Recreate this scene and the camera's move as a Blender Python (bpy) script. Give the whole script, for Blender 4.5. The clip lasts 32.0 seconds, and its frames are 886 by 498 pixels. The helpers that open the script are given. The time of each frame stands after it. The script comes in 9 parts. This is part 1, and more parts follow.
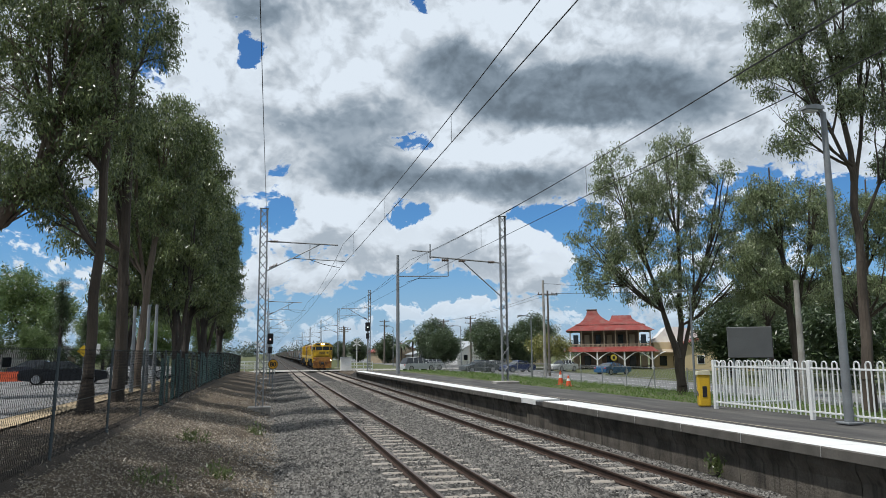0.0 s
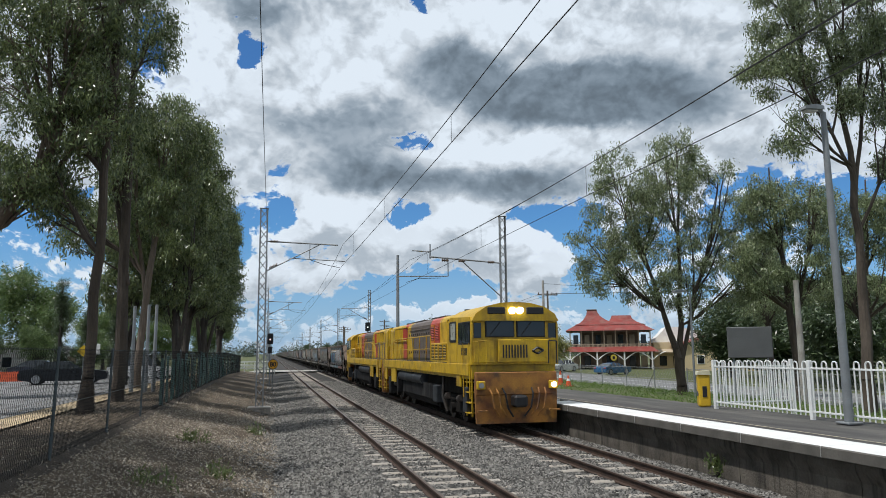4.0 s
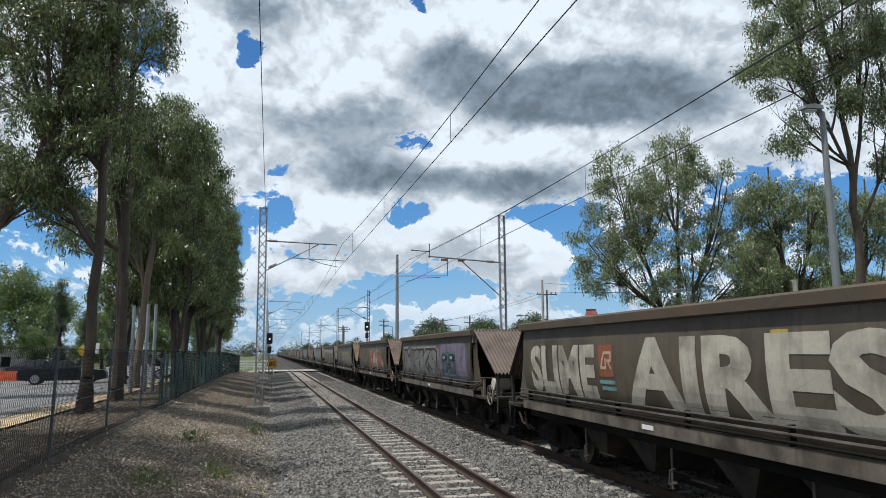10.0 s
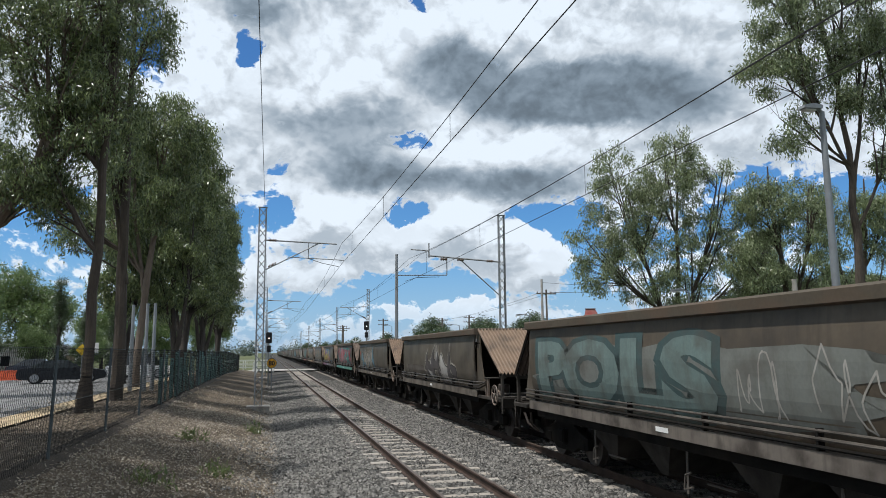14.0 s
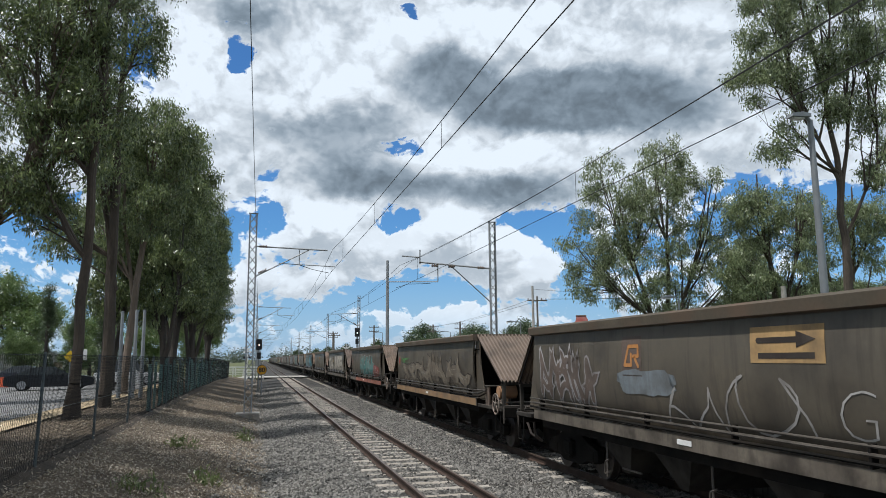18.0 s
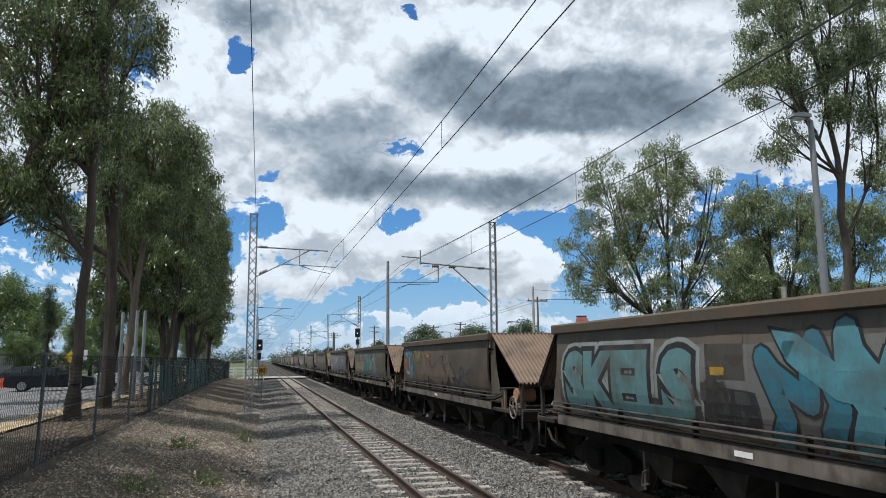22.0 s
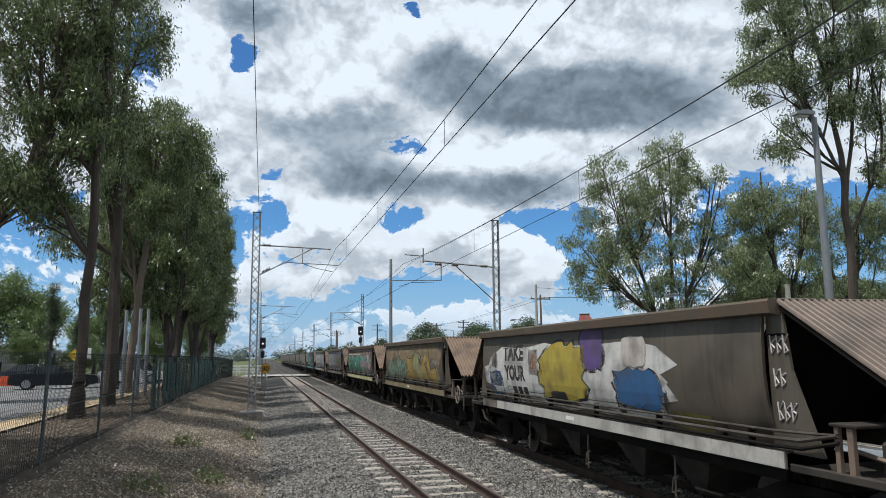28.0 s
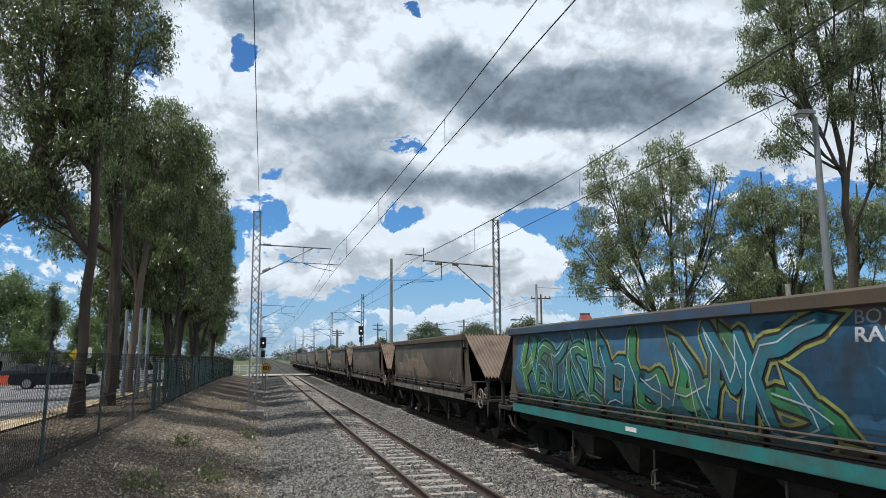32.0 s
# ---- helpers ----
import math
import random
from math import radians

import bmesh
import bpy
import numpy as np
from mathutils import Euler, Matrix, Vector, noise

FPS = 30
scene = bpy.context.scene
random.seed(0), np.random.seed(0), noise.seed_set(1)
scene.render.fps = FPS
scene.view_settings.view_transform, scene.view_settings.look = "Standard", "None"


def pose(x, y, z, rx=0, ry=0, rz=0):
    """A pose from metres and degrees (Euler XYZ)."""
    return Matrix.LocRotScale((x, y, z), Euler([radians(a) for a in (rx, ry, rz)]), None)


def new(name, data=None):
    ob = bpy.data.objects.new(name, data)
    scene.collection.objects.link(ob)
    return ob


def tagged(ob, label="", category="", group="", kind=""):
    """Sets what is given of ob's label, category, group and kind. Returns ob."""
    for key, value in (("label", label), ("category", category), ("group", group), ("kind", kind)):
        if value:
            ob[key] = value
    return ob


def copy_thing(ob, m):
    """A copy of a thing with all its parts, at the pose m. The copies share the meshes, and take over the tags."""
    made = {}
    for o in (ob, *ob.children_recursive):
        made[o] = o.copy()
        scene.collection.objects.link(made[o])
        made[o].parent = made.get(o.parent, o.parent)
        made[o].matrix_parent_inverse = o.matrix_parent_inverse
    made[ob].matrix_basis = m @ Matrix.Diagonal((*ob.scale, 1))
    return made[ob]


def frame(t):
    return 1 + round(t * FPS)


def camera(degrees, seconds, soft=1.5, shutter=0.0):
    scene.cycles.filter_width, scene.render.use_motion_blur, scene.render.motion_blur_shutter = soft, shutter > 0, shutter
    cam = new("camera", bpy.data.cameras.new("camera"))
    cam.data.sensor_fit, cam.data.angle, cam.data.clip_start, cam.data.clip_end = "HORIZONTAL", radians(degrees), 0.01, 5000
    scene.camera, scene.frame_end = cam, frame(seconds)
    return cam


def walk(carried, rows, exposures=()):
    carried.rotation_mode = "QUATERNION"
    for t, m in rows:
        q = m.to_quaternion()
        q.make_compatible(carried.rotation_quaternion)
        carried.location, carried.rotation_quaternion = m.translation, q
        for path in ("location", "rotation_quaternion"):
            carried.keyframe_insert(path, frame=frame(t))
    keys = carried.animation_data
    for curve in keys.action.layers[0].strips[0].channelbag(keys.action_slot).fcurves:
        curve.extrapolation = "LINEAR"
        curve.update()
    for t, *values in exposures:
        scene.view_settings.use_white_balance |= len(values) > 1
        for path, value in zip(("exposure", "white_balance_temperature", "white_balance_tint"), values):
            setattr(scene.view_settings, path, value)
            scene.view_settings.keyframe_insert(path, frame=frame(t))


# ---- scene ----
# camera: held still at the fence, turned a little by the holder
EYE = (0, 0, 2.303)
TURNS = [(0.0, 98.086, 0.494, -13.278), (5.5, 98.092, 0.488, -13.281), (8.0, 98.1, 0.48, -13.285), (9.0, 98.082, 0.5, -13.322),
         (10.0, 98.05, 0.5, -13.335), (11.0, 98.021, 0.512, -13.347), (13.0, 98.018, 0.5, -13.346), (14.0, 98.003, 0.48, -13.378),
         (14.5, 98.0, 0.48, -13.39), (16.5, 97.9, 0.51, -13.408), (17.0, 97.95, 0.49, -13.435), (17.5, 98.18, 0.46, -13.65),
         (18.0, 98.518, 0.474, -14.093), (18.5, 98.64, 0.478, -14.215), (19.0, 98.618, 0.482, -14.195), (19.5, 98.562, 0.49, -14.075),
         (21.0, 98.556, 0.493, -14.063), (23.0, 98.551, 0.49, -14.06), (24.0, 98.516, 0.5, -14.015), (25.5, 98.5, 0.495, -14.007),
         (27.5, 98.43, 0.505, -13.865), (28.5, 98.387, 0.52, -13.81), (29.0, 98.365, 0.52, -13.795), (29.5, 98.315, 0.528, -13.675),
         (30.5, 98.306, 0.528, -13.668), (31.0, 98.3, 0.53, -13.645), (31.5, 98.3, 0.53, -13.64), (32.0, 98.367, 0.505, -13.8)]
cam = camera(62.83, 32.0, soft=0.8)
walk(cam, [(t, pose(*EYE, rx, ry, rz)) for t, rx, ry, rz in TURNS], exposures=[(0.0, -0.28, 6120, 10), (3.5, -0.28, 6120, 10), (5.5, -0.12, 6120, 10), (32.0, -0.12, 6120, 10)])

# ---- world and sun ----
SUN = Vector((-0.39, -0.09, 0.91)).normalized()
sun = new("sun", bpy.data.lights.new("sun", "SUN"))
sun.data.energy, sun.data.angle, sun.data.color = 4.9, radians(0.6), (1.0, 0.95, 0.87)
sun.matrix_world = Matrix.Translation((0, 0, 60)) @ (-SUN).to_track_quat("-Z", "Y").to_matrix().to_4x4()

world = bpy.data.worlds.new("world")
world.use_nodes = True
WT = world.node_tree


def wnode(kind, *links, **props):
    n = WT.nodes.new(kind)
    for k, v in props.items():
        if k == "op":
            n.operation = v
    for i, v in enumerate(links):
        if v is None:
            continue
        if isinstance(v, bpy.types.NodeSocket):
            WT.links.new(v, n.inputs[i])
        else:
            n.inputs[i].default_value = v
    return n


def wmath(op, a, b=None, c=None):
    return wnode("ShaderNodeMath", a, b, c, op=op).outputs[0]


def wstep(v, lo, hi, a=0.0, b=1.0):
    n = WT.nodes.new("ShaderNodeMapRange")
    n.interpolation_type = "SMOOTHSTEP"
    WT.links.new(v, n.inputs["Value"])
    for k, val in (("From Min", lo), ("From Max", hi), ("To Min", a), ("To Max", b)):
        n.inputs[k].default_value = val
    return n.outputs["Result"]


def wmix(f, a, b):
    n = WT.nodes.new("ShaderNodeMix")
    n.data_type = "RGBA"
    for sock, v in ((n.inputs[0], f), (n.inputs[6], a), (n.inputs[7], b)):
        if isinstance(v, bpy.types.NodeSocket):
            WT.links.new(v, sock)
        else:
            sock.default_value = v
    return n.outputs[2]


# clouds and gaps: azimuth from the track's line, elevation, half widths (degrees), weight
CLEAR = [(-2.2, 22.7, 1.2, 1.6, -1.1), (0.3, 14.2, 0.9, 1.0, -0.75), (-1.2, 12.8, 0.5, 0.7, -0.2), (11.1, 16.3, 1.7, 0.7, -0.9), (12.3, 17.0, 0.8, 0.4, -0.5), (11.8, 26.7, 1.0, 0.7, -0.9), (-9.7, 22.3, 1.4, 2.3, -1.0),
         (-13.8, 18.6, 2.2, 2.2, -0.5), (0.7, 11.0, 1.5, 1.1, -0.7), (-0.6, 9.9, 1.2, 0.8, -0.3), (10.6, 10.9, 1.6, 0.8, -0.7), (21.5, 10.5, 3.1, 0.7, -0.9), (24.3, 7.9, 1.7, 2.2, -0.8), (-2.2, 8.8, 0.8, 2.6, -0.4),
         (12.2, 5.2, 5.9, 1.0, -0.45), (20.7, 4.5, 2.6, 0.8, -0.3), (23.7, 3.5, 2.6, 1.3, -0.4), (3.4, 3.7, 5.3, 0.9, -0.3), (37.3, 11.7, 2.2, 2.5, -0.5), (42.8, 16.2, 2.0, 3.0, -0.45), (44.1, 7.5, 2.0, 3.8, -0.6),
         (-16.4, 8.9, 2.8, 2.3, -0.3)]
CLOUD = [(5.1, 10.2, 3.2, 1.5, 0.95), (2.7, 9.8, 1.3, 1.4, 0.4), (14.8, 9.5, 2.9, 2.2, 1.0), (16.4, 11.0, 1.5, 1.1, 0.5), (13.6, 10.6, 1.4, 0.9, 0.4), (19.9, 8.0, 2.7, 2.0, 0.9), (20.9, 5.3, 2.2, 1.4, 0.7),
         (9.6, 8.6, 3.1, 0.9, 0.6), (1.7, 5.9, 2.6, 1.2, 0.5), (7.3, 6.8, 2.7, 0.7, 0.45), (16.0, 3.9, 1.6, 0.5, 0.6), (10.2, 3.2, 1.8, 0.4, 0.5), (5.1, 5.5, 2.7, 0.9, 0.3), (14.0, 2.8, 2.7, 0.3, 0.4),
         (-0.5, 8.0, 0.9, 2.6, 0.35), (-2.1, 4.5, 1.2, 1.7, 0.3), (22.1, 6.6, 1.3, 0.9, 0.5), (19.3, 2.7, 3.5, 0.7, 0.4)]
DARK = [(14.0, 22.5, 3.4, 1.9, 0.85), (23.4, 19.2, 6.6, 2.0, 1.0), (29.2, 20.0, 5.0, 2.3, 0.7), (18.9, 20.7, 4.1, 1.7, 0.4), (4.5, 17.6, 5.1, 1.6, 0.6), (6.8, 14.3, 4.6, 1.6, 0.62), (15.0, 13.4, 7.7, 1.3, 0.62),
        (20.9, 12.4, 4.9, 1.2, 0.5), (0.4, 24.2, 3.1, 1.6, 0.35), (-1.9, 25.9, 2.7, 1.0, 0.6), (9.6, 19.1, 2.7, 1.7, 0.3), (32.0, 16.8, 2.8, 2.1, 0.35), (35.7, 18.0, 2.4, 2.4, 0.3), (4.7, 7.7, 2.6, 0.6, 0.2),
        (15.4, 7.8, 3.2, 0.6, 0.25), (19.9, 6.3, 2.6, 0.7, 0.25)]
BRIGHT = [(-6.3, 21.5, 2.6, 3.5, 0.5), (4.9, 22.4, 4.2, 2.3, 0.4), (17.1, 25.5, 5.1, 1.6, 0.6), (10.5, 24.6, 2.8, 2.0, 0.35), (17.8, 15.7, 4.1, 1.1, 0.5), (13.7, 16.5, 2.3, 1.0, 0.4), (23.3, 16.2, 3.9, 0.9, 0.35),
         (27.2, 24.7, 3.9, 1.6, 0.25), (33.6, 23.1, 2.4, 2.3, 0.2), (2.3, 19.5, 2.7, 0.9, 0.25), (4.6, 10.8, 2.7, 1.1, 0.4), (15.2, 10.6, 2.7, 1.5, 0.5), (19.9, 8.7, 2.2, 1.1, 0.4), (33.6, 16.0, 2.0, 0.9, 0.3)]

way = wnode("ShaderNodeTexCoord").outputs["Generated"]
wxyz = wnode("ShaderNodeSeparateXYZ", way).outputs
az = wmath("MULTIPLY", wmath("ARCTAN2", wxyz[0], wxyz[1]), 57.2958)
el0 = wmath("MULTIPLY", wmath("ARCSINE", wxyz[2]), 57.2958)


def wblobs(el, table, warp):
    """Soft round patches: azimuth, elevation, half widths, weight."""
    at = wnode("ShaderNodeCombineXYZ", wmath("ADD", az, warp), el, 0.0).outputs[0]
    total = 0.0
    for a, e, ra, re, w in table:
        near = wnode("ShaderNodeVectorMath", at, (1 / ra, 1 / re, 0.0), (-a / ra, -e / re, 0.0), op="MULTIPLY_ADD").outputs[0]
        dist = wnode("ShaderNodeVectorMath", near, op="LENGTH").outputs["Value"]
        total = wmath("ADD", wstep(dist, 0.0, 2.0, w, 0.0), total)
    return total


def wnoise(vec, scale, detail, rough):
    n = WT.nodes.new("ShaderNodeTexNoise")
    WT.links.new(vec, n.inputs["Vector"])
    for k, v in (("Scale", scale), ("Detail", detail), ("Roughness", rough)):
        n.inputs[k].default_value = v
    return n.outputs[0]


def wbillow(vec, scale, detail):
    n = WT.nodes.new("ShaderNodeTexVoronoi")
    n.feature, n.normalize = "F1", True
    WT.links.new(vec, n.inputs["Vector"])
    for k, v in (("Scale", scale), ("Detail", detail), ("Roughness", 0.55), ("Lacunarity", 2.2)):
        n.inputs[k].default_value = v
    return wmath("SUBTRACT", 1.0, n.outputs["Distance"])


def cloud_density(lift, crisp=1.0):
    """Heaped clouds: soft large forms with rounded billows at their edges, raised by lift degrees."""
    el = wmath("ADD", el0, lift)
    vec0 = wnode("ShaderNodeCombineXYZ", wmath("MULTIPLY", az, 0.0175), wmath("MULTIPLY", el, 0.0225), 0.37).outputs[0]
    bend = WT.nodes.new("ShaderNodeTexNoise")
    WT.links.new(vec0, bend.inputs["Vector"])
    bend.inputs["Scale"].default_value, bend.inputs["Detail"].default_value = 14.0, 4.0
    off = wnode("ShaderNodeVectorMath", bend.outputs["Color"], (0.5, 0.5, 0.5), op="SUBTRACT").outputs[0]
    sc = wnode("ShaderNodeVectorMath", off, None, op="SCALE")
    sc.inputs["Scale"].default_value = 0.05
    vec = wnode("ShaderNodeVectorMath", vec0, sc.outputs[0], op="ADD").outputs[0]
    puff = wbillow(vec, 17.0, 4.0 if crisp > 0.5 else 1.6)
    knob = wbillow(vec, 46.0, 3.0 if crisp > 0.5 else 1.0)
    fine = wnoise(vec, 40.0, 8.0, 0.62)
    warp = wmath("MULTIPLY", wmath("SUBTRACT", wnoise(vec, 17.0, 6.0, 0.58), 0.5), 3.4)
    elw = wmath("ADD", el, wmath("MULTIPLY", wmath("SUBTRACT", wnoise(vec, 21.0, 6.0, 0.58), 0.5), 2.6))
    blobs = wmath("ADD", wblobs(elw, CLEAR, warp), wblobs(elw, CLOUD, warp))
    d = wmath("ADD", wstep(el0, 10.0, 14.0, 0.05, 0.40), wmath("MULTIPLY", blobs, 0.58))
    d = wmath("ADD", d, wmath("MULTIPLY", wmath("SUBTRACT", puff, 0.72), 0.75))
    d = wmath("ADD", d, wmath("MULTIPLY", wmath("SUBTRACT", knob, 0.72), 0.50))
    d = wmath("ADD", d, wmath("MULTIPLY", wmath("SUBTRACT", wnoise(vec, 7.0, 3.0, 0.5), 0.5), 0.35))
    return wmath("ADD", d, wmath("MULTIPLY", wmath("SUBTRACT", fine, 0.5), 0.9 * crisp)), puff, warp, elw, fine


dens, puff, warp, elw, fine = cloud_density(0.0)
soft_here, soft_up = cloud_density(0.0, 0.25)[0], cloud_density(1.3, 0.25)[0]
cover = wstep(dens, -0.03, 0.09)
rim = wstep(wmath("SUBTRACT", soft_up, soft_here), -0.24, 0.24, 1.0, 0.0)      # sunlit tops, shaded undersides
rough = wmath("ADD", wmath("MULTIPLY", wmath("SUBTRACT", puff, 0.72), 0.75), wmath("MULTIPLY", wmath("SUBTRACT", fine, 0.5), 0.42))
gloom = wstep(wmath("ADD", wblobs(elw, DARK, warp), wmath("MULTIPLY", rough, 0.6)), 0.08, 0.85)
glare = wstep(wmath("ADD", wblobs(elw, BRIGHT, warp), rough), 0.0, 0.55)
light = wmath("ADD", 0.64, wmath("MULTIPLY", rim, 0.36))
light = wmath("ADD", light, wmath("MULTIPLY", glare, 0.34))
light = wmath("MULTIPLY", light, wmath("SUBTRACT", 1.0, wmath("MULTIPLY", gloom, 0.60)))
light = wmath("ADD", light, wmath("MULTIPLY", rough, 0.24))
light = wmath("ADD", light, wstep(dens, 0.0, 0.22, 0.16, 0.0))
light = wmath("MAXIMUM", wmath("MINIMUM", light, 1.06), 0.13)
cloud_rgb = wmix(wstep(light, 0.28, 0.85), (0.71, 0.88, 1.03, 1), (0.92, 0.985, 1.03, 1))
cloud_col = wnode("ShaderNodeVectorMath", cloud_rgb, None, op="SCALE")
WT.links.new(light, cloud_col.inputs["Scale"])
sky = WT.nodes.new("ShaderNodeTexSky")
sky.sky_type, sky.sun_disc = "NISHITA", False
sky.sun_elevation, sky.sun_rotation = math.asin(SUN.z), math.atan2(SUN.x, SUN.y)
sky.air_density, sky.dust_density, sky.ozone_density = 1.15, 0.15, 5.0
sky_col = wnode("ShaderNodeVectorMath", sky.outputs[0], None, op="SCALE")
sky_col.inputs["Scale"].default_value = 0.1
haze = wstep(el0, -2.0, 10.0, 0.72, 0.0)
deep = wnode("ShaderNodeVectorMath", sky_col.outputs[0], (0.60, 0.95, 1.25), op="MULTIPLY").outputs[0]
clear_sky = wmix(haze, deep, (0.45, 0.60, 0.86, 1))
low_cover = wmath("MULTIPLY", cover, wstep(el0, 0.5, 5.0, 0.45, 1.0))
whole = wmix(low_cover, clear_sky, cloud_col.outputs[0])
back = WT.nodes["Background"]
WT.links.new(whole, back.inputs["Color"])
back.inputs["Strength"].default_value = 0.95
scene.world = world
world.cycles.sampling_method, world.cycles.sample_map_resolution = "MANUAL", 512


# ---- materials ----
def rgba(c):
    return (c[0], c[1], c[2], 1.0)


def mat(name, col, col2=None, rough=0.7, metal=0.0, scale=3.0, grain=40.0, bump=0.15, dirt=None, dirt_amt=0.0, dirt_scale=1.2,
        streak=0.0, island=0.0, random_tint=0.0, tint=None, stretch=(1, 1, 1), spec=0.4, glow=None, glow_strength=0.0, bump_dist=0.01):
    """A surface with two scales of variation, optional dirt, vertical streaks and per-piece tint."""
    m = bpy.data.materials.new(name)
    m.use_nodes = True
    nt = m.node_tree
    b = nt.nodes["Principled BSDF"]
    N, L = nt.nodes.new, nt.links.new
    tc = N("ShaderNodeTexCoord")
    mp = N("ShaderNodeMapping")
    mp.inputs["Scale"].default_value = stretch
    L(tc.outputs["Object"], mp.inputs["Vector"])

    def noise_of(s, detail=5.0, vec=None):
        n = N("ShaderNodeTexNoise")
        n.inputs["Scale"].default_value, n.inputs["Detail"].default_value = s, detail
        L(vec or mp.outputs[0], n.inputs["Vector"])
        return n.outputs[0]

    def mixed(f, a, c):
        n = N("ShaderNodeMix")
        n.data_type = "RGBA"
        for sock, v in ((n.inputs[0], f), (n.inputs[6], a), (n.inputs[7], c)):
            if isinstance(v, bpy.types.NodeSocket):
                L(v, sock)
            else:
                sock.default_value = v
        return n.outputs[2]

    def ramp(v, lo, hi, a=0.0, c=1.0):
        n = N("ShaderNodeMapRange")
        L(v, n.inputs[0])
        for i, x in enumerate((lo, hi, a, c)):
            n.inputs[i + 1].default_value = x
        return n.outputs[0]

    col2 = col2 or tuple(x * 0.72 for x in col)
    large, fine = noise_of(scale), noise_of(grain, 3.0)
    c = mixed(ramp(large, 0.3, 0.7), rgba(col), rgba(col2))
    c = mixed(ramp(fine, 0.25, 0.75, 0.0, 0.35), c, rgba(tuple(x * 0.6 for x in col2)))
    if island:
        g = N("ShaderNodeNewGeometry")
        c = mixed(ramp(g.outputs["Random Per Island"], 0, 1, 0, island), c, rgba(tint or tuple(min(1, x * 1.9) for x in col)))
    if random_tint:
        o = N("ShaderNodeObjectInfo")
        c = mixed(ramp(o.outputs["Random"], 0, 1, 0, random_tint), c, rgba(tint or tuple(x * 0.45 for x in col)))
    if streak:
        ms = N("ShaderNodeMapping")
        ms.inputs["Scale"].default_value = (9, 9, 0.7)
        L(tc.outputs["Object"], ms.inputs["Vector"])
        c = mixed(ramp(noise_of(1.0, 4.0, ms.outputs[0]), 0.52, 0.75, 0.0, streak), c, rgba(dirt or (0.03, 0.025, 0.02)))
    if dirt_amt:
        c = mixed(ramp(noise_of(dirt_scale, 8.0), 0.48, 0.68, 0.0, dirt_amt), c, rgba(dirt or (0.04, 0.035, 0.03)))
    L(c, b.inputs["Base Color"])
    L(ramp(large, 0.2, 0.8, max(0.03, rough - 0.12), min(1, rough + 0.12)), b.inputs["Roughness"])
    b.inputs["Metallic"].default_value = metal
    b.inputs["Specular IOR Level"].default_value = spec
    if bump:
        bp = N("ShaderNodeBump")
        bp.inputs["Strength"].default_value, bp.inputs["Distance"].default_value = bump, bump_dist
        L(fine, bp.inputs["Height"])
        L(bp.outputs[0], b.inputs["Normal"])
    if glow:
        b.inputs["Emission Color"].default_value = rgba(glow)
        b.inputs["Emission Strength"].default_value = glow_strength
    return m


def glass_mat(name, col=(0.02, 0.025, 0.03), rough=0.06):
    m = bpy.data.materials.new(name)
    m.use_nodes = True
    b = m.node_tree.nodes["Principled BSDF"]
    b.inputs["Base Color"].default_value = rgba(col)
    b.inputs["Roughness"].default_value = rough
    b.inputs["Specular IOR Level"].default_value = 0.6
    return m


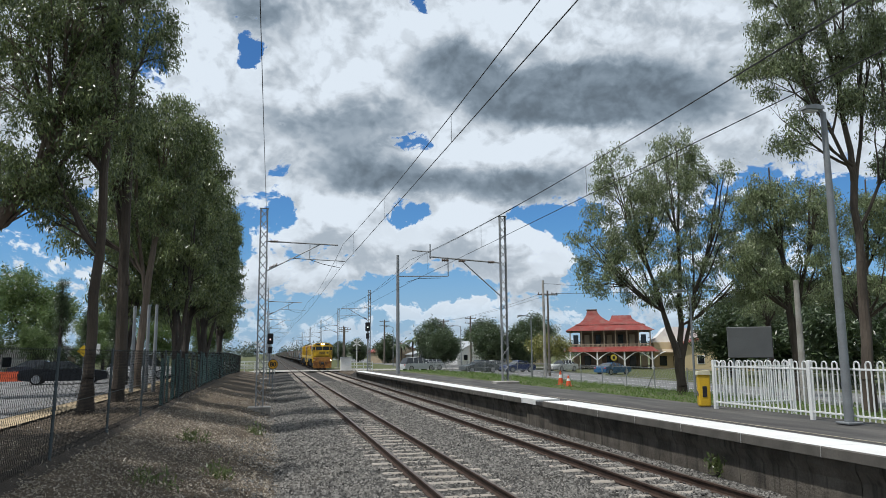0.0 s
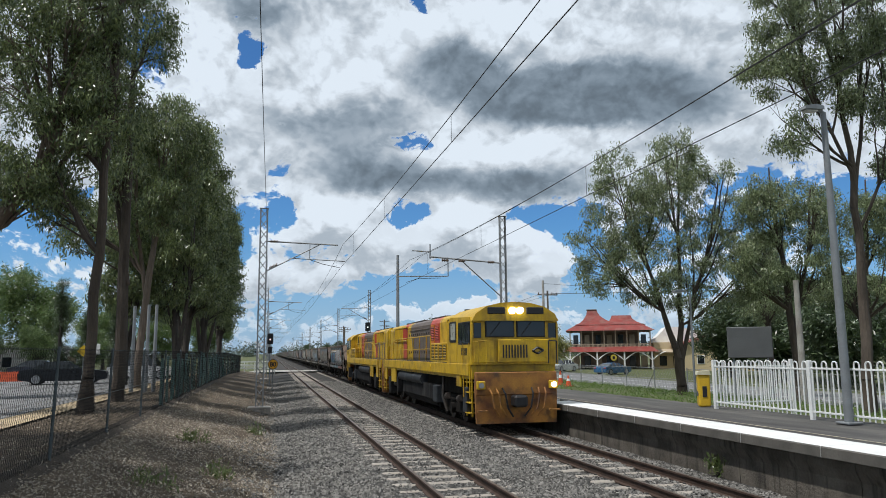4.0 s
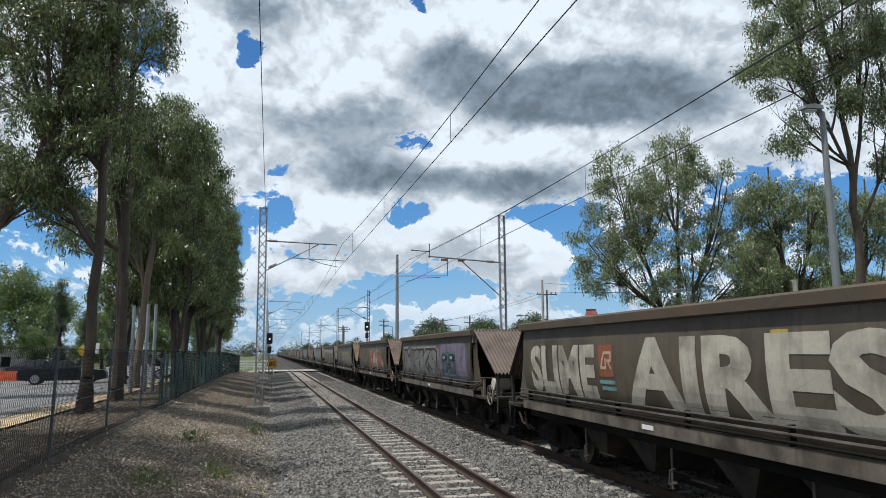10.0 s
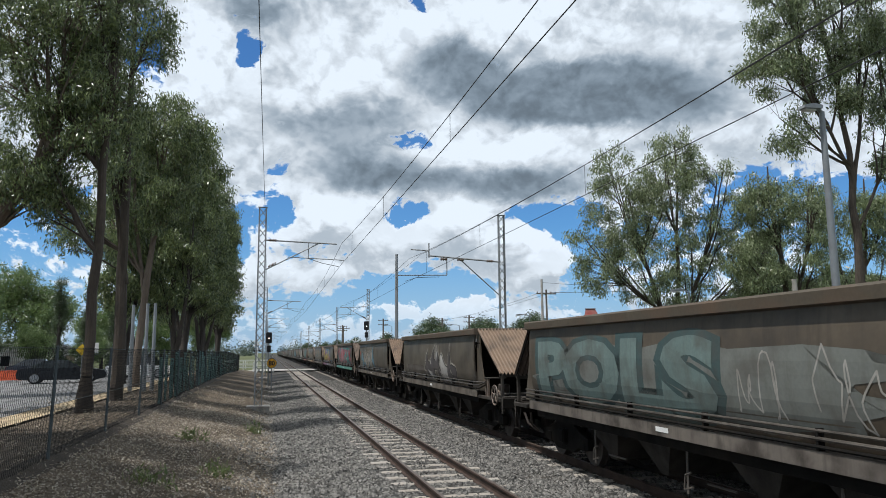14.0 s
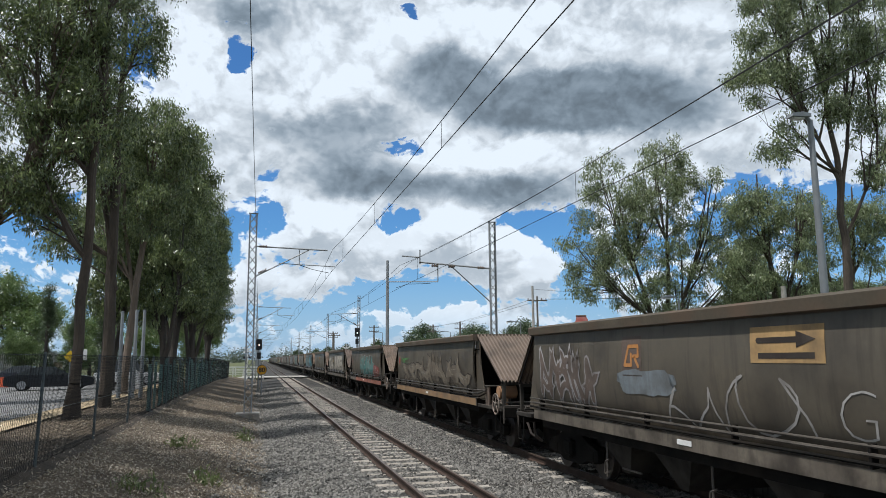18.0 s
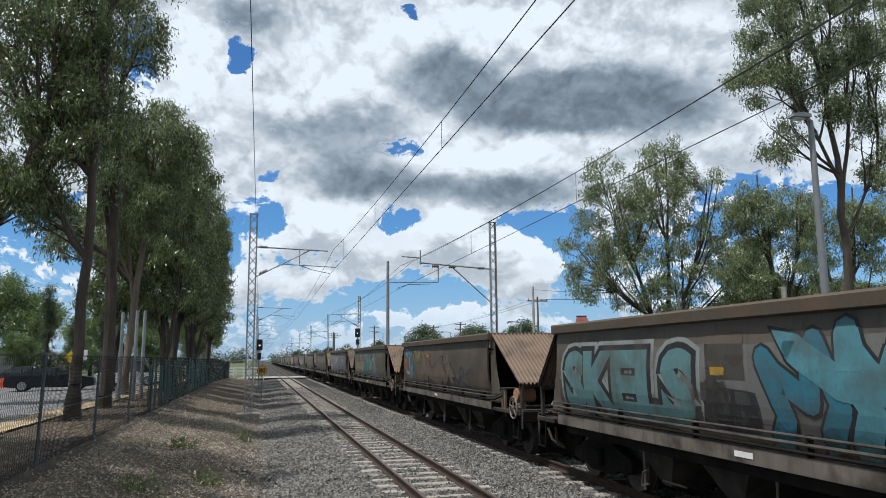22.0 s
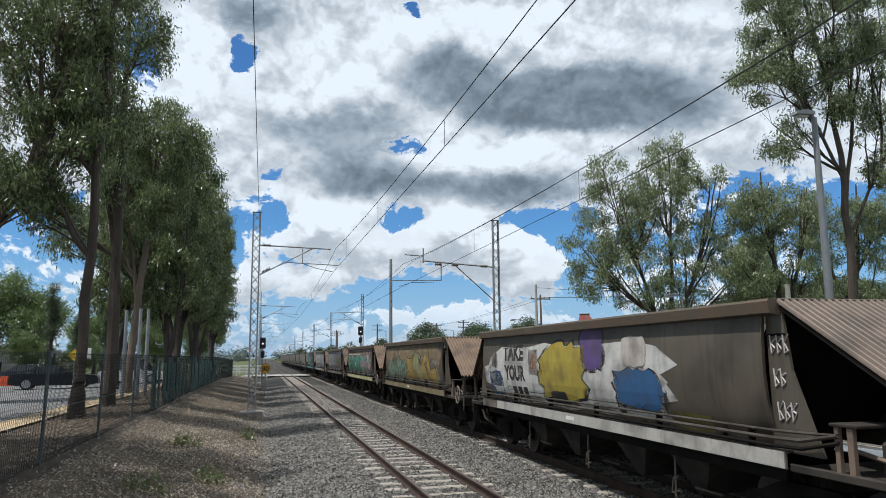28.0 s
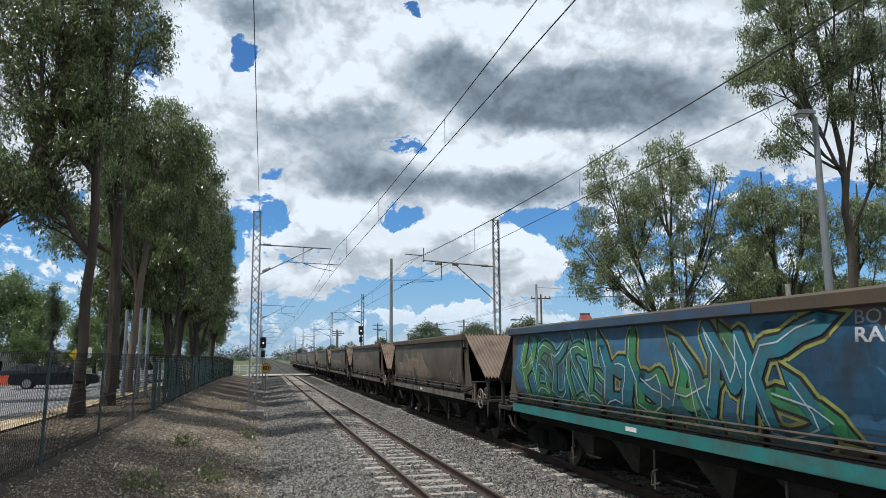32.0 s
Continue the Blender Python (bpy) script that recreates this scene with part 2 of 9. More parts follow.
# ---- mesh building ----
class Shape:
    """Collects vertices and faces (with a material slot each) for one mesh."""

    def __init__(self):
        self.v, self.f, self.m, self.slot = [], [], [], 0

    def face(self, idx):
        self.f.append(tuple(idx))
        self.m.append(self.slot)

    def poly(self, pts):
        n = len(self.v)
        self.v += [tuple(p) for p in pts]
        self.face(range(n, n + len(pts)))
        return self

    def box(self, a, b, bevel=0.0):
        lo = [min(a[i], b[i]) for i in range(3)]
        hi = [max(a[i], b[i]) for i in range(3)]
        n = len(self.v)
        if not bevel:
            self.v += [(x, y, z) for x in (lo[0], hi[0]) for y in (lo[1], hi[1]) for z in (lo[2], hi[2])]
            for q in ((0, 1, 3, 2), (4, 6, 7, 5), (0, 4, 5, 1), (2, 3, 7, 6), (0, 2, 6, 4), (1, 5, 7, 3)):
                self.face([n + i for i in q])
            return self
        e = min(bevel, *[(hi[i] - lo[i]) * 0.45 for i in range(3)])
        idx = {}
        for sx in (0, 1):
            for sy in (0, 1):
                for sz in (0, 1):
                    s = (sx, sy, sz)
                    for ax in range(3):
                        p = [hi[i] if s[i] else lo[i] for i in range(3)]
                        for i in range(3):
                            if i != ax:
                                p[i] += -e if s[i] else e
                        idx[s, ax] = len(self.v)
                        self.v.append(tuple(p))
        for ax in range(3):
            u, w = (ax + 1) % 3, (ax + 2) % 3
            for side in (0, 1):
                ring = []
                for su, sw in ((0, 0), (1, 0), (1, 1), (0, 1)):
                    s = [0, 0, 0]
                    s[ax], s[u], s[w] = side, su, sw
                    ring.append(idx[tuple(s), ax])
                self.face(ring if side else ring[::-1])
            for su in (0, 1):
                for sw in (0, 1):
                    s0, s1 = [0, 0, 0], [0, 0, 0]
                    s0[u], s0[w], s1[u], s1[w] = su, sw, su, sw
                    s1[ax] = 1
                    s0, s1 = tuple(s0), tuple(s1)
                    q = [idx[s0, u], idx[s1, u], idx[s1, w], idx[s0, w]]
                    self.face(q if su == sw else q[::-1])
        for sx in (0, 1):
            for sy in (0, 1):
                for sz in (0, 1):
                    s = (sx, sy, sz)
                    q = [idx[s, 0], idx[s, 1], idx[s, 2]]
                    self.face(q if (sx + sy + sz) % 2 else q[::-1])
        return self

    def tube(self, a, b, r0, r1=None, n=8, caps=True):
        r1 = r0 if r1 is None else r1
        a, b = Vector(a), Vector(b)
        d = (b - a).normalized()
        u = d.cross(Vector((0, 0, 1)) if abs(d.z) < 0.95 else Vector((1, 0, 0))).normalized()
        w = d.cross(u)
        k = len(self.v)
        for c, r in ((a, r0), (b, r1)):
            for i in range(n):
                t = 2 * math.pi * i / n
                self.v.append(tuple(c + u * (r * math.cos(t)) + w * (r * math.sin(t))))
        for i in range(n):
            j = (i + 1) % n
            self.face((k + i, k + n + i, k + n + j, k + j))
        if caps:
            self.face([k + i for i in range(n)])
            self.face([k + n + i for i in reversed(range(n))])
        return self

    def path(self, pts, r, n=6, radii=None):
        for i in range(len(pts) - 1):
            self.tube(pts[i], pts[i + 1], radii[i] if radii else r, radii[i + 1] if radii else r, n, caps=(i in (0, len(pts) - 2)))
        return self

    def prism(self, poly, axis, a, b):
        """A flat outline (two coordinates, the axes other than axis in order) drawn out along axis from a to b."""
        o = [i for i in range(3) if i != axis]
        k, n = len(self.v), len(poly)
        for c in (a, b):
            for p in poly:
                q = [0, 0, 0]
                q[axis], q[o[0]], q[o[1]] = c, p[0], p[1]
                self.v.append(tuple(q))
        for i in range(n):
            j = (i + 1) % n
            self.face((k + i, k + j, k + n + j, k + n + i))
        self.face([k + i for i in reversed(range(n))])
        self.face([k + n + i for i in range(n)])
        return self

    def grid(self, rows):
        """A sheet through rows of points."""
        k, w = len(self.v), len(rows[0])
        for r in rows:
            self.v += [tuple(p) for p in r]
        for i in range(len(rows) - 1):
            for j in range(w - 1):
                self.face((k + i * w + j, k + i * w + j + 1, k + (i + 1) * w + j + 1, k + (i + 1) * w + j))
        return self

    def wheel(self, c, r, width, axis=0, n=20, rim=0.0):
        p, q = list(c), list(c)
        p[axis] -= width / 2
        q[axis] += width / 2
        return self.tube(p, q, r, r, n)

    def ring(self, c, r, tube, axis=0, n=20, m=6):
        k = len(self.v)
        o = [i for i in range(3) if i != axis]
        for i in range(n):
            t = 2 * math.pi * i / n
            for j in range(m):
                s = 2 * math.pi * j / m
                rr = r + tube * math.cos(s)
                p = [0, 0, 0]
                p[axis] = c[axis] + tube * math.sin(s)
                p[o[0]] = c[o[0]] + rr * math.cos(t)
                p[o[1]] = c[o[1]] + rr * math.sin(t)
                self.v.append(tuple(p))
        for i in range(n):
            for j in range(m):
                self.face((k + i * m + j, k + ((i + 1) % n) * m + j, k + ((i + 1) % n) * m + (j + 1) % m, k + i * m + (j + 1) % m))
        return self

    def mesh(self, name, mats, smooth=False):
        me = bpy.data.meshes.new(name)
        me.from_pydata(self.v, [], self.f)
        for m in (mats if isinstance(mats, (list, tuple)) else [mats]):
            me.materials.append(m)
        me.polygons.foreach_set("material_index", self.m)
        bm = bmesh.new()
        bm.from_mesh(me)
        bmesh.ops.recalc_face_normals(bm, faces=bm.faces)
        bm.to_mesh(me)
        bm.free()
        if smooth:
            me.polygons.foreach_set("use_smooth", [True] * len(me.polygons))
            me.set_sharp_from_angle(angle=radians(35))
        me.update()
        return me


LETTERS = {}


def text_polys(word, offset):
    """Outlines of a word in the built-in font, kept for the next time."""
    key = (word, round(offset, 3))
    if key in LETTERS:
        return LETTERS[key]
    cu = bpy.data.curves.new("lettering", "FONT")
    cu.body, cu.resolution_u, cu.offset = word, 3, offset
    cu.fill_mode = "BOTH"
    ob = new("lettering", cu)
    bpy.context.view_layer.update()
    me = bpy.data.meshes.new_from_object(ob.evaluated_get(bpy.context.evaluated_depsgraph_get()))
    polys = [[(me.vertices[i].co.x, me.vertices[i].co.y) for i in p.vertices] for p in me.polygons]
    bpy.data.objects.remove(ob)
    bpy.data.curves.remove(cu)
    bpy.data.meshes.remove(me)
    LETTERS[key] = polys
    return polys


PAINTED = "SLIME AIRES MEKS BAKE POLS GNS DIOT COMA SKELS MCK TAKE YOUR EVOS BOYS RAID MERCURY MSKS".split()
for word_ in PAINTED:
    for fat_ in (0.045, 0.05, 0.06) if word_ not in ("BAKE", "GNS", "DIOT", "BOYS", "RAID") else (0.0, 0.02, -0.03):
        for more_ in (0.0, 0.065, 0.115) if word_ in ("MEKS", "POLS", "SKELS", "MCK", "EVOS", "MERCURY", "MSKS") else (0.0,):
            text_polys(word_, fat_ + more_)
text_polys("80", 0.03)


def part(name, shape, mats, parent, label="", smooth=False, m=None):
    """One mesh object under a thing or a part; shape may be a Shape or a ready mesh."""
    me = shape if isinstance(shape, bpy.types.Mesh) else shape.mesh(name, mats, smooth)
    ob = new(name, me)
    ob.parent = parent
    if m is not None:
        ob.matrix_basis = m
    return tagged(ob, label)


def thing(name, label, category, at=(0, 0, 0), group="", kind="", turn=0):
    ob = new(name)
    ob.empty_display_size = 0.3
    ob.matrix_basis = pose(*at, 0, 0, turn)
    return tagged(ob, label, category, group, kind)


def solid(name, shape, mats, label, category="", group="", kind="", smooth=False, m=None):
    """A thing or a piece of the setting that is one mesh."""
    ob = new(name, shape.mesh(name, mats, smooth))
    if m is not None:
        ob.matrix_basis = m
    return tagged(ob, label, category, group, kind)


BALLAST = mat("ballast", (0.05, 0.047, 0.044), (0.024, 0.023, 0.021), 0.92, scale=0.9, grain=26, bump=1.0, bump_dist=0.05, dirt=(0.16, 0.13, 0.09), dirt_amt=0.25, dirt_scale=0.5)
STONE = mat("ballast_stone", (0.07, 0.067, 0.062), (0.036, 0.034, 0.032), 0.9, scale=6, grain=60, bump=0.4, island=0.75, tint=(0.30, 0.285, 0.26))
EARTH = mat("bank_earth", (0.105, 0.077, 0.048), (0.05, 0.037, 0.025), 0.95, scale=0.7, grain=18, bump=1.0, bump_dist=0.05, dirt=(0.17, 0.137, 0.10), dirt_amt=0.4, dirt_scale=3.2)
RAILSIDE = mat("rail_rust", (0.06, 0.034, 0.023), (0.036, 0.022, 0.016), 0.8, scale=4, grain=60)
RAILTOP = mat("rail_head", (0.16, 0.125, 0.10), (0.10, 0.075, 0.06), 0.45, metal=0.5, scale=2, grain=80, bump=0.05)
SLEEPER = mat("sleeper_concrete", (0.40, 0.37, 0.325), (0.28, 0.25, 0.215), 0.92, scale=3, grain=30, bump=0.3, random_tint=0.4, tint=(0.22, 0.18, 0.14))
CONCRETE = mat("concrete", (0.42, 0.40, 0.37), (0.30, 0.285, 0.26), 0.9, scale=1.2, grain=25, bump=0.3, dirt=(0.14, 0.12, 0.10), dirt_amt=0.5)
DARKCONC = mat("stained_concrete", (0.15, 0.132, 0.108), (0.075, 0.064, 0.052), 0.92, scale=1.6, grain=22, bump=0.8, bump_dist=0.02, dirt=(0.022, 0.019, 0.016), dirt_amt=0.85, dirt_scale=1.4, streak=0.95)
WHITE = mat("white_paint", (0.80, 0.80, 0.79), (0.72, 0.71, 0.69), 0.6, scale=1.5, grain=30, bump=0.08, dirt=(0.45, 0.43, 0.40), dirt_amt=0.3)
ASPHALT = mat("platform_asphalt", (0.085, 0.081, 0.075), (0.045, 0.043, 0.042), 0.92, scale=0.9, grain=45, bump=0.3, dirt=(0.15, 0.14, 0.125), dirt_amt=0.5, dirt_scale=1.1, stretch=(1.6, 0.3, 1))
ROADM = mat("road_asphalt", (0.20, 0.20, 0.20), (0.15, 0.15, 0.15), 0.9, scale=0.3, grain=30, bump=0.2)
GRASS = mat("grass_ground", (0.05, 0.075, 0.018), (0.085, 0.09, 0.03), 0.95, scale=0.8, grain=22, bump=0.8, dirt=(0.15, 0.125, 0.07), dirt_amt=0.35)
STEEL = mat("galvanised_steel", (0.33, 0.34, 0.35), (0.24, 0.25, 0.26), 0.55, metal=0.35, scale=2, grain=50, bump=0.08)
DARKSTEEL = mat("dark_steel", (0.045, 0.043, 0.042), (0.028, 0.026, 0.025), 0.75, scale=4, grain=40, bump=0.2, dirt=(0.09, 0.065, 0.045), dirt_amt=0.4)
WIRE = mat("copper_wire", (0.05, 0.05, 0.05), (0.03, 0.03, 0.03), 0.6, metal=0.3, bump=0)
PORCELAIN = mat("insulator", (0.18, 0.13, 0.10), None, 0.3, bump=0)
GALVPOST = mat("fence_galvanised", (0.10, 0.12, 0.125), (0.065, 0.08, 0.085), 0.6, metal=0.3, scale=3, grain=60, bump=0.1)

# ---- ground, ballast, tracks ----
NEAR_TRACK, FAR_TRACK = 3.33, 7.03


def lerp_table(table, x):
    if x <= table[0][0]:
        return table[0][1]
    for (a, p), (b, q) in zip(table, table[1:]):
        if x <= b:
            t = (x - a) / (b - a)
            return p + (q - p) * t
    return table[-1][1]


ACROSS = [(-400, 0.4), (-30, 0.45), (-9, 0.5), (-4.2, 0.52), (-3.4, 0.46), (-2.4, 0.26), (-1.2, 0.04), (-0.5, -0.16), (0.0, -0.295), (0.45, -0.37), (0.9, -0.55),
          (8.3, -0.6), (8.9, -0.6), (9.0, 0.1), (11.9, 0.3), (12.4, 0.6), (15.5, 0.5), (20, 0.18), (26, -0.25), (38, -0.6), (50, -0.8), (90, -0.9), (500, -0.9)]
ACROSS_FAR = [(-400, 0.1), (-3.4, 0.1), (0.1, -0.35), (0.8, -0.5), (8.3, -0.5), (9.0, -0.1), (14, -0.05), (60, -0.5), (500, -0.6)]


def ground_z(x, y):
    k = min(1.0, max(0.0, (y - 62) / 34))
    k = k * k * (3 - 2 * k)
    if -1.4 < x < 0.7:
        x += (0.3 * noise.noise((y * 0.5, 1.7, 4)) + 0.16 * noise.noise((y * 1.9, 5.2, 4))) * min(1.0, (x + 1.4) / 0.8, (0.7 - x) / 0.3)
    z = lerp_table(ACROSS, x) * (1 - k) + lerp_table(ACROSS_FAR, x) * k
    if -3.6 < x < -0.2:
        z += 0.07 * (noise.noise((x * 0.9, y * 0.35, 2)))
    return z


def build_ground():
    xs = [-1600, -700, -300, -120, -60, -30, -20, -14, -9, -6.5, -5, -4.2] + [-3.8 + 0.3 * i for i in range(14)]
    xs += [0.8, 2, 5, 8.3, 8.9, 9.0, 11.9, 12.4, 13.5, 15.5, 18, 20, 23, 26, 32, 38, 50, 70, 90, 160, 400, 900, 1600]
    ys = [-400, -150, -60, -25, -10, 0] + [4 + 1.2 * i for i in range(60)] + [80, 85, 90, 95, 100, 105, 112, 125, 150, 200, 300, 500, 900, 1600, 2600]
    s = Shape()
    s.grid([[(x, y, ground_z(x, y)) for x in xs] for y in ys])
    mats = [EARTH, GRASS, ROADM]
    k = 0
    for j in range(len(ys) - 1):
        for i in range(len(xs) - 1):
            xc, yc = (xs[i] + xs[i + 1]) / 2, (ys[j] + ys[j + 1]) / 2
            s.m[k] = 0 if -9 < xc < 12 and yc < 98 else 1
            k += 1
    return tagged(new("ground", s.mesh("ground", mats, True)), "uneven bank of dry earth, leaf litter and grass", "ground", kind="structure")


build_ground()


def build_ballast():
    prof = [(-0.45, -0.42), (0.1, -0.345), (0.9, -0.255), (1.7, -0.17), (2.2, -0.165), (4.45, -0.165), (4.9, -0.19), (5.35, -0.24), (5.7, -0.22), (6.0, -0.17),
            (8.1, -0.165), (8.52, -0.14)]
    s = Shape()
    ys = [-20 + 0.5 * i for i in range(200)] + [82, 90, 100, 130, 180, 260, 400, 700, 1100]
    rows = []
    for y in ys:
        rows.append([(x + ((0.4 * noise.noise((y * 0.45, 7, 1)) + 0.2 * noise.noise((y * 1.7, 3, 1))) * (1 - 0.4 * i) if i < 2 else 0), y, z + 0.03 * noise.noise((x * 1.7, y * 1.3, 5))) for i, (x, z) in enumerate(prof)])
    s.grid(rows)
    return tagged(new("ballast_bed", s.mesh("ballast_bed", BALLAST, True)), "grey crushed-rock ballast bed under both tracks", "ballast", kind="structure")


build_ballast()


def build_stones(name, count, x_range, y_range, z_of, size, material, label, seed):
    """Loose angular stones, each with its own edges, in one sheet of stuff."""
    rng = np.random.default_rng(seed)
    x = rng.uniform(*x_range, count)
    u = rng.uniform(0, 1, count)
    y = y_range[0] + (y_range[1] - y_range[0]) * u ** 1.35
    keep = np.ones(count, bool)
    if name.startswith("ballast_stones"):
        for c in (NEAR_TRACK, FAR_TRACK):
            for r in (-0.57, 0.57):
                keep &= np.abs(x - c - r) > 0.1
            on_sleeper = (np.abs((y + 6 + 0.3425) % 0.685 - 0.3425) < 0.13) & (np.abs(x - c) < 1.02)
            keep &= ~(on_sleeper & (rng.uniform(0, 1, count) < np.where(np.abs(x - c) < 0.55, 0.78, 0.25)))
    if name == "ballast_stones":
        keep &= (x > 0.35) | (rng.uniform(0, 1, count) < np.clip((x + 1.5) / 1.85, 0, 1) ** 2.0)
    x, y = x[keep], y[keep]
    n = len(x)
    z = np.array([z_of(a, b) for a, b in zip(x, y)])
    r = rng.uniform(size[0], size[1], n) * (1 + 0.012 * (y - y_range[0]))
    base = np.array([(1, 0, 0), (0, 1, 0), (-1, 0, 0), (0, -1, 0), (0, 0, 1), (0, 0, -1)], float)
    v = base[None] * rng.uniform(0.55, 1.25, (n, 6, 1)) + rng.normal(0, 0.18, (n, 6, 3))
    a = rng.uniform(0, 6.28, n)
    tilt = rng.normal(0, 0.6, n)
    ca, sa, ct, st = np.cos(a), np.sin(a), np.cos(tilt), np.sin(tilt)
    vx, vy, vz = v[..., 0], v[..., 1], v[..., 2] * 0.8
    vy, vz = vy * ct[:, None] - vz * st[:, None], vy * st[:, None] + vz * ct[:, None]
    vx, vy = vx * ca[:, None] - vy * sa[:, None], vx * sa[:, None] + vy * ca[:, None]
    P = np.stack([vx * r[:, None] + x[:, None], vy * r[:, None] + y[:, None], vz * r[:, None] + z[:, None]], -1).reshape(-1, 3)
    tri = np.array([(0, 1, 4), (1, 2, 4), (2, 3, 4), (3, 0, 4), (1, 0, 5), (2, 1, 5), (3, 2, 5), (0, 3, 5)])
    F = (tri[None] + 6 * np.arange(n)[:, None, None]).reshape(-1, 3)
    me = bpy.data.meshes.new(name)
    me.from_pydata(P.tolist(), [], F.tolist())
    me.materials.append(material)
    return tagged(new(name, me), label, "stones", kind="stuff")


def ballast_z(x, y):
    return lerp_table([(-0.45, -0.42), (0.1, -0.345), (0.9, -0.255), (1.7, -0.17), (4.45, -0.165), (4.9, -0.19), (5.35, -0.24), (5.7, -0.22), (6.0, -0.17), (8.5, -0.15)], x) + 0.03 * noise.noise((x * 1.7, y * 1.3, 5))


build_stones("ballast_stones", 84000, (-1.5, 8.45), (8.5, 34), lambda x, y: max(ballast_z(x, y) if x > -0.4 else -9, ground_z(x, y) - 0.01), (0.022, 0.05), STONE, "loose grey crushed stones on the ballast bed", 11)
build_stones("ballast_stones_beyond", 22000, (-0.2, 8.4), (34, 66), lambda x, y: max(ballast_z(x, y), ground_z(x, y)), (0.03, 0.055), STONE, "loose grey crushed stones farther along the ballast", 13)
CHIP = mat("bank_chips", (0.19, 0.145, 0.10), (0.07, 0.053, 0.038), 0.92, scale=5, grain=50, bump=0.2, island=0.9, tint=(0.42, 0.38, 0.32))
build_stones("bank_chips", 16000, (-3.5, 0.3), (8.5, 30), lambda x, y: ground_z(x, y) + 0.005, (0.008, 0.028), CHIP, "scattered gravel, bark and dry leaves on the bank", 12)


def build_track(x, label):
    tr = thing("railway_track", label, "track", (x, 0, 0), kind="structure")
    for side in (-1, 1):
        c = side * 0.568
        prof = [(-0.065, -0.158), (0.065, -0.158), (0.065, -0.148), (0.012, -0.128), (0.010, -0.04), (0.034, -0.032), (0.034, -0.004), (0.028, 0.0),
                (-0.028, 0.0), (-0.034, -0.004), (-0.034, -0.032), (-0.010, -0.04), (-0.012, -0.128), (-0.065, -0.148)]
        s = Shape()
        s.prism([(c + u, z) for u, z in prof], 1, -20, 1100)
        s.m[7] = 1
        part("rail", s, [RAILSIDE, RAILTOP], tr, "rust-brown steel rail with a worn running surface")
    sl = Shape()
    sl.box((-1.06, -0.11, -0.3), (1.06, 0.11, -0.145), 0.02)
    me = sl.mesh("sleeper", SLEEPER)
    clip = Shape()
    for side in (-1, 1):
        for k in (-1, 1):
            c = side * 0.568 + k * 0.085
            clip.box((c - 0.025, -0.03, -0.16), (c + 0.025, 0.03, -0.125), 0.01)
    clip_me = clip.mesh("rail_clips", DARKSTEEL)
    for i in range(150):
        y = -6 + 0.685 * i
        part("sleeper", me, None, tr, m=pose(random.uniform(-0.02, 0.02), y, random.uniform(-0.008, 0.004), 0, 0, random.uniform(-0.5, 0.5)))
        if 8 < y < 30:
            part("rail_clips", clip_me, None, tr, m=pose(0, y, 0))
    return tr


build_track(NEAR_TRACK, "single line of rusty rails on pale concrete sleepers")
build_track(FAR_TRACK, "rusty rails on concrete sleepers beside the platform")


# ---- platform ----
def plat_z(y):
    return 0.85 - 0.005 * y


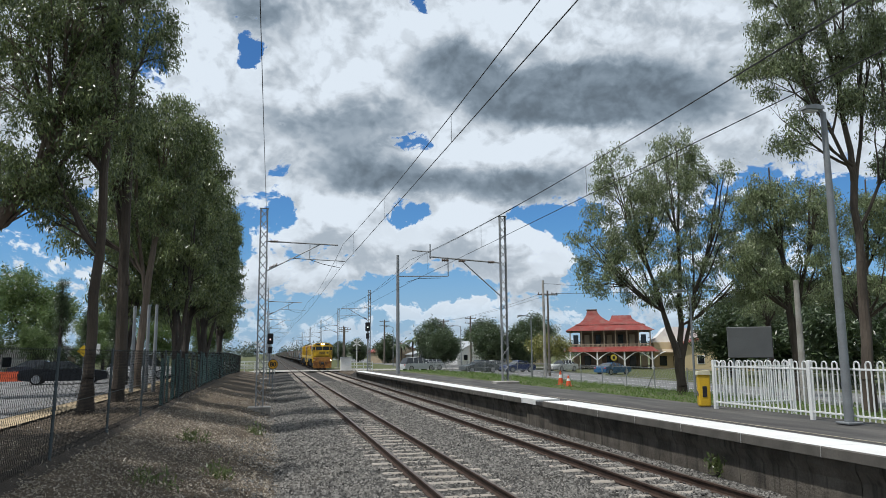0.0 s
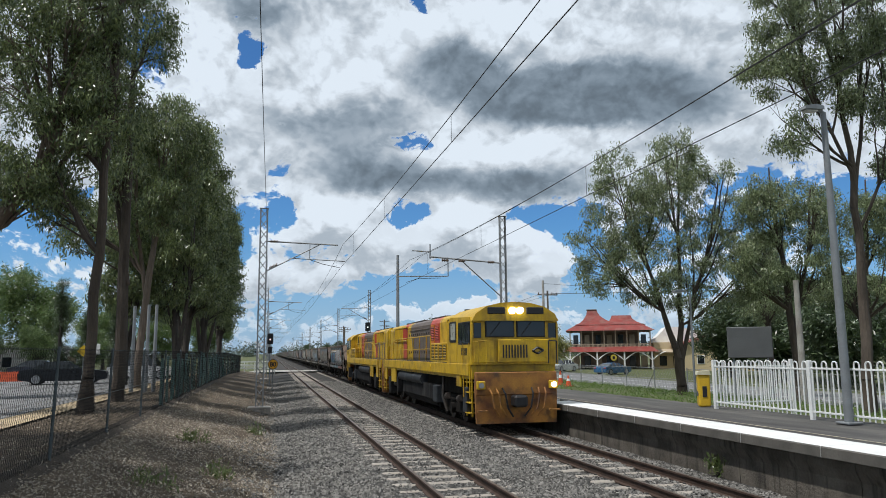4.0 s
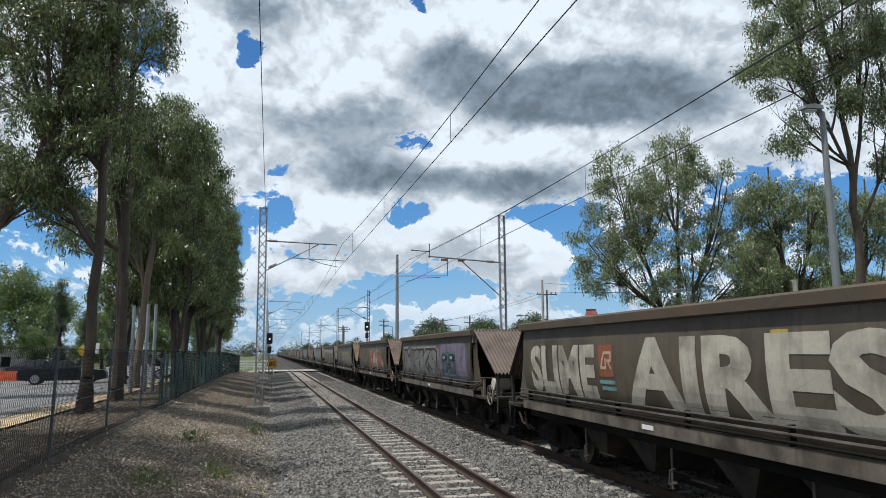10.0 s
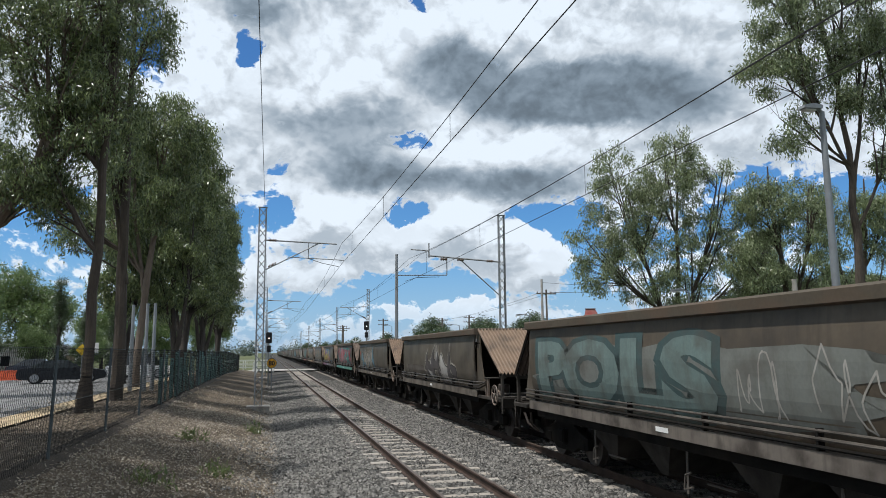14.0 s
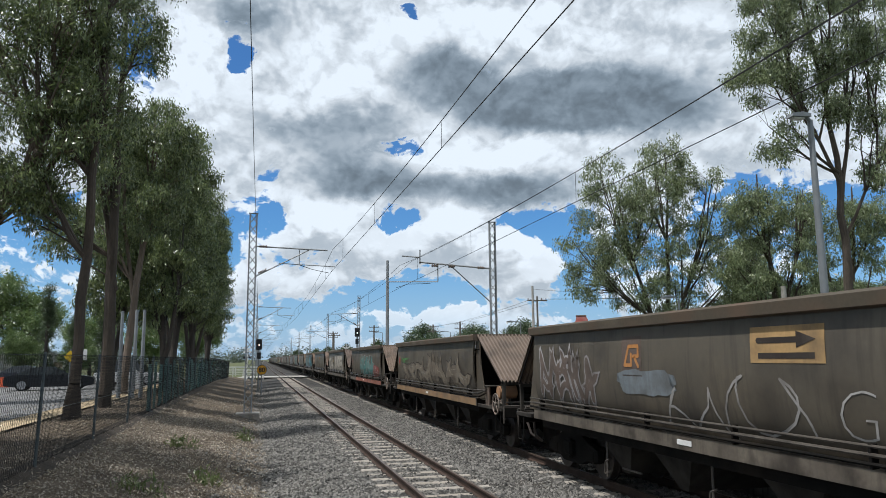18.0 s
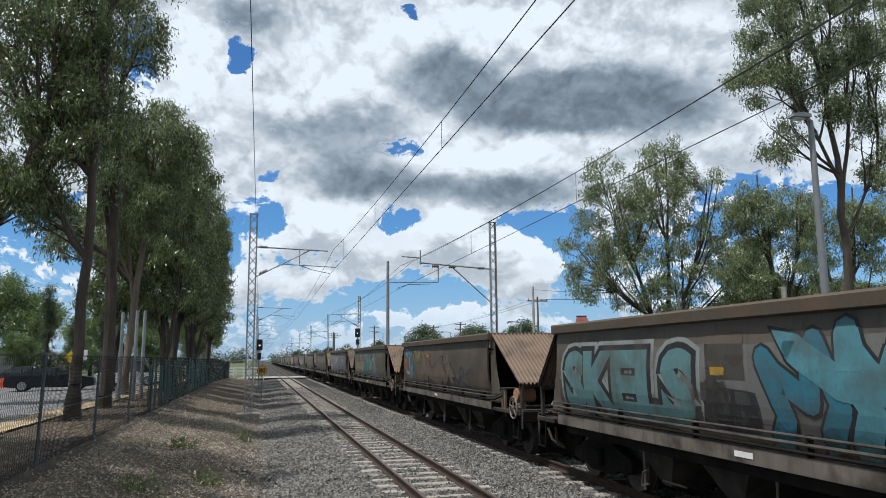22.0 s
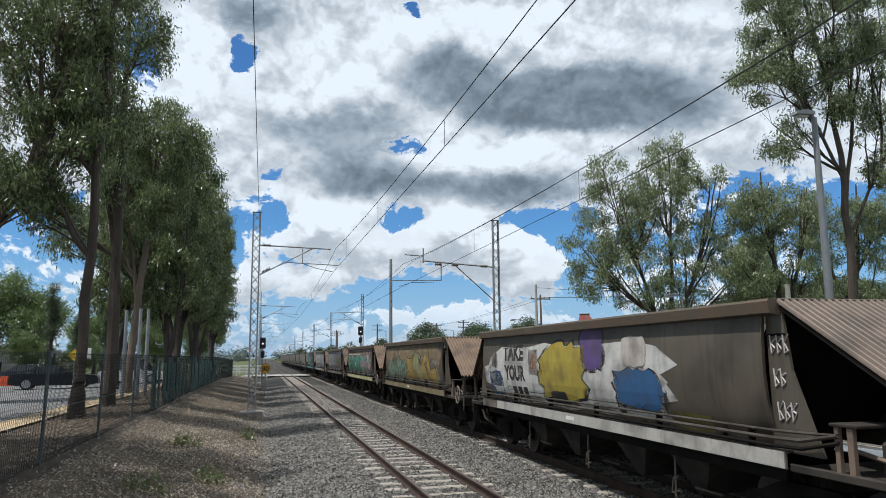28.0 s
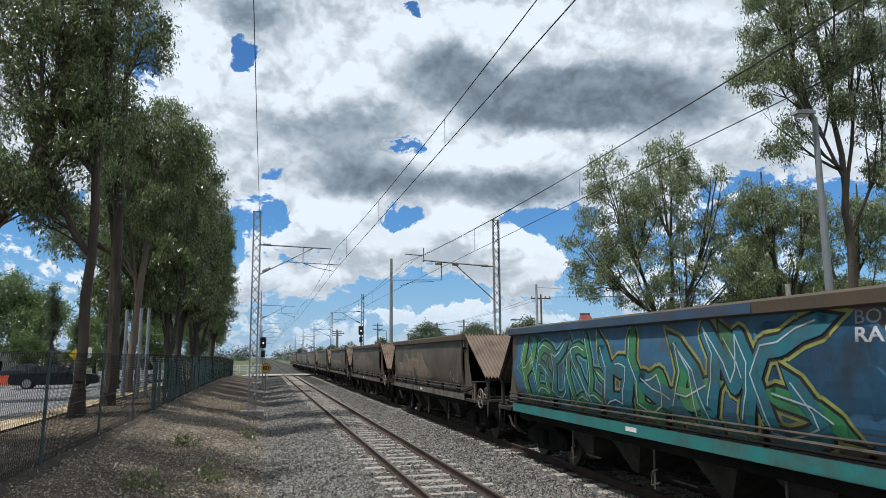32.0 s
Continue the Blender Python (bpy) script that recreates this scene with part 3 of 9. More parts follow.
def build_platform():
    pf = thing("platform", "low concrete station platform with white painted edge", "platform", kind="structure")
    ya, yb = -14.0, 74.0
    s = Shape()
    s.grid([[(9.30, y, plat_z(y) - 0.015), (12.35, y, plat_z(y) - 0.02), (12.36, y, plat_z(y) - 0.7)] for y in (ya, 20, 50, yb)])
    part("surface", s, ASPHALT, pf, "worn patched asphalt surface")
    for i in range(30):
        s = Shape()
        a, b = ya + i * (yb - ya) / 30, ya + (i + 1) * (yb - ya) / 30 - 0.02
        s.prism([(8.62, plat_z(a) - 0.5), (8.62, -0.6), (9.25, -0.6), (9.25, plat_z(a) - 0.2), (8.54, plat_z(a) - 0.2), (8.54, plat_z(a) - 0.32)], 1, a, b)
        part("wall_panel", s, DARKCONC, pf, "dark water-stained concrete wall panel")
    cop = mat("white_coping", (0.78, 0.78, 0.77), (0.70, 0.70, 0.68), 0.55, scale=0.8, grain=30, bump=0.06, dirt=(0.5, 0.48, 0.44), dirt_amt=0.25)
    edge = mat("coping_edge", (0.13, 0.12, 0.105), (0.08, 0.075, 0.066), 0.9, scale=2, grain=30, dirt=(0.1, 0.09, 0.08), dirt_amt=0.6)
    for i in range(44):
        a, b = ya + 2 * i, ya + 2 * i + 1.988
        s = Shape()
        s.prism([(8.40, -0.17), (9.3, -0.17), (9.3, 0.0), (8.42, 0.0), (8.40, -0.02)], 1, 0, b - a)
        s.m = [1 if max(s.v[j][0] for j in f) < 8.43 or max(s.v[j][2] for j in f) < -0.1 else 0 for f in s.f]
        if i == 18:
            continue
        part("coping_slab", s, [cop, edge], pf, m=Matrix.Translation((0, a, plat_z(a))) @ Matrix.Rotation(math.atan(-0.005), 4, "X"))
    a = ya + 36
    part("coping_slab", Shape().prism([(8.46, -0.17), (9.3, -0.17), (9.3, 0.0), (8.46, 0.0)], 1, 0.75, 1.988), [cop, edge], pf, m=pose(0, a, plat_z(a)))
    part("drain_slot", Shape().box((8.44, 0.0, -0.16), (9.3, 0.72, -0.05)), DARKSTEEL, pf, "dark open slot in the coping", m=pose(0, a, plat_z(a)))
    lines = Shape()
    lines.box((9.62, -14, 0.0), (9.66, 74, 0.006))
    part("painted_line", lines, mat("pale_line", (0.45, 0.40, 0.30), None, 0.8, dirt=(0.15, 0.14, 0.13), dirt_amt=0.6, dirt_scale=4), pf, "faded yellow line", m=Matrix.Translation((0, 0, 0.838)) @ Matrix.Rotation(math.atan(-0.005), 4, "X"))
    # the end ramp at the level crossing
    part("ramp", Shape().prism([(74, plat_z(74) - 0.02), (79, 0.02), (79, -0.5), (74, -0.5)], 0, 8.5, 12.3), ASPHALT, pf)


build_platform()


# ---- level crossing and roads ----
solid("road_crossing", Shape().grid([[(x, y, -0.03 + (0.028 if 1.2 < x < 8.6 else 0.0)) for x in (-60, -12, -0.5, 1.2, 8.6, 11, 30, 90)] for y in (97.5, 106)]), CONCRETE, "pale worn road across the tracks", "road", kind="structure")
for (x0, x1, y0, y1, nm) in ((-40, -7.2, 8, 95, "road"), (22.5, 36, 22, 320, "road")):
    s = Shape()
    n = 24
    s.grid([[(x0 + (x1 - x0) * i / 6, y0 + (y1 - y0) * j / n, ground_z(x0 + (x1 - x0) * i / 6, y0 + (y1 - y0) * j / n) + 0.04) for i in range(7)] for j in range(n + 1)])
    solid(nm, s, ROADM, "sunlit grey asphalt street and parking bay", "road", kind="structure")
s = Shape()
s.grid([[(x, y, ground_z(x, y) + 0.06) for x in (-7.2, -6.5, -6.2)] for y in range(8, 80, 6)])
solid("pavement", s, mat("sandy_verge", (0.46, 0.36, 0.22), (0.36, 0.28, 0.18), 0.95, scale=1, grain=20, bump=0.3), "sandy strip between the street and the trees", "pavement", kind="structure")
for x, y0, y1 in ((27.0, 30, 200), (31.5, 30, 200)):
    s = Shape()
    s.grid([[(x + w, y, ground_z(x + w, y) + 0.055) for w in (-0.07, 0.07)] for y in range(y0, y1 + 1, 10)])
    solid("road_marking", s, WHITE, "worn white lane line", "road marking", kind="structure")


# ---- overhead line ----
def build_mast(x, y, z0, top, width, arms, side, label, base=0.5):
    """A lattice mast: two channel legs with diagonal lacing, and a cantilever towards side."""
    mast = thing("overhead_line_mast", label, "mast", (x, y, z0), group="overhead line masts")
    h = top - z0
    for k in (-1, 1):
        s = Shape()
        c = k * width / 2
        s.prism([(c - k * 0.06, -0.09), (c, -0.09), (c, 0.09), (c - k * 0.06, 0.09), (c - k * 0.06, 0.078), (c - k * 0.012, 0.078), (c - k * 0.012, -0.078), (c - k * 0.06, -0.078)], 2, 0, h)
        part("leg", s, STEEL, mast)
    n = max(6, int(h / (width * 1.25)))
    for f, yy in ((0, -0.085), (1, 0.085)):
        s = Shape()
        for i in range(n):
            a, b = i * h / n, (i + 1) * h / n
            p, q = (-1, 1) if (i + f) % 2 else (1, -1)
            s.tube((p * width / 2, yy, a), (q * width / 2, yy, b), 0.019, n=4)
        tagged(part("lacing", s, STEEL, mast), kind="stuff")
    part("footing", Shape().box((-base, -0.45, -0.35), (base, 0.45, 0.12), 0.03), CONCRETE, mast, "square concrete footing")
    part("cap_plate", Shape().box((-width / 2 - 0.03, -0.1, h), (width / 2 + 0.03, 0.1, h + 0.02)), STEEL, mast)
    if arms:
        z_top, z_low, reach = arms
        s = Shape()
        s.tube((side * width / 2, 0, z_top - z0), (side * reach, 0, z_top - z0 - 0.1), 0.035, n=6)
        part("top_tube", s, STEEL, mast)
        part("stay_tube", Shape().tube((side * width / 2, 0, z_low - z0), (side * reach * 0.75, 0, z_top - z0 - 0.1), 0.03, n=6), STEEL, mast)
        part("registration_arm", Shape().tube((side * reach * 0.35, 0, z_top - z0 - 0.75), (side * (reach + 0.35), 0, z_top - z0 - 0.85), 0.022, n=6), STEEL, mast)
        part("steady_arm", Shape().path([(side * reach * 0.62, 0, z_top - z0 - 0.8), (side * reach * 0.8, 0, z_top - z0 - 1.0), (side * (reach + 0.1), 0, z_top - z0 - 1.15)], 0.014), DARKSTEEL, mast)
        part("drop_bracket", Shape().tube((side * reach * 0.62, 0, z_top - z0 - 0.1), (side * reach * 0.62, 0, z_top - z0 - 0.8), 0.02, n=6), STEEL, mast)
        for a in (z_top, z_low):
            s = Shape()
            for i in range(6):
                b = width / 2 + 0.12 + i * 0.06
                zz = a - z0 + (0.0 if a == z_top else (z_top - z_low) * b / (reach * 0.75) * 0.9)
                s.wheel((side * b, 0, zz), 0.065 if i % 2 else 0.04, 0.05, n=8)
            part("insulator", s, PORCELAIN, mast)
    return mast


MASTS_L = [33.5, 73, 112, 152, 192, 235, 280]
for i, y in enumerate(MASTS_L):
    build_mast(-0.41 + 0.0 * i, y, ground_z(-0.41, y) if i else -0.12, 8.85 if i == 0 else 8.6, 0.36 if i == 0 else 0.34, (7.35, 6.0, 3.35), 1, "galvanised lattice mast carrying the overhead wires")
for i, (x, y, top, r) in enumerate(((10.4, 116, 9.3, 3.2), (10.4, 156, 9.3, 3.2), (10.4, 200, 9.3, 3.2), (10.4, 250, 9.3, 3.2))):
    build_mast(x, y, ground_z(x, y), top, 0.3, (6.6, 5.4, r), -1, "galvanised lattice mast beside the far track")

# the mast on the platform with its offset cantilever
mr = build_mast(11.9, 36.4, plat_z(36.4), 9.45, 0.36, None, -1, "tall galvanised lattice mast on a concrete block on the platform", 0.62)
zz = plat_z(36.4)
part("cantilever_tube", Shape().tube((-0.18, 0, 6.95 - zz), (-4.0, 0, 7.2 - zz), 0.045, n=6), STEEL, mr)
part("upright", Shape().tube((-3.95, 0, 7.1 - zz), (-3.95, 0, 7.85 - zz), 0.035, n=6), STEEL, mr)
part("end_tube", Shape().tube((-3.95, 0, 7.45 - zz), (-4.9, 0, 7.5 - zz), 0.035, n=6), STEEL, mr)
part("stay_tube", Shape().tube((-0.18, 0, 5.2 - zz), (-2.3, 0, 7.05 - zz), 0.032, n=6), STEEL, mr)
part("drop_bracket", Shape().path([(-3.0, 0, 7.1 - zz), (-3.0, 0, 6.2 - zz), (-5.6, 0, 6.15 - zz)], 0.028), STEEL, mr)
part("registration_arm", Shape().path([(-3.4, 0, 6.1 - zz), (-4.6, 0, 6.05 - zz), (-5.2, 0, 5.85 - zz)], 0.014), DARKSTEEL, mr)
for b in (-0.5, -2.1, -3.0):
    s = Shape()
    for i in range(6):
        s.wheel((b - 0.06 * i, 0, 6.97 - zz + 0.02 * abs(b)), 0.075 if i % 2 else 0.045, 0.05, n=8)
    part("insulator", s, PORCELAIN, mr)
# slim signal-side mast at the platform's end
m2 = build_mast(9.9, 75, 0.2, 8.7, 0.28, (6.9, 5.6, 2.9), -1, "slender twin-leg mast at the platform's end")


def build_wire(name, label, pts_masts, x, z_mast, sag, r, contact=None, drop_n=5):
    """A wire sagging from mast to mast; with contact, droppers hang to a level contact wire."""
    w = thing(name, label, "wire")
    d, high, low = Shape(), [], []
    for k, (a, b) in enumerate(zip(pts_masts, pts_masts[1:])):
        xa, xb = (x - 0.15, x + 0.15) if k % 2 else (x + 0.15, x - 0.15)
        if contact is None:
            xa = xb = x
        for i in range(0 if k == 0 else 1, 13):
            t = i / 12
            high.append((xa + (xb - xa) * t, a + (b - a) * t, z_mast - sag * 4 * t * (1 - t)))
        if contact is not None:
            low += [(xa, a, contact)] if k == 0 else []
            low.append((xb, b, contact))
            for i in range(drop_n):
                t = (i + 0.5) / drop_n
                px = xa + (xb - xa) * t
                d.tube((px, a + (b - a) * t, contact), (px, a + (b - a) * t, z_mast - sag * 4 * t * (1 - t)), r * 0.55, n=4, caps=False)
    s = Shape().path(high, r, 5)
    c = Shape().path(low, r, 5) if low else None
    part("messenger_wire", s, WIRE, w)
    if contact is not None:
        part("contact_wire", c, WIRE, w)
        tagged(part("droppers", d, WIRE, w), kind="stuff")
    return w


SPANS = [-7, 33.5, 73, 112, 152, 192, 235, 280, 330, 400]
build_wire("overhead_wire", "taut overhead traction wires above the near track", SPANS, NEAR_TRACK, 7.3, 0.42, 0.009, 6.33)
build_wire("overhead_wire", "taut overhead traction wires above the far track", [-6, 36.4, 75, 116, 156, 200, 250, 310, 400], FAR_TRACK, 7.0, 0.45, 0.0085, 5.85)
build_wire("feeder_wire", "single dark feeder wire on top of the masts", SPANS, -0.32, 8.82, 0.35, 0.009)
build_wire("feeder_wire", "second messenger wire above the far track", [-6, 36.4, 75, 116, 156], FAR_TRACK + 0.5, 7.25, 0.4, 0.008)

# ---- chain-link fence along the bank ----
TEALCLOTH = mat("teal_shade_cloth", (0.045, 0.15, 0.14), (0.12, 0.25, 0.23), 0.9, scale=1.5, grain=60, bump=0.2, random_tint=0.8, tint=(0.16, 0.26, 0.24))
def build_chain_fence(x, y0, y1, z0, height, pitch, label):
    fn = thing("chain_link_fence", label, "fence", (x, 0, 0))
    n = int((y1 - y0) / pitch) + 1
    for i in range(n):
        y = y0 + i * pitch
        s = Shape()
        s.tube((0, y, z0(y) - 0.2), (0.05, y, z0(y) + height), 0.028, n=8)
        s.tube((0.05, y, z0(y) + height), (0.05, y, z0(y) + height + 0.03), 0.034, 0.02, n=8)
        part("post", s, GALVPOST, fn)
    s = Shape()
    step = 0.085
    y = y0 - 2.0
    while y < y1:
        for k in (-1, 1):
            a = (0.0, y, z0(y) + 0.03) if k > 0 else (0.0, y + height * 0.6, z0(y) + 0.03)
            b = (0.05, y + height * 0.6, z0(y) + height) if k > 0 else (0.05, y, z0(y) + height)
            s.tube(a, b, 0.0025, n=3, caps=False)
        y += step * (1 if y < 40 else 1.7)
    part("wire_mesh", s, mat("weathered_wire", (0.028, 0.03, 0.03), (0.018, 0.018, 0.018), 0.9, grain=60, spec=0.05), fn)
    s = Shape()
    for zz in (0.05, height * 0.5, height - 0.02):
        for i in range(n - 1):
            s.tube((0.03, y0 + i * pitch, z0(y0 + i * pitch) + zz), (0.03, y0 + (i + 1) * pitch, z0(y0 + (i + 1) * pitch) + zz), 0.004, n=4, caps=False)
    part("strain_wire", s, GALVPOST, fn)
    return fn


build_chain_fence(-3.6, 9.4, 95, lambda y: ground_z(-3.6, y), 1.95, 4.45, "grey chain-link fence on thin galvanised posts")
s = thing("shade_cloth", "torn teal shade cloth strips hung along the fence", "shade cloth", (-3.68, 0, 0))
rngc = random.Random(77)
for i in range(44):
    y = 27 + i * 1.5 + rngc.uniform(-0.2, 0.2)
    z = ground_z(-3.7, y)
    wd = rngc.uniform(0.5, 1.35)
    part("strip", Shape().box((-0.012, y, z + 0.02), (0.0, y + wd, z + rngc.uniform(1.6, 1.93))), TEALCLOTH, s)
solid("fence_litter", Shape().grid([[(x, y, ground_z(x, y) + (0.14 if abs(x + 3.75) < 0.2 else 0.0) * (0.6 + 0.8 * abs(noise.noise((y * 1.3, x, 3))))) for x in (-4.4, -4.0, -3.8, -3.65, -3.4)] for y in [9 + 0.5 * i for i in range(90)]]),
      mat("dark_litter", (0.07, 0.055, 0.04), (0.04, 0.032, 0.025), 0.97, scale=2, grain=25, bump=1.0, bump_dist=0.05), "dark drift of leaf litter along the fence foot", "leaf litter", kind="stuff")

# ---- the coal train ----
RUST = mat("wagon_brown", (0.145, 0.112, 0.076), (0.066, 0.052, 0.038), 0.42, scale=0.7, grain=14, bump=0.06, dirt=(0.035, 0.03, 0.026), dirt_amt=0.75, dirt_scale=0.9, streak=0.55, random_tint=0.55, tint=(0.115, 0.105, 0.085))
LIP = mat("wagon_top_rail", (0.115, 0.092, 0.064), (0.06, 0.05, 0.037), 0.6, scale=1.2, grain=20, bump=0.1, dirt=(0.22, 0.13, 0.08), dirt_amt=0.3)
HOOD = mat("corrugated_hood", (0.155, 0.12, 0.10), (0.10, 0.078, 0.066), 0.6, scale=0.9, grain=18, bump=0.1, dirt=(0.05, 0.04, 0.034), dirt_amt=0.6, dirt_scale=2.2, random_tint=0.6, tint=(0.24, 0.16, 0.10))
SILL = mat("wagon_sill", (0.165, 0.14, 0.108), (0.085, 0.07, 0.054), 0.7, scale=1.6, grain=20, bump=0.1, dirt=(0.035, 0.028, 0.022), dirt_amt=0.9, dirt_scale=2.4, streak=0.6, random_tint=0.6, tint=(0.16, 0.14, 0.125))
# near black: the deep shade under wagons and hoods is put into this colour
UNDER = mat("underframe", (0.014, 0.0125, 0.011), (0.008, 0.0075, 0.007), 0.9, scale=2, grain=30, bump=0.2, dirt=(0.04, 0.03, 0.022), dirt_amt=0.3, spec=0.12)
PIPEM = mat("worn_pipe", (0.15, 0.13, 0.11), (0.055, 0.047, 0.04), 0.45, metal=0.3, scale=3, grain=40, bump=0.1, dirt=(0.03, 0.025, 0.02), dirt_amt=0.7, dirt_scale=2.5)
GRIMESTEEL = mat("grimy_steel", (0.05, 0.044, 0.038), (0.02, 0.018, 0.016), 0.8, spec=0.2, scale=3, grain=30, bump=0.1, dirt=(0.07, 0.06, 0.05), dirt_amt=0.4)
PALEMETAL = mat("pale_worn_metal", (0.23, 0.205, 0.175), (0.12, 0.10, 0.085), 0.6, scale=4, grain=50, bump=0.1, dirt=(0.16, 0.11, 0.08), dirt_amt=0.5, random_tint=0.6, tint=(0.2, 0.14, 0.1))
DRUM = mat("rusty_drum", (0.40, 0.21, 0.09), (0.27, 0.13, 0.06), 0.75, scale=3, grain=40, random_tint=0.9, tint=(0.50, 0.46, 0.42))
COAL = mat("coal", (0.02, 0.02, 0.02), (0.035, 0.035, 0.035), 0.8, scale=3, grain=9, bump=1.0, bump_dist=0.06)
WHEELM = mat("wheel_steel", (0.09, 0.075, 0.065), (0.05, 0.042, 0.036), 0.6, metal=0.4, scale=4, grain=40)

PANEL = [(1.20, 1.09), (1.32, 1.18), (1.5, 1.25), (1.75, 1.30), (2.1, 1.325), (2.5, 1.315), (2.78, 1.285)]
TOP = 2.93
BEAM = 1.355


def panel_x(z):
    return lerp_table(PANEL, z)


def build_bogie(parent, y):
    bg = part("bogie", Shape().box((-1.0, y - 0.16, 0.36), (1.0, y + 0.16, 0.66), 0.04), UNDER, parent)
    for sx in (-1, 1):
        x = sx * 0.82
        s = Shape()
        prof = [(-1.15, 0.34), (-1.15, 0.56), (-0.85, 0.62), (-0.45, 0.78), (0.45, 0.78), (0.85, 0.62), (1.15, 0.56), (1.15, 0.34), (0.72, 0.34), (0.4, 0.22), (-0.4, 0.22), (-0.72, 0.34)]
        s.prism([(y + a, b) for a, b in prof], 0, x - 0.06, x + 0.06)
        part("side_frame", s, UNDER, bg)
        s = Shape()
        for k in (-0.12, 0.0, 0.12):
            for i in range(5):
                s.ring((x + sx * 0.02, y + k, 0.30 + 0.055 * i), 0.05, 0.016, axis=2, n=8, m=4)
        part("spring_nest", s, UNDER, bg)
    for a in (-0.86, 0.86):
        for sx in (-1, 1):
            s = Shape()
            s.wheel((sx * 0.565, y + a, 0.42), 0.42, 0.12, n=24)
            s.wheel((sx * 0.49, y + a, 0.42), 0.45, 0.03, n=24)
            s.wheel((sx * 0.63, y + a, 0.42), 0.16, 0.06, n=14)
            part("wheel", s, WHEELM, bg, smooth=True)
            part("axle_box", Shape().box((sx * 0.80 - 0.09, y + a - 0.15, 0.30), (sx * 0.80 + 0.13, y + a + 0.15, 0.56), 0.04), UNDER, bg)
    return bg


def build_wagon():
    wg = thing("coal_wagon", "weathered brown steel coal hopper wagon with graffiti", "railway wagon", group="coal train")
    FRONT, REAR = -5.8, 5.45           # ends of the side panels
    # leading end: long low hood; trailing end: short steep hood (ridge y, foot y)
    ENDS = ((-1, 6.05, 8.05), (1, 5.5, 6.65))
    for sx in (-1, 1):
        rows = []
        for z, x in PANEL:
            e = 0.10 * max(0, (1.7 - z))
            rows.append([(sx * x, FRONT - e, z), (sx * x, -2.6, z), (sx * x, 0, z), (sx * x, 2.6, z), (sx * x, REAR + e, z)])
        inner = [[(p[0] - sx * 0.03, p[1], p[2]) for p in r] for r in rows]
        s = Shape().grid(rows).grid(inner)
        for r, q in ((rows[0], inner[0]), (rows[-1], inner[-1])):
            s.grid([r, q])
        s.grid([[r[0] for r in rows], [r[0] for r in inner]]).grid([[r[-1] for r in rows], [r[-1] for r in inner]])
        part("side_panel", s, RUST, wg, smooth=True)
        part("panel_lip", Shape().path([(sx * (x + 0.012), FRONT - 0.10 * max(0, 1.7 - z), z) for z, x in PANEL], 0.014, 5), RUST, wg)
        s = Shape()
        s.prism([(sx * 1.28, 2.74), (sx * 1.40, 2.765), (sx * 1.41, 2.90), (sx * 1.39, TOP), (sx * 1.25, TOP), (sx * 1.25, 2.74)], 1, -6.06, 5.52)
        part("top_rail", s, LIP, wg)
        s = Shape()
        s.prism([(sx * BEAM, 1.025), (sx * BEAM, 1.22), (sx * 1.05, 1.235), (sx * 1.05, 1.21), (sx * 1.33, 1.195), (sx * 1.33, 1.025)], 1, -6.1, 5.42)
        part("side_sill", s, SILL, wg)
        for sy, ridge, foot in ENDS:
            e = (FRONT if sy < 0 else REAR) * sy
            g = 0.72 if sy < 0 else 0.5
            s = Shape()
            s.prism([(sy * (e - 0.02), 1.19), (sy * (e + g + 0.04), 1.19), (sy * (e + g * 0.5), 2.1), (sy * (e + g * 0.36), 2.78), (sy * (e - 0.02), 2.78)], 0, sx * 1.20, sx * 1.235)
            gs = part("end_gusset", s, RUST, wg)
            part("hood_post", Shape().box((sx * 1.2 - 0.035, sy * (foot - 0.07) - 0.045, 1.1), (sx * 1.2 + 0.035, sy * (foot - 0.07) + 0.045, 1.72), 0.008), GRIMESTEEL, wg)
            part("hood_edge", Shape().prism([(sy * (ridge + 0.02), 2.87), (sy * (foot - 0.04), 1.71), (sy * (foot - 0.04), 1.65), (sy * (ridge + 0.02), 2.80)], 0, sx * 1.24, sx * 1.265), UNDER, wg)
            if sx > 0:
                continue
            part("seam_strap", Shape().box((sx * 1.236, sy * e, 2.50), (sx * 1.242, sy * (e + g * 0.42), 2.53)), UNDER, gs)
            part("deck_edge", Shape().box((sx * 1.24, sy * (e + 0.3), 1.0), (sx * 1.31, sy * foot, 1.09), 0.012), GRIMESTEEL, wg)
            part("side_step", Shape().path([(sx * 1.28, sy * (foot - 0.1), 1.0), (sx * 1.31, sy * (foot - 0.1), 0.5), (sx * 1.31, sy * (foot - 0.42), 0.5), (sx * 1.28, sy * (foot - 0.42), 1.0)], 0.016, 5), UNDER, wg)
        if sx > 0:
            continue
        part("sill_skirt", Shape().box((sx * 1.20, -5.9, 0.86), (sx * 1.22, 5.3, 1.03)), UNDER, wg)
        for k in range(6):
            y = -5.5 + k * 2.1
            part("pipe_bracket", Shape().box((sx * 1.28, y - 0.02, 1.22), (sx * 1.37, y + 0.02, 1.46), 0.006), UNDER, wg)
        for z, r, m_ in ((1.265, 0.022, UNDER), (1.35, 0.024, PIPEM), (1.435, 0.018, PIPEM)):
            part("brake_pipe", Shape().path([(sx * 1.36, 5.6, z), (sx * 1.36, -5.9, z), (sx * 1.35, -6.35, z + 0.01), (sx * 1.31, -6.85, min(1.46, z + 0.12))], r, 7), m_, wg, "worn pipe along the sill", smooth=True)
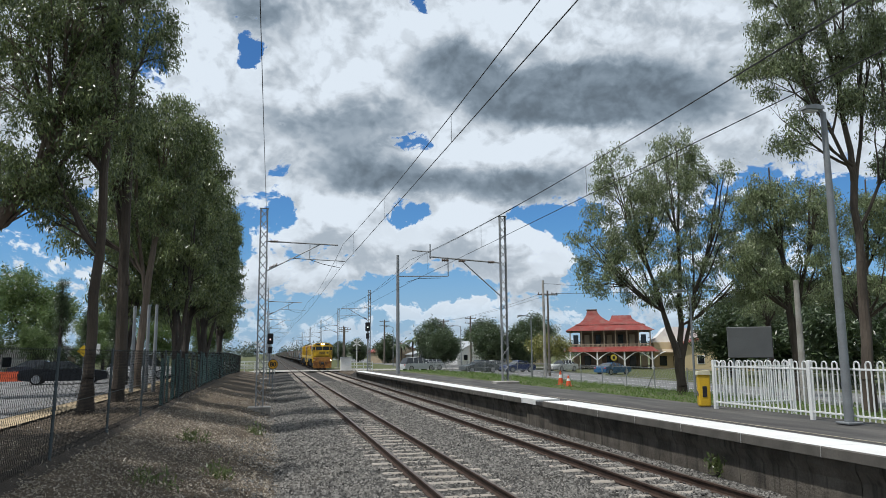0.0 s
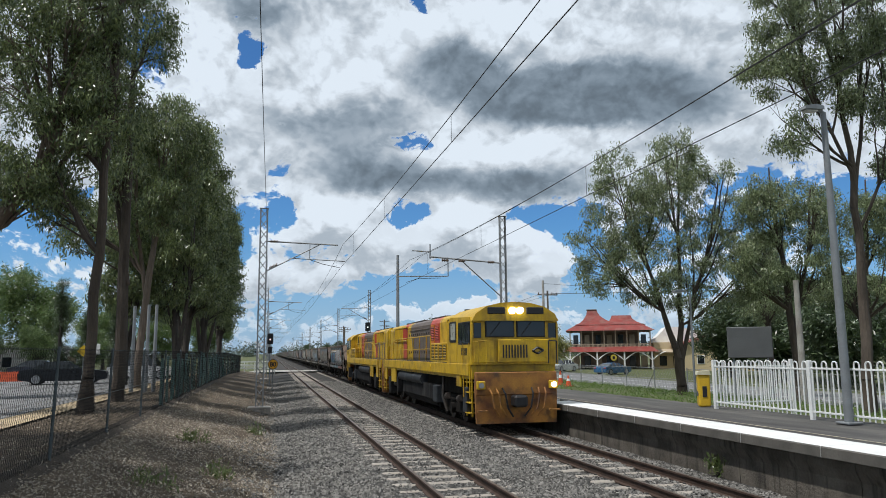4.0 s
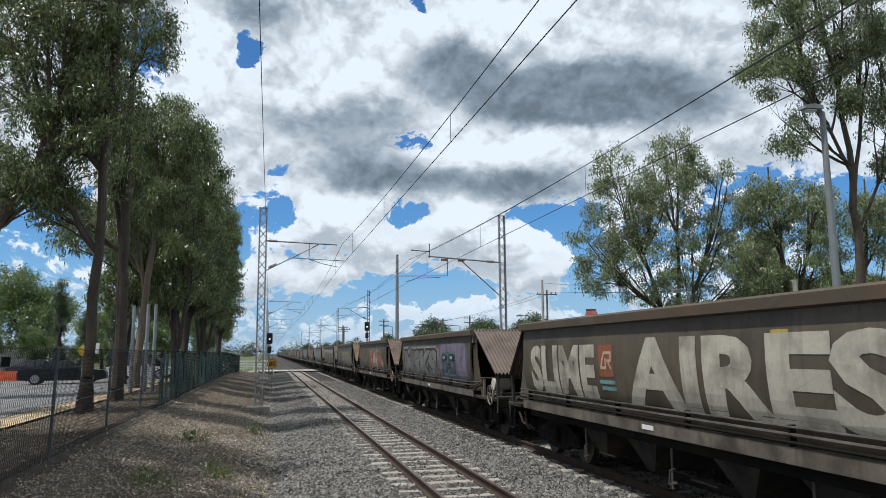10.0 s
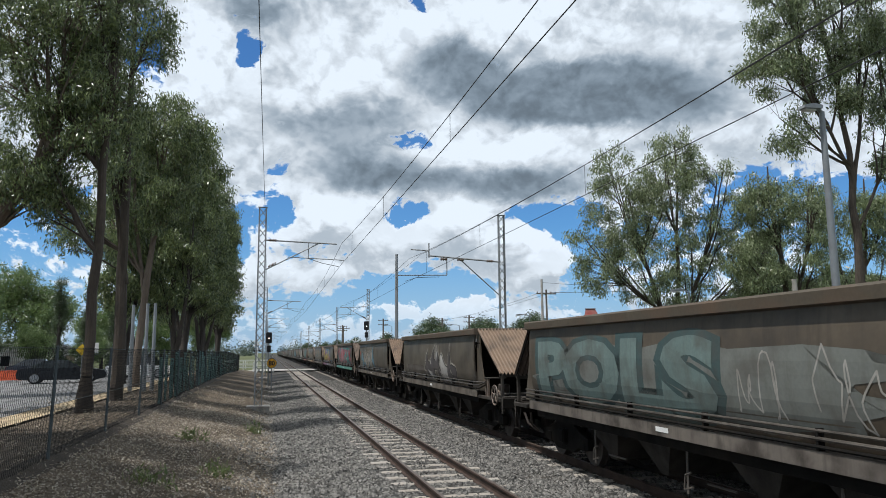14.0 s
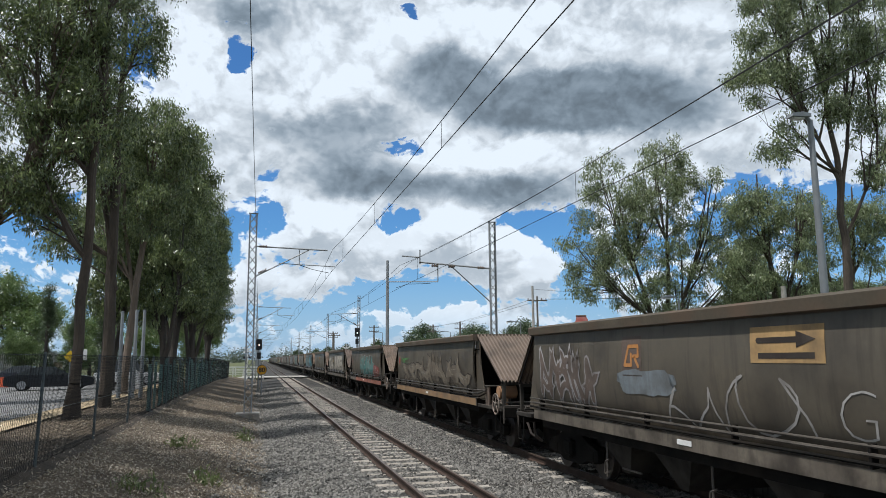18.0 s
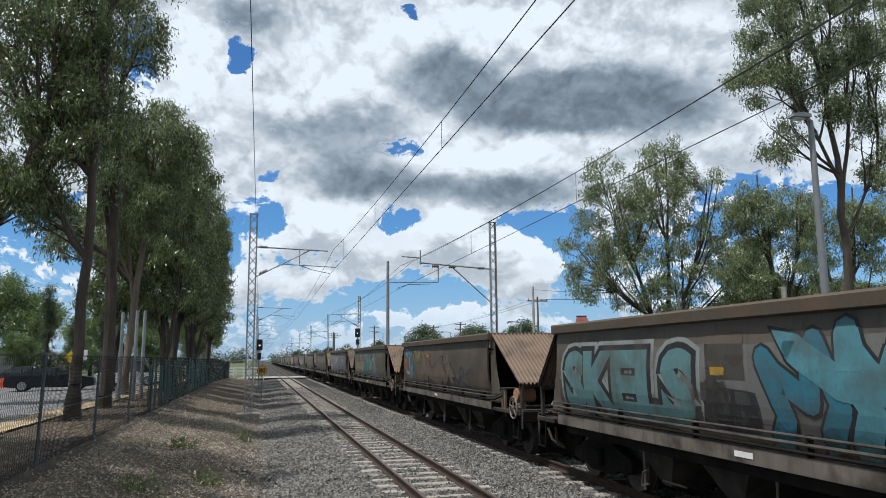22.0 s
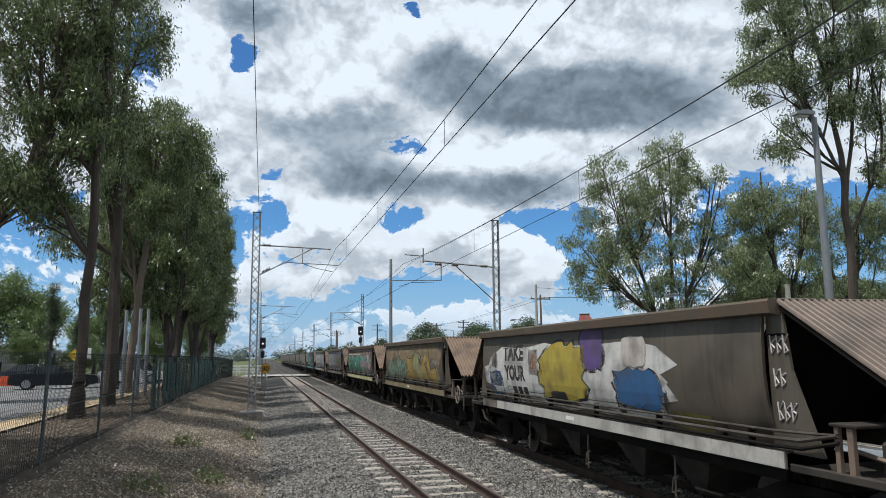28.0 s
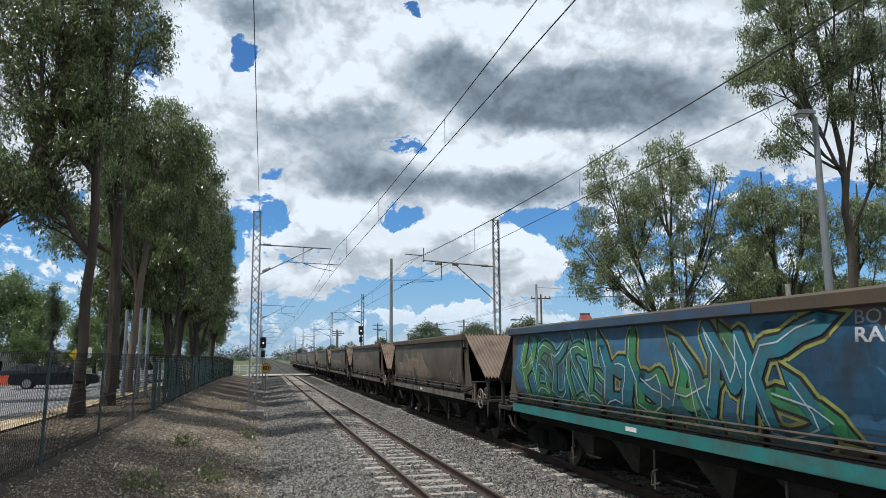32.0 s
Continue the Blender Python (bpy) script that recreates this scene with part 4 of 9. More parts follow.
    for sy, ridge, foot in ENDS:
        # corrugated end hood
        rows = [[], []]
        n = 26 * 8
        for i in range(n + 1):
            x = -1.285 + 2.57 * i / n
            w = 0.034 * math.sin(i * math.pi / 4)
            rows[0].append((x, sy * (ridge + w * 0.5), TOP - 0.03 + w * 0.87))
            rows[1].append((x, sy * (foot + w * 0.5), 1.725 + w * 0.87))
        low = [[(p[0], p[1], p[2] - 0.015) for p in r] for r in rows]
        part("end_hood", Shape().grid(rows).grid(low), HOOD, wg, "corrugated sheet hood sloping over the wagon end")
        part("hood_beam", Shape().box((-1.26, sy * (foot - 0.1) - 0.035, 1.62), (1.26, sy * (foot - 0.1) + 0.035, 1.70), 0.01), GRIMESTEEL, wg)
        part("ridge_rail", Shape().box((-1.29, sy * (ridge - 0.12), 2.84), (1.29, sy * ridge, TOP + 0.005), 0.012), LIP, wg)
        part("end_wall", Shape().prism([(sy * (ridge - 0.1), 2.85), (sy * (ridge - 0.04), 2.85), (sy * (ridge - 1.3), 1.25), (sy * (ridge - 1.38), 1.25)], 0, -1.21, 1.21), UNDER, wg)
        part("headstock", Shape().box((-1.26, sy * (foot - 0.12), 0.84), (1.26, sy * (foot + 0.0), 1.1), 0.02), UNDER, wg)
        part("end_deck", Shape().box((-1.24, sy * (ridge + 0.1), 1.02), (1.24, sy * (foot - 0.12), 1.07), 0.01), GRIMESTEEL, wg)
        part("coupler", Shape().box((-0.13, sy * foot, 0.72), (0.13, sy * (foot + 0.56), 1.0), 0.05), UNDER, wg)
        part("air_hose", Shape().path([(-0.75, sy * foot, 1.1), (-0.8, sy * (foot + 0.25), 0.95), (-0.7, sy * (foot + 0.42), 0.5), (-0.5, sy * (foot + 0.52), 0.34)], 0.03, 6), WHEELM, wg, smooth=True)
        part("coupling_lever", Shape().path([(-1.25, sy * (foot + 0.03), 0.72), (-1.25, sy * (foot + 0.06), 1.13), (-0.2, sy * (foot + 0.06), 1.13)], 0.02, 6), PIPEM, wg)
        part("end_pipe", Shape().path([(-1.2, sy * (foot - 0.3), 1.19), (-0.3, sy * (foot - 0.3), 1.19), (-0.1, sy * (foot + 0.2), 1.17), (0.4, sy * (foot + 0.3), 1.05)], 0.028, 6), PIPEM, wg, smooth=True)
    build_bogie(wg, -5.85), build_bogie(wg, 4.6)
    for y in (-3.55, -1.8, 0.75, 2.5):
        s = Shape()
        top = [(-1.12, y - 0.85, 1.22), (1.12, y - 0.85, 1.22), (1.12, y + 0.85, 1.22), (-1.12, y + 0.85, 1.22)]
        bot = [(-0.78, y - 0.1, 0.3), (0.78, y - 0.1, 0.3), (0.78, y + 0.1, 0.3), (-0.78, y + 0.1, 0.3)]
        k = len(s.v)
        s.v += top + bot
        for i in range(4):
            j = (i + 1) % 4
            s.face((k + i, k + j, k + 4 + j, k + 4 + i))
        s.face((k + 4, k + 5, k + 6, k + 7))
        part("hopper_chute", s, GRIMESTEEL, wg)
    for y in (-3.45, -0.5, 2.55):
        part("door_gear", Shape().path([(-1.12, y + 0.02, 0.95), (-1.14, y, 0.25)], 0.018, 6).path([(-1.14, y - 0.12, 0.36), (-1.14, y + 0.1, 0.30), (-1.14, y + 0.06, 0.5), (-1.14, y - 0.1, 0.56)], 0.016, 5), PIPEM, wg, "worn pale door lever")
        part("cross_rod", Shape().tube((-0.98, y - 0.9, 0.42), (-0.98, y - 0.25, 0.42), 0.016, n=6), PIPEM, wg)
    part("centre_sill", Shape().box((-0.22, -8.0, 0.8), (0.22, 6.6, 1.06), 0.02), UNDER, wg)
    part("coal_load", Shape().grid([[(x, y, 2.55 + 0.16 * (1 - abs(x) / 1.25) + 0.05 * noise.noise((x * 2, y * 1.4, 9))) for x in (-1.26, -0.7, 0, 0.7, 1.26)] for y in [-5.7 + 0.5 * i for i in range(23)]]), COAL, wg, "black coal heaped inside")
    c = (-1.34, -7.75, 1.165)
    hw = part("hand_brake_wheel", Shape().ring(c, 0.245, 0.02, n=28), PALEMETAL, wg, "pale spoked hand-brake wheel", smooth=True)
    s = Shape()
    for i in range(5):
        t = i * 2 * math.pi / 5 + 0.25
        s.tube(c, (c[0], c[1] + 0.24 * math.cos(t), c[2] + 0.24 * math.sin(t)), 0.015, n=5)
    s.tube((-1.37, c[1], c[2]), (-1.1, c[1], c[2]), 0.04, n=8)
    part("spokes", s, PALEMETAL, hw)
    part("brake_shaft", Shape().tube((-1.1, -7.75, 1.165), (-1.05, -6.75, 1.3), 0.025, n=6), PALEMETAL, wg)
    fr = part("brake_stand", Shape().box((-1.30, -6.84, 1.07), (-1.24, -6.78, 1.55), 0.008).box((-1.30, -7.03, 1.07), (-1.24, -6.95, 1.55), 0.008), PALEMETAL, wg, "worn steel brake stand")
    part("stand_top", Shape().box((-1.32, -7.12, 1.55), (-0.8, -6.74, 1.585), 0.008), GRIMESTEEL, fr)
    part("brake_rigging", Shape().box((-1.05, -7.25, 1.1), (-0.75, -7.1, 1.42), 0.03).path([(-1.05, -7.45, 1.42), (-1.1, -7.62, 1.45), (-1.1, -7.5, 1.25), (-1.15, -7.7, 1.2)], 0.025, 6), WHEELM, wg)
    part("stencil_panel", Shape().box((-1.362, -0.4, 1.09), (-1.357, -0.05, 1.16)), WHITE, wg, "small pale stencil panel")
    return wg


# ---- paint on the wagon sides ----
INKS = {}


def ink(c, rough=0.55):
    key = tuple(round(x, 3) for x in c)
    if key not in INKS:
        INKS[key] = mat("spray_paint", c, tuple(x * 0.78 for x in c), rough, scale=1.2, grain=22, bump=0.04, dirt=(0.07, 0.058, 0.048), dirt_amt=0.55, dirt_scale=2.0, streak=0.3)
    return INKS[key]


def lay_paint(parent, name, layers, label="", proud=0.0):
    """Flat outlines (y, z) laid on the curved side: layers of (polygons, colour), each a little proud of the last."""
    out, mats = Shape(), []
    for depth, (polys, colour) in enumerate(layers):
        bm = bmesh.new()
        lift = bm.verts.layers.float.new("lift")
        for n, poly in enumerate(polys):
            vs = [bm.verts.new((0, p[0], p[1])) for p in poly]
            for v in vs:
                v[lift] = 0.0002 * (n % 9) + proud
            bm.faces.new(vs)
        bmesh.ops.triangulate(bm, faces=bm.faces[:])
        for k in range(11):
            bmesh.ops.bisect_plane(bm, geom=bm.verts[:] + bm.edges[:] + bm.faces[:], plane_co=(0, 0, 1.26 + 0.15 * k), plane_no=(0, 0, 1))
        out.slot = len(mats)
        mats.append(ink(colour))
        k = len(out.v)
        bm.verts.index_update()
        for v in bm.verts:
            z = min(2.765, max(1.215, v.co.z))
            out.v.append((-panel_x(z) - 0.006 - 0.0035 * depth - v[lift], v.co.y, z))
        for f in bm.faces:
            out.face([k + v.index for v in f.verts])
        bm.free()
    return part(name, out, mats, parent, label)


def stroke(pts, w, grow=0.0):
    """Quads along a polyline."""
    polys = []
    for (a, b), (c, d) in zip(pts, pts[1:]):
        n = math.hypot(c - a, d - b) or 1e-6
        ux, uz = (c - a) / n, (d - b) / n
        h, e = w / 2 + grow, 0.0
        for q, r in (((a, b), h * 0.98), ((c, d), h * 0.98)):
            polys.append([(q[0] + r * math.cos(i * 0.7854), q[1] + r * math.sin(i * 0.7854)) for i in range(8)])
        polys.append([(a - ux * e - uz * h, b - uz * e + ux * h), (c + ux * e - uz * h, d + uz * e + ux * h), (c + ux * e + uz * h, d + uz * e - ux * h), (a - ux * e + uz * h, b - uz * e - ux * h)])
    return polys


def blob(yl, yr, z0, z1, rng, jag=0.16, n=34):
    """A wavy-edged patch of paint."""
    cy, cz, ry, rz = (yl + yr) / 2, (z0 + z1) / 2, abs(yl - yr) / 2, (z1 - z0) / 2
    pts = []
    for i in range(n):
        t = 2 * math.pi * i / n
        c, s = math.cos(t), math.sin(t)
        k = 1 / max(abs(c), abs(s)) ** 0.75 * (1 + rng.uniform(-jag, jag * 0.4))
        pts.append((cy + ry * c * min(k, 1.35), min(2.83, max(1.22, cz + rz * s * min(k, 1.3)))))
    return pts


def flow(pts, w, ph):
    """The same line drawn in one swing of the arm."""
    out = []
    for (a, b), (c, d) in zip(pts, pts[1:]):
        for k in range(3):
            out.append((a + (c - a) * k / 3, b + (d - b) * k / 3))
    out.append(pts[-1])
    return [(a + 0.13 * w * math.sin(5.2 * b + ph), min(2.76, max(1.3, b + 0.09 * math.sin(5.0 * a / w + ph)))) for a, b in out]


def spikes(pts, t, grow=0.0):
    """Pointed ends of a stroke."""
    polys = []
    for (a, b), (c, d) in ((pts[1], pts[0]), (pts[-2], pts[-1])):
        n = math.hypot(c - a, d - b) or 1e-6
        ux, uz = (c - a) / n, (d - b) / n
        h = t / 2 + grow
        q = [(c - uz * h, d + ux * h), (c + ux * h * 2.3, d + uz * h * 2.3), (c + uz * h, d - ux * h)]
        polys.append([(y, min(2.83, max(1.22, z))) for y, z in q])
    return polys


def piece(parent, yl, yr, z0, z1, fills, line, seed, n=5, glow=None, hi=None, back=None):
    """A block of interlocking letter-like shapes that spell nothing."""
    rng = random.Random(seed)
    w = (yl - yr) / n
    strokes = []
    for i in range(n):
        c = yl - w * (i + 0.5)
        t = w * rng.uniform(0.24, 0.34)
        lean = rng.uniform(-0.15, 0.15) * w
        top, bot = z1 - rng.uniform(0, 0.18) * (z1 - z0), z0 + rng.uniform(0, 0.18) * (z1 - z0)
        mid = (top + bot) / 2 + rng.uniform(-0.1, 0.1)
        L, R = c + w * 0.34, c - w * 0.34
        forms = [[[(L, bot), (L + lean, top)], [(L + lean, top), (R, mid)], [(R, mid), (R - w * 0.18, bot)]],
                 [[(R, top), (L, mid + 0.1)], [(L, mid + 0.1), (R, mid - 0.15)], [(R, mid - 0.15), (L + w * 0.15, bot)]],
                 [[(L, top), (L - lean, bot)], [(R, top), (R + lean, bot)], [(L, mid), (R, mid + 0.12)]],
                 [[(L, bot), (c + lean, top), (R, bot)], [(c + w * 0.2, mid - 0.1), (R - w * 0.2, mid - 0.1)]],
                 [[(L, top), (L, bot), (R, bot), (R, mid), (c, mid)]],
                 [[(L, bot), (L, top), (c, mid), (R, top), (R, bot)]],
                 [[(R - w * 0.15, top), (L, top - 0.1), (L + w * 0.1, bot), (R, bot), (R + w * 0.1, mid)]]]
        form = list(rng.choice(forms))
        if rng.random() < 0.7:
            form.append([(c + rng.uniform(-0.3, 0.3) * w, rng.choice((top, mid))), (c - rng.uniform(0.2, 0.75) * w, rng.choice((bot, mid)) + rng.uniform(-0.1, 0.1))])
        ph = rng.uniform(0, 6)
        strokes.append([(flow(pts, w, ph), t * rng.uniform(0.8, 1.1), rng.randrange(len(fills))) for pts in form])
    if back:
        lay_paint(parent, "paint_patch", [([blob(yl + 0.2, yr - 0.2, z0 - 0.1, z1 + 0.12, rng)], back)])
    for i, letter in enumerate(strokes):
        layers = [([], line)]
        if glow:
            layers.append(([q for p, t, _ in letter for q in stroke(p, t, 0.085) + spikes(p, t, 0.085)], glow))
        layers.append(([q for p, t, _ in letter for q in stroke(p, t, 0.04) + spikes(p, t, 0.04)], line))
        for j, c in enumerate(fills):
            layers.append(([q for p, t, kk in letter if kk == j for q in stroke(p, t) + spikes(p, t)], c))
        if hi:
            layers.append(([q for p, t, _ in letter for q in stroke([(a + t * 0.25, b + t * 0.15) for a, b in p], 0.022)], hi))
        lay_paint(parent, "graffiti", layers, "", 0.0018 * (i % 2))


def scribble(parent, yl, yr, z0, z1, colour, seed, n=9, w=0.035):
    rng = random.Random(seed)
    pts = []
    for i in range(n):
        t = i / (n - 1)
        pts.append((yl + (yr - yl) * t + rng.uniform(-0.06, 0.06), (z1 if i % 2 else z0) + rng.uniform(-0.3, 0.3) * (z1 - z0)))
    curve = []
    loop = abs(yr - yl) / n
    for (a, b), (c, d) in zip(pts, pts[1:]):
        bow = rng.uniform(-1.3, 1.3) * loop
        hook = rng.uniform(-0.22, 0.22) * (z1 - z0)
        for k in range(6):
            t = k / 6
            curve.append((a + (c - a) * t + bow * math.sin(math.pi * t), b + (d - b) * t + hook * math.sin(2 * math.pi * t)))
    return lay_paint(parent, "graffiti_tag", [(stroke(curve, w), colour)])


def patch(parent, yl, yr, z0, z1, colour, seed, jag=0.16):
    return lay_paint(parent, "paint_patch", [([blob(yl, yr, z0, z1, random.Random(seed), jag)], colour)])


def words(parent, text, yl, yr, z0, z1, fill, line=None, fat=0.03, lean=0.0, glow=None):
    """Letters that can be read, stretched to a stretch of the side."""
    base = text_polys(text, fat)
    xs = [p[0] for q in base for p in q]
    zs = [p[1] for q in base for p in q]
    ax, bx, az_, bz = min(xs), max(xs), min(zs), max(zs)

    def fit(polys):
        out = []
        for q in polys:
            out.append([(yl + (yr - yl) * (p[0] - ax) / (bx - ax) - lean * ((p[1] - az_) / (bz - az_) - 0.5), z0 + (z1 - z0) * (p[1] - az_) / (bz - az_)) for p in q])
        return out

    layers = []
    if glow:
        layers.append((fit(text_polys(text, fat + 0.115)), glow))
    if line:
        layers.append((fit(text_polys(text, fat + 0.065)), line))
    fills = fill if isinstance(fill, list) else [fill]
    for i, c in enumerate(fills):
        mine = [q for q in base if int((sum(p[0] for p in q) / len(q) - ax) / (bx - ax) * 2.999 * len(fills)) % len(fills) == i]
        layers.append((fit(mine), c))
    lay_paint(parent, "graffiti_lettering", layers, "painted lettering")


def emblem(parent, y, z, size, back, line):
    """The owner's square plate with a plain bent-track sign."""
    h = size / 2
    k = size * 0.09
    bars = stroke([(y + h * 0.7, z - h * 0.45), (y + h * 0.25, z + h * 0.5), (y - h * 0.7, z + h * 0.5), (y - h * 0.7, z), (y - h * 0.2, z)], k) + stroke([(y + h * 0.7, z - h * 0.45), (y, z - h * 0.45), (y, z + h * 0.1)], k) + stroke([(y - h * 0.3, z), (y - h * 0.7, z - h * 0.5)], k)
    return lay_paint(parent, "emblem", [([[(y + h, z - h), (y - h, z - h), (y - h, z + h), (y + h, z + h)]], back), (bars, line)], "square emblem plate")


def disc(parent, y, z, r, colour):
    return lay_paint(parent, "disc_mark", [([[(y + r * 1.35, z - r * 1.35), (y - r * 1.35, z - r * 1.35), (y - r * 1.35, z + r * 1.35), (y + r * 1.35, z + r * 1.35)]], (0.24, 0.17, 0.11)), ([[(y + r * math.cos(i * 0.524), z + r * math.sin(i * 0.524)) for i in range(12)]], colour)], "round red marker")


def stencil(parent, y, z, w=0.7, colour=(0.4, 0.37, 0.33), rows=2):
    """Stencilled lines."""
    polys = []
    for r in range(rows):
        polys.append([(y + w / 2 * (1 - 0.2 * r), z - 0.11 * r), (y - w / 2, z - 0.11 * r), (y - w / 2, z - 0.11 * r + 0.065), (y + w / 2 * (1 - 0.2 * r), z - 0.11 * r + 0.065)])
    return lay_paint(parent, "stencil_panel", [(polys, colour)])


def notice(parent, y, z, w, h, colour, arrow=False):
    layers = [([[(y + w / 2, z - h / 2), (y - w / 2, z - h / 2), (y - w / 2, z + h / 2), (y + w / 2, z + h / 2)]], colour)]
    if arrow:
        layers.append((stroke([(y + w * 0.38, z + h * 0.12), (y - w * 0.2, z + h * 0.12)], h * 0.16) + [[(y - w * 0.15, z + h * 0.35), (y - w * 0.4, z + h * 0.12), (y - w * 0.15, z - h * 0.1)]] + [[(y + w * 0.38, z - h * 0.38), (y - w * 0.38, z - h * 0.38), (y - w * 0.38, z - h * 0.22), (y + w * 0.38, z - h * 0.22)]], (0.04, 0.03, 0.025)))
    return lay_paint(parent, "notice_plate", layers)


def sill_paint(parent, yl, yr, colour):
    s = Shape().box((-BEAM - 0.004, max(yr, -6.08), 1.03), (-BEAM - 0.001, min(yl, 5.4), 1.215))
    return part("sill_paint", s, ink(colour), parent)


def end_tag(parent, colour, seed):
    """Angular scrawl on the end plate beside the side panel."""
    rng = random.Random(seed)
    s = Shape()
    for r in range(3):
        z, y = 2.4 - 0.38 * r, -5.84 - 0.03 * r
        for i in range(3 - r % 2):
            c = y - 0.11 * i
            pts = [(c, z + 0.11), (c - 0.02, z - 0.1), (c - 0.08, z - 0.09 * rng.random()), (c - 0.02, z + 0.02), (c - 0.09, z + 0.12 * rng.random())]
            s.path([(-1.243, a, b) for a, b in pts], 0.011, 4)
    return part("graffiti_tag", s, ink(colour), parent)


CREAM, SILVER, BLACK, WHT = (0.52, 0.48, 0.40), (0.36, 0.36, 0.36), (0.025, 0.025, 0.028), (0.70, 0.69, 0.66)
TEAL, NAVY, GREEN, PURPLE = (0.03, 0.27, 0.26), (0.03, 0.07, 0.20), (0.05, 0.24, 0.11), (0.16, 0.06, 0.24)
SKYB, ORANGE, REDP, PINK = (0.12, 0.32, 0.52), (0.52, 0.20, 0.04), (0.34, 0.06, 0.04), (0.52, 0.26, 0.24)
YELL, DULL, GREYB, MAUVE = (0.52, 0.40, 0.08), (0.20, 0.16, 0.12), (0.22, 0.25, 0.27), (0.30, 0.09, 0.24)
PLATE = (0.25, 0.085, 0.04)


def paint_wagon(k, w):
    """What is sprayed on each wagon's near side, from its rear end (left) to its leading end."""
    if k == 0:
        patch(w, 5.2, 0.6, 1.24, 2.3, NAVY, 1)
        patch(w, 5.0, -4.9, 2.0, 2.62, (0.48, 0.34, 0.20), 2, 0.3)
        words(w, "MERCURY", 5.0, 0.2, 1.27, 2.32, [(0.16, 0.10, 0.36), (0.06, 0.32, 0.18), (0.12, 0.36, 0.55), (0.10, 0.20, 0.44)], BLACK, 0.05, 0.12, WHT)
        patch(w, 5.0, 0.4, 1.24, 1.6, (0.08, 0.36, 0.50), 7, 0.3)
        piece(w, 0.2, -4.8, 1.3, 2.45, [SILVER, (0.45, 0.45, 0.46)], BLACK, 4, 4, glow=WHT, back=(0.34, 0.07, 0.05))
        scribble(w, 0.6, -0.6, 2.35, 2.65, WHT, 5, 6, 0.05)
        sill_paint(w, 6.2, 1.0, (0.22, 0.23, 0.22)), sill_paint(w, 0.8, -3.0, (0.14, 0.22, 0.25)), sill_paint(w, -3.1, -6.2, (0.26, 0.12, 0.10))
        end_tag(w, (0.5, 0.5, 0.48), 6)
    elif k == 1:
        notice(w, 5.0, 2.2, 0.42, 0.34, (0.17, 0.08, 0.045)), notice(w, 4.75, 1.72, 0.5, 0.36, (0.10, 0.12, 0.135)), scribble(w, 3.8, 2.8, 1.75, 2.3, (0.58, 0.57, 0.54), 10, 10, 0.045), emblem(w, 1.0, 2.25, 0.5, PLATE, (0.45, 0.22, 0.09))
        scribble(w, -0.6, -2.4, 1.75, 2.2, (0.56, 0.54, 0.51), 8, 12, 0.028), scribble(w, -2.3, -4.6, 1.4, 2.0, (0.56, 0.54, 0.51), 9, 11, 0.028)
        notice(w, -1.0, 2.35, 0.75, 0.32, (0.27, 0.14, 0.05))
    elif k == 2:
        patch(w, 5.2, -2.0, 1.24, 1.95, GREYB, 9, 0.25)
        patch(w, -1.5, -5.2, 1.24, 1.9, (0.10, 0.25, 0.36), 10, 0.2)
        piece(w, 5.0, 0.2, 1.35, 2.4, [(0.24, 0.24, 0.23), (0.17, 0.2, 0.22)], (0.33, 0.33, 0.32), 11, 5)
        piece(w, 0.2, -4.2, 1.3, 2.2, [(0.20, 0.27, 0.33)], (0.46, 0.48, 0.50), 12, 4)
        emblem(w, 0.9, 2.3, 0.5, PLATE, (0.45, 0.2, 0.08)), notice(w, -1.6, 2.5, 0.8, 0.28, YELL, True)
    elif k == 3:
        patch(w, 4.6, -5.2, 1.24, 1.75, (0.22, 0.32, 0.40), 13, 0.3)
        piece(w, 4.6, 2.0, 1.45, 2.15, [(0.46, 0.44, 0.41)], BLACK, 14, 4, glow=(0.52, 0.48, 0.40))
        emblem(w, 1.3, 2.12, 0.62, PLATE, (0.55, 0.30, 0.12)), stencil(w, 1.2, 1.7)
        piece(w, 0.2, -4.2, 1.3, 2.35, [(0.38, 0.35, 0.31), (0.32, 0.29, 0.26)], BLACK, 15, 4, glow=(0.50, 0.45, 0.36))
        sill_paint(w, 6.2, 0.0, (0.36, 0.30, 0.25)), notice(w, -2.4, 2.4, 0.5, 0.4, (0.5, 0.34, 0.16))
    elif k == 4:
        words(w, "SLIME", 4.95, 1.65, 1.42, 2.42, CREAM, None, 0.05)
        emblem(w, 1.2, 2.12, 0.55, (0.30, 0.10, 0.05), (0.55, 0.42, 0.30)), stencil(w, 1.2, 1.72, 0.6, (0.2, 0.42, 0.42))
        words(w, "AIRES", 0.5, -5.1, 1.4, 2.5, CREAM, None, 0.045)
        notice(w, -3.3, 2.4, 0.3, 0.25, YELL)
    elif k == 5:
        disc(w, 5.0, 2.2, 0.13, REDP)
        patch(w, 4.9, -1.6, 1.26, 2.35, (0.15, 0.145, 0.135), 16, 0.2)
        patch(w, -1.7, -5.4, 1.24, 2.6, (0.19, 0.165, 0.24), 17, 0.08), patch(w, 0.3, -1.9, 2.0, 2.45, (0.34, 0.21, 0.20), 18, 0.3)
        words(w, "MSKS", 4.85, -1.35, 1.26, 2.36, (0.20, 0.205, 0.20), BLACK, 0.06, 0.12, (0.30, 0.30, 0.29))
        for i in range(12):
            y = 4.6 - 0.5 * i
            patch(w, y + 0.07, y - 0.07, 1.45 + 0.13 * (i * 3 % 5), 1.57 + 0.13 * (i * 3 % 5), BLACK, 300 + i, 0.1)
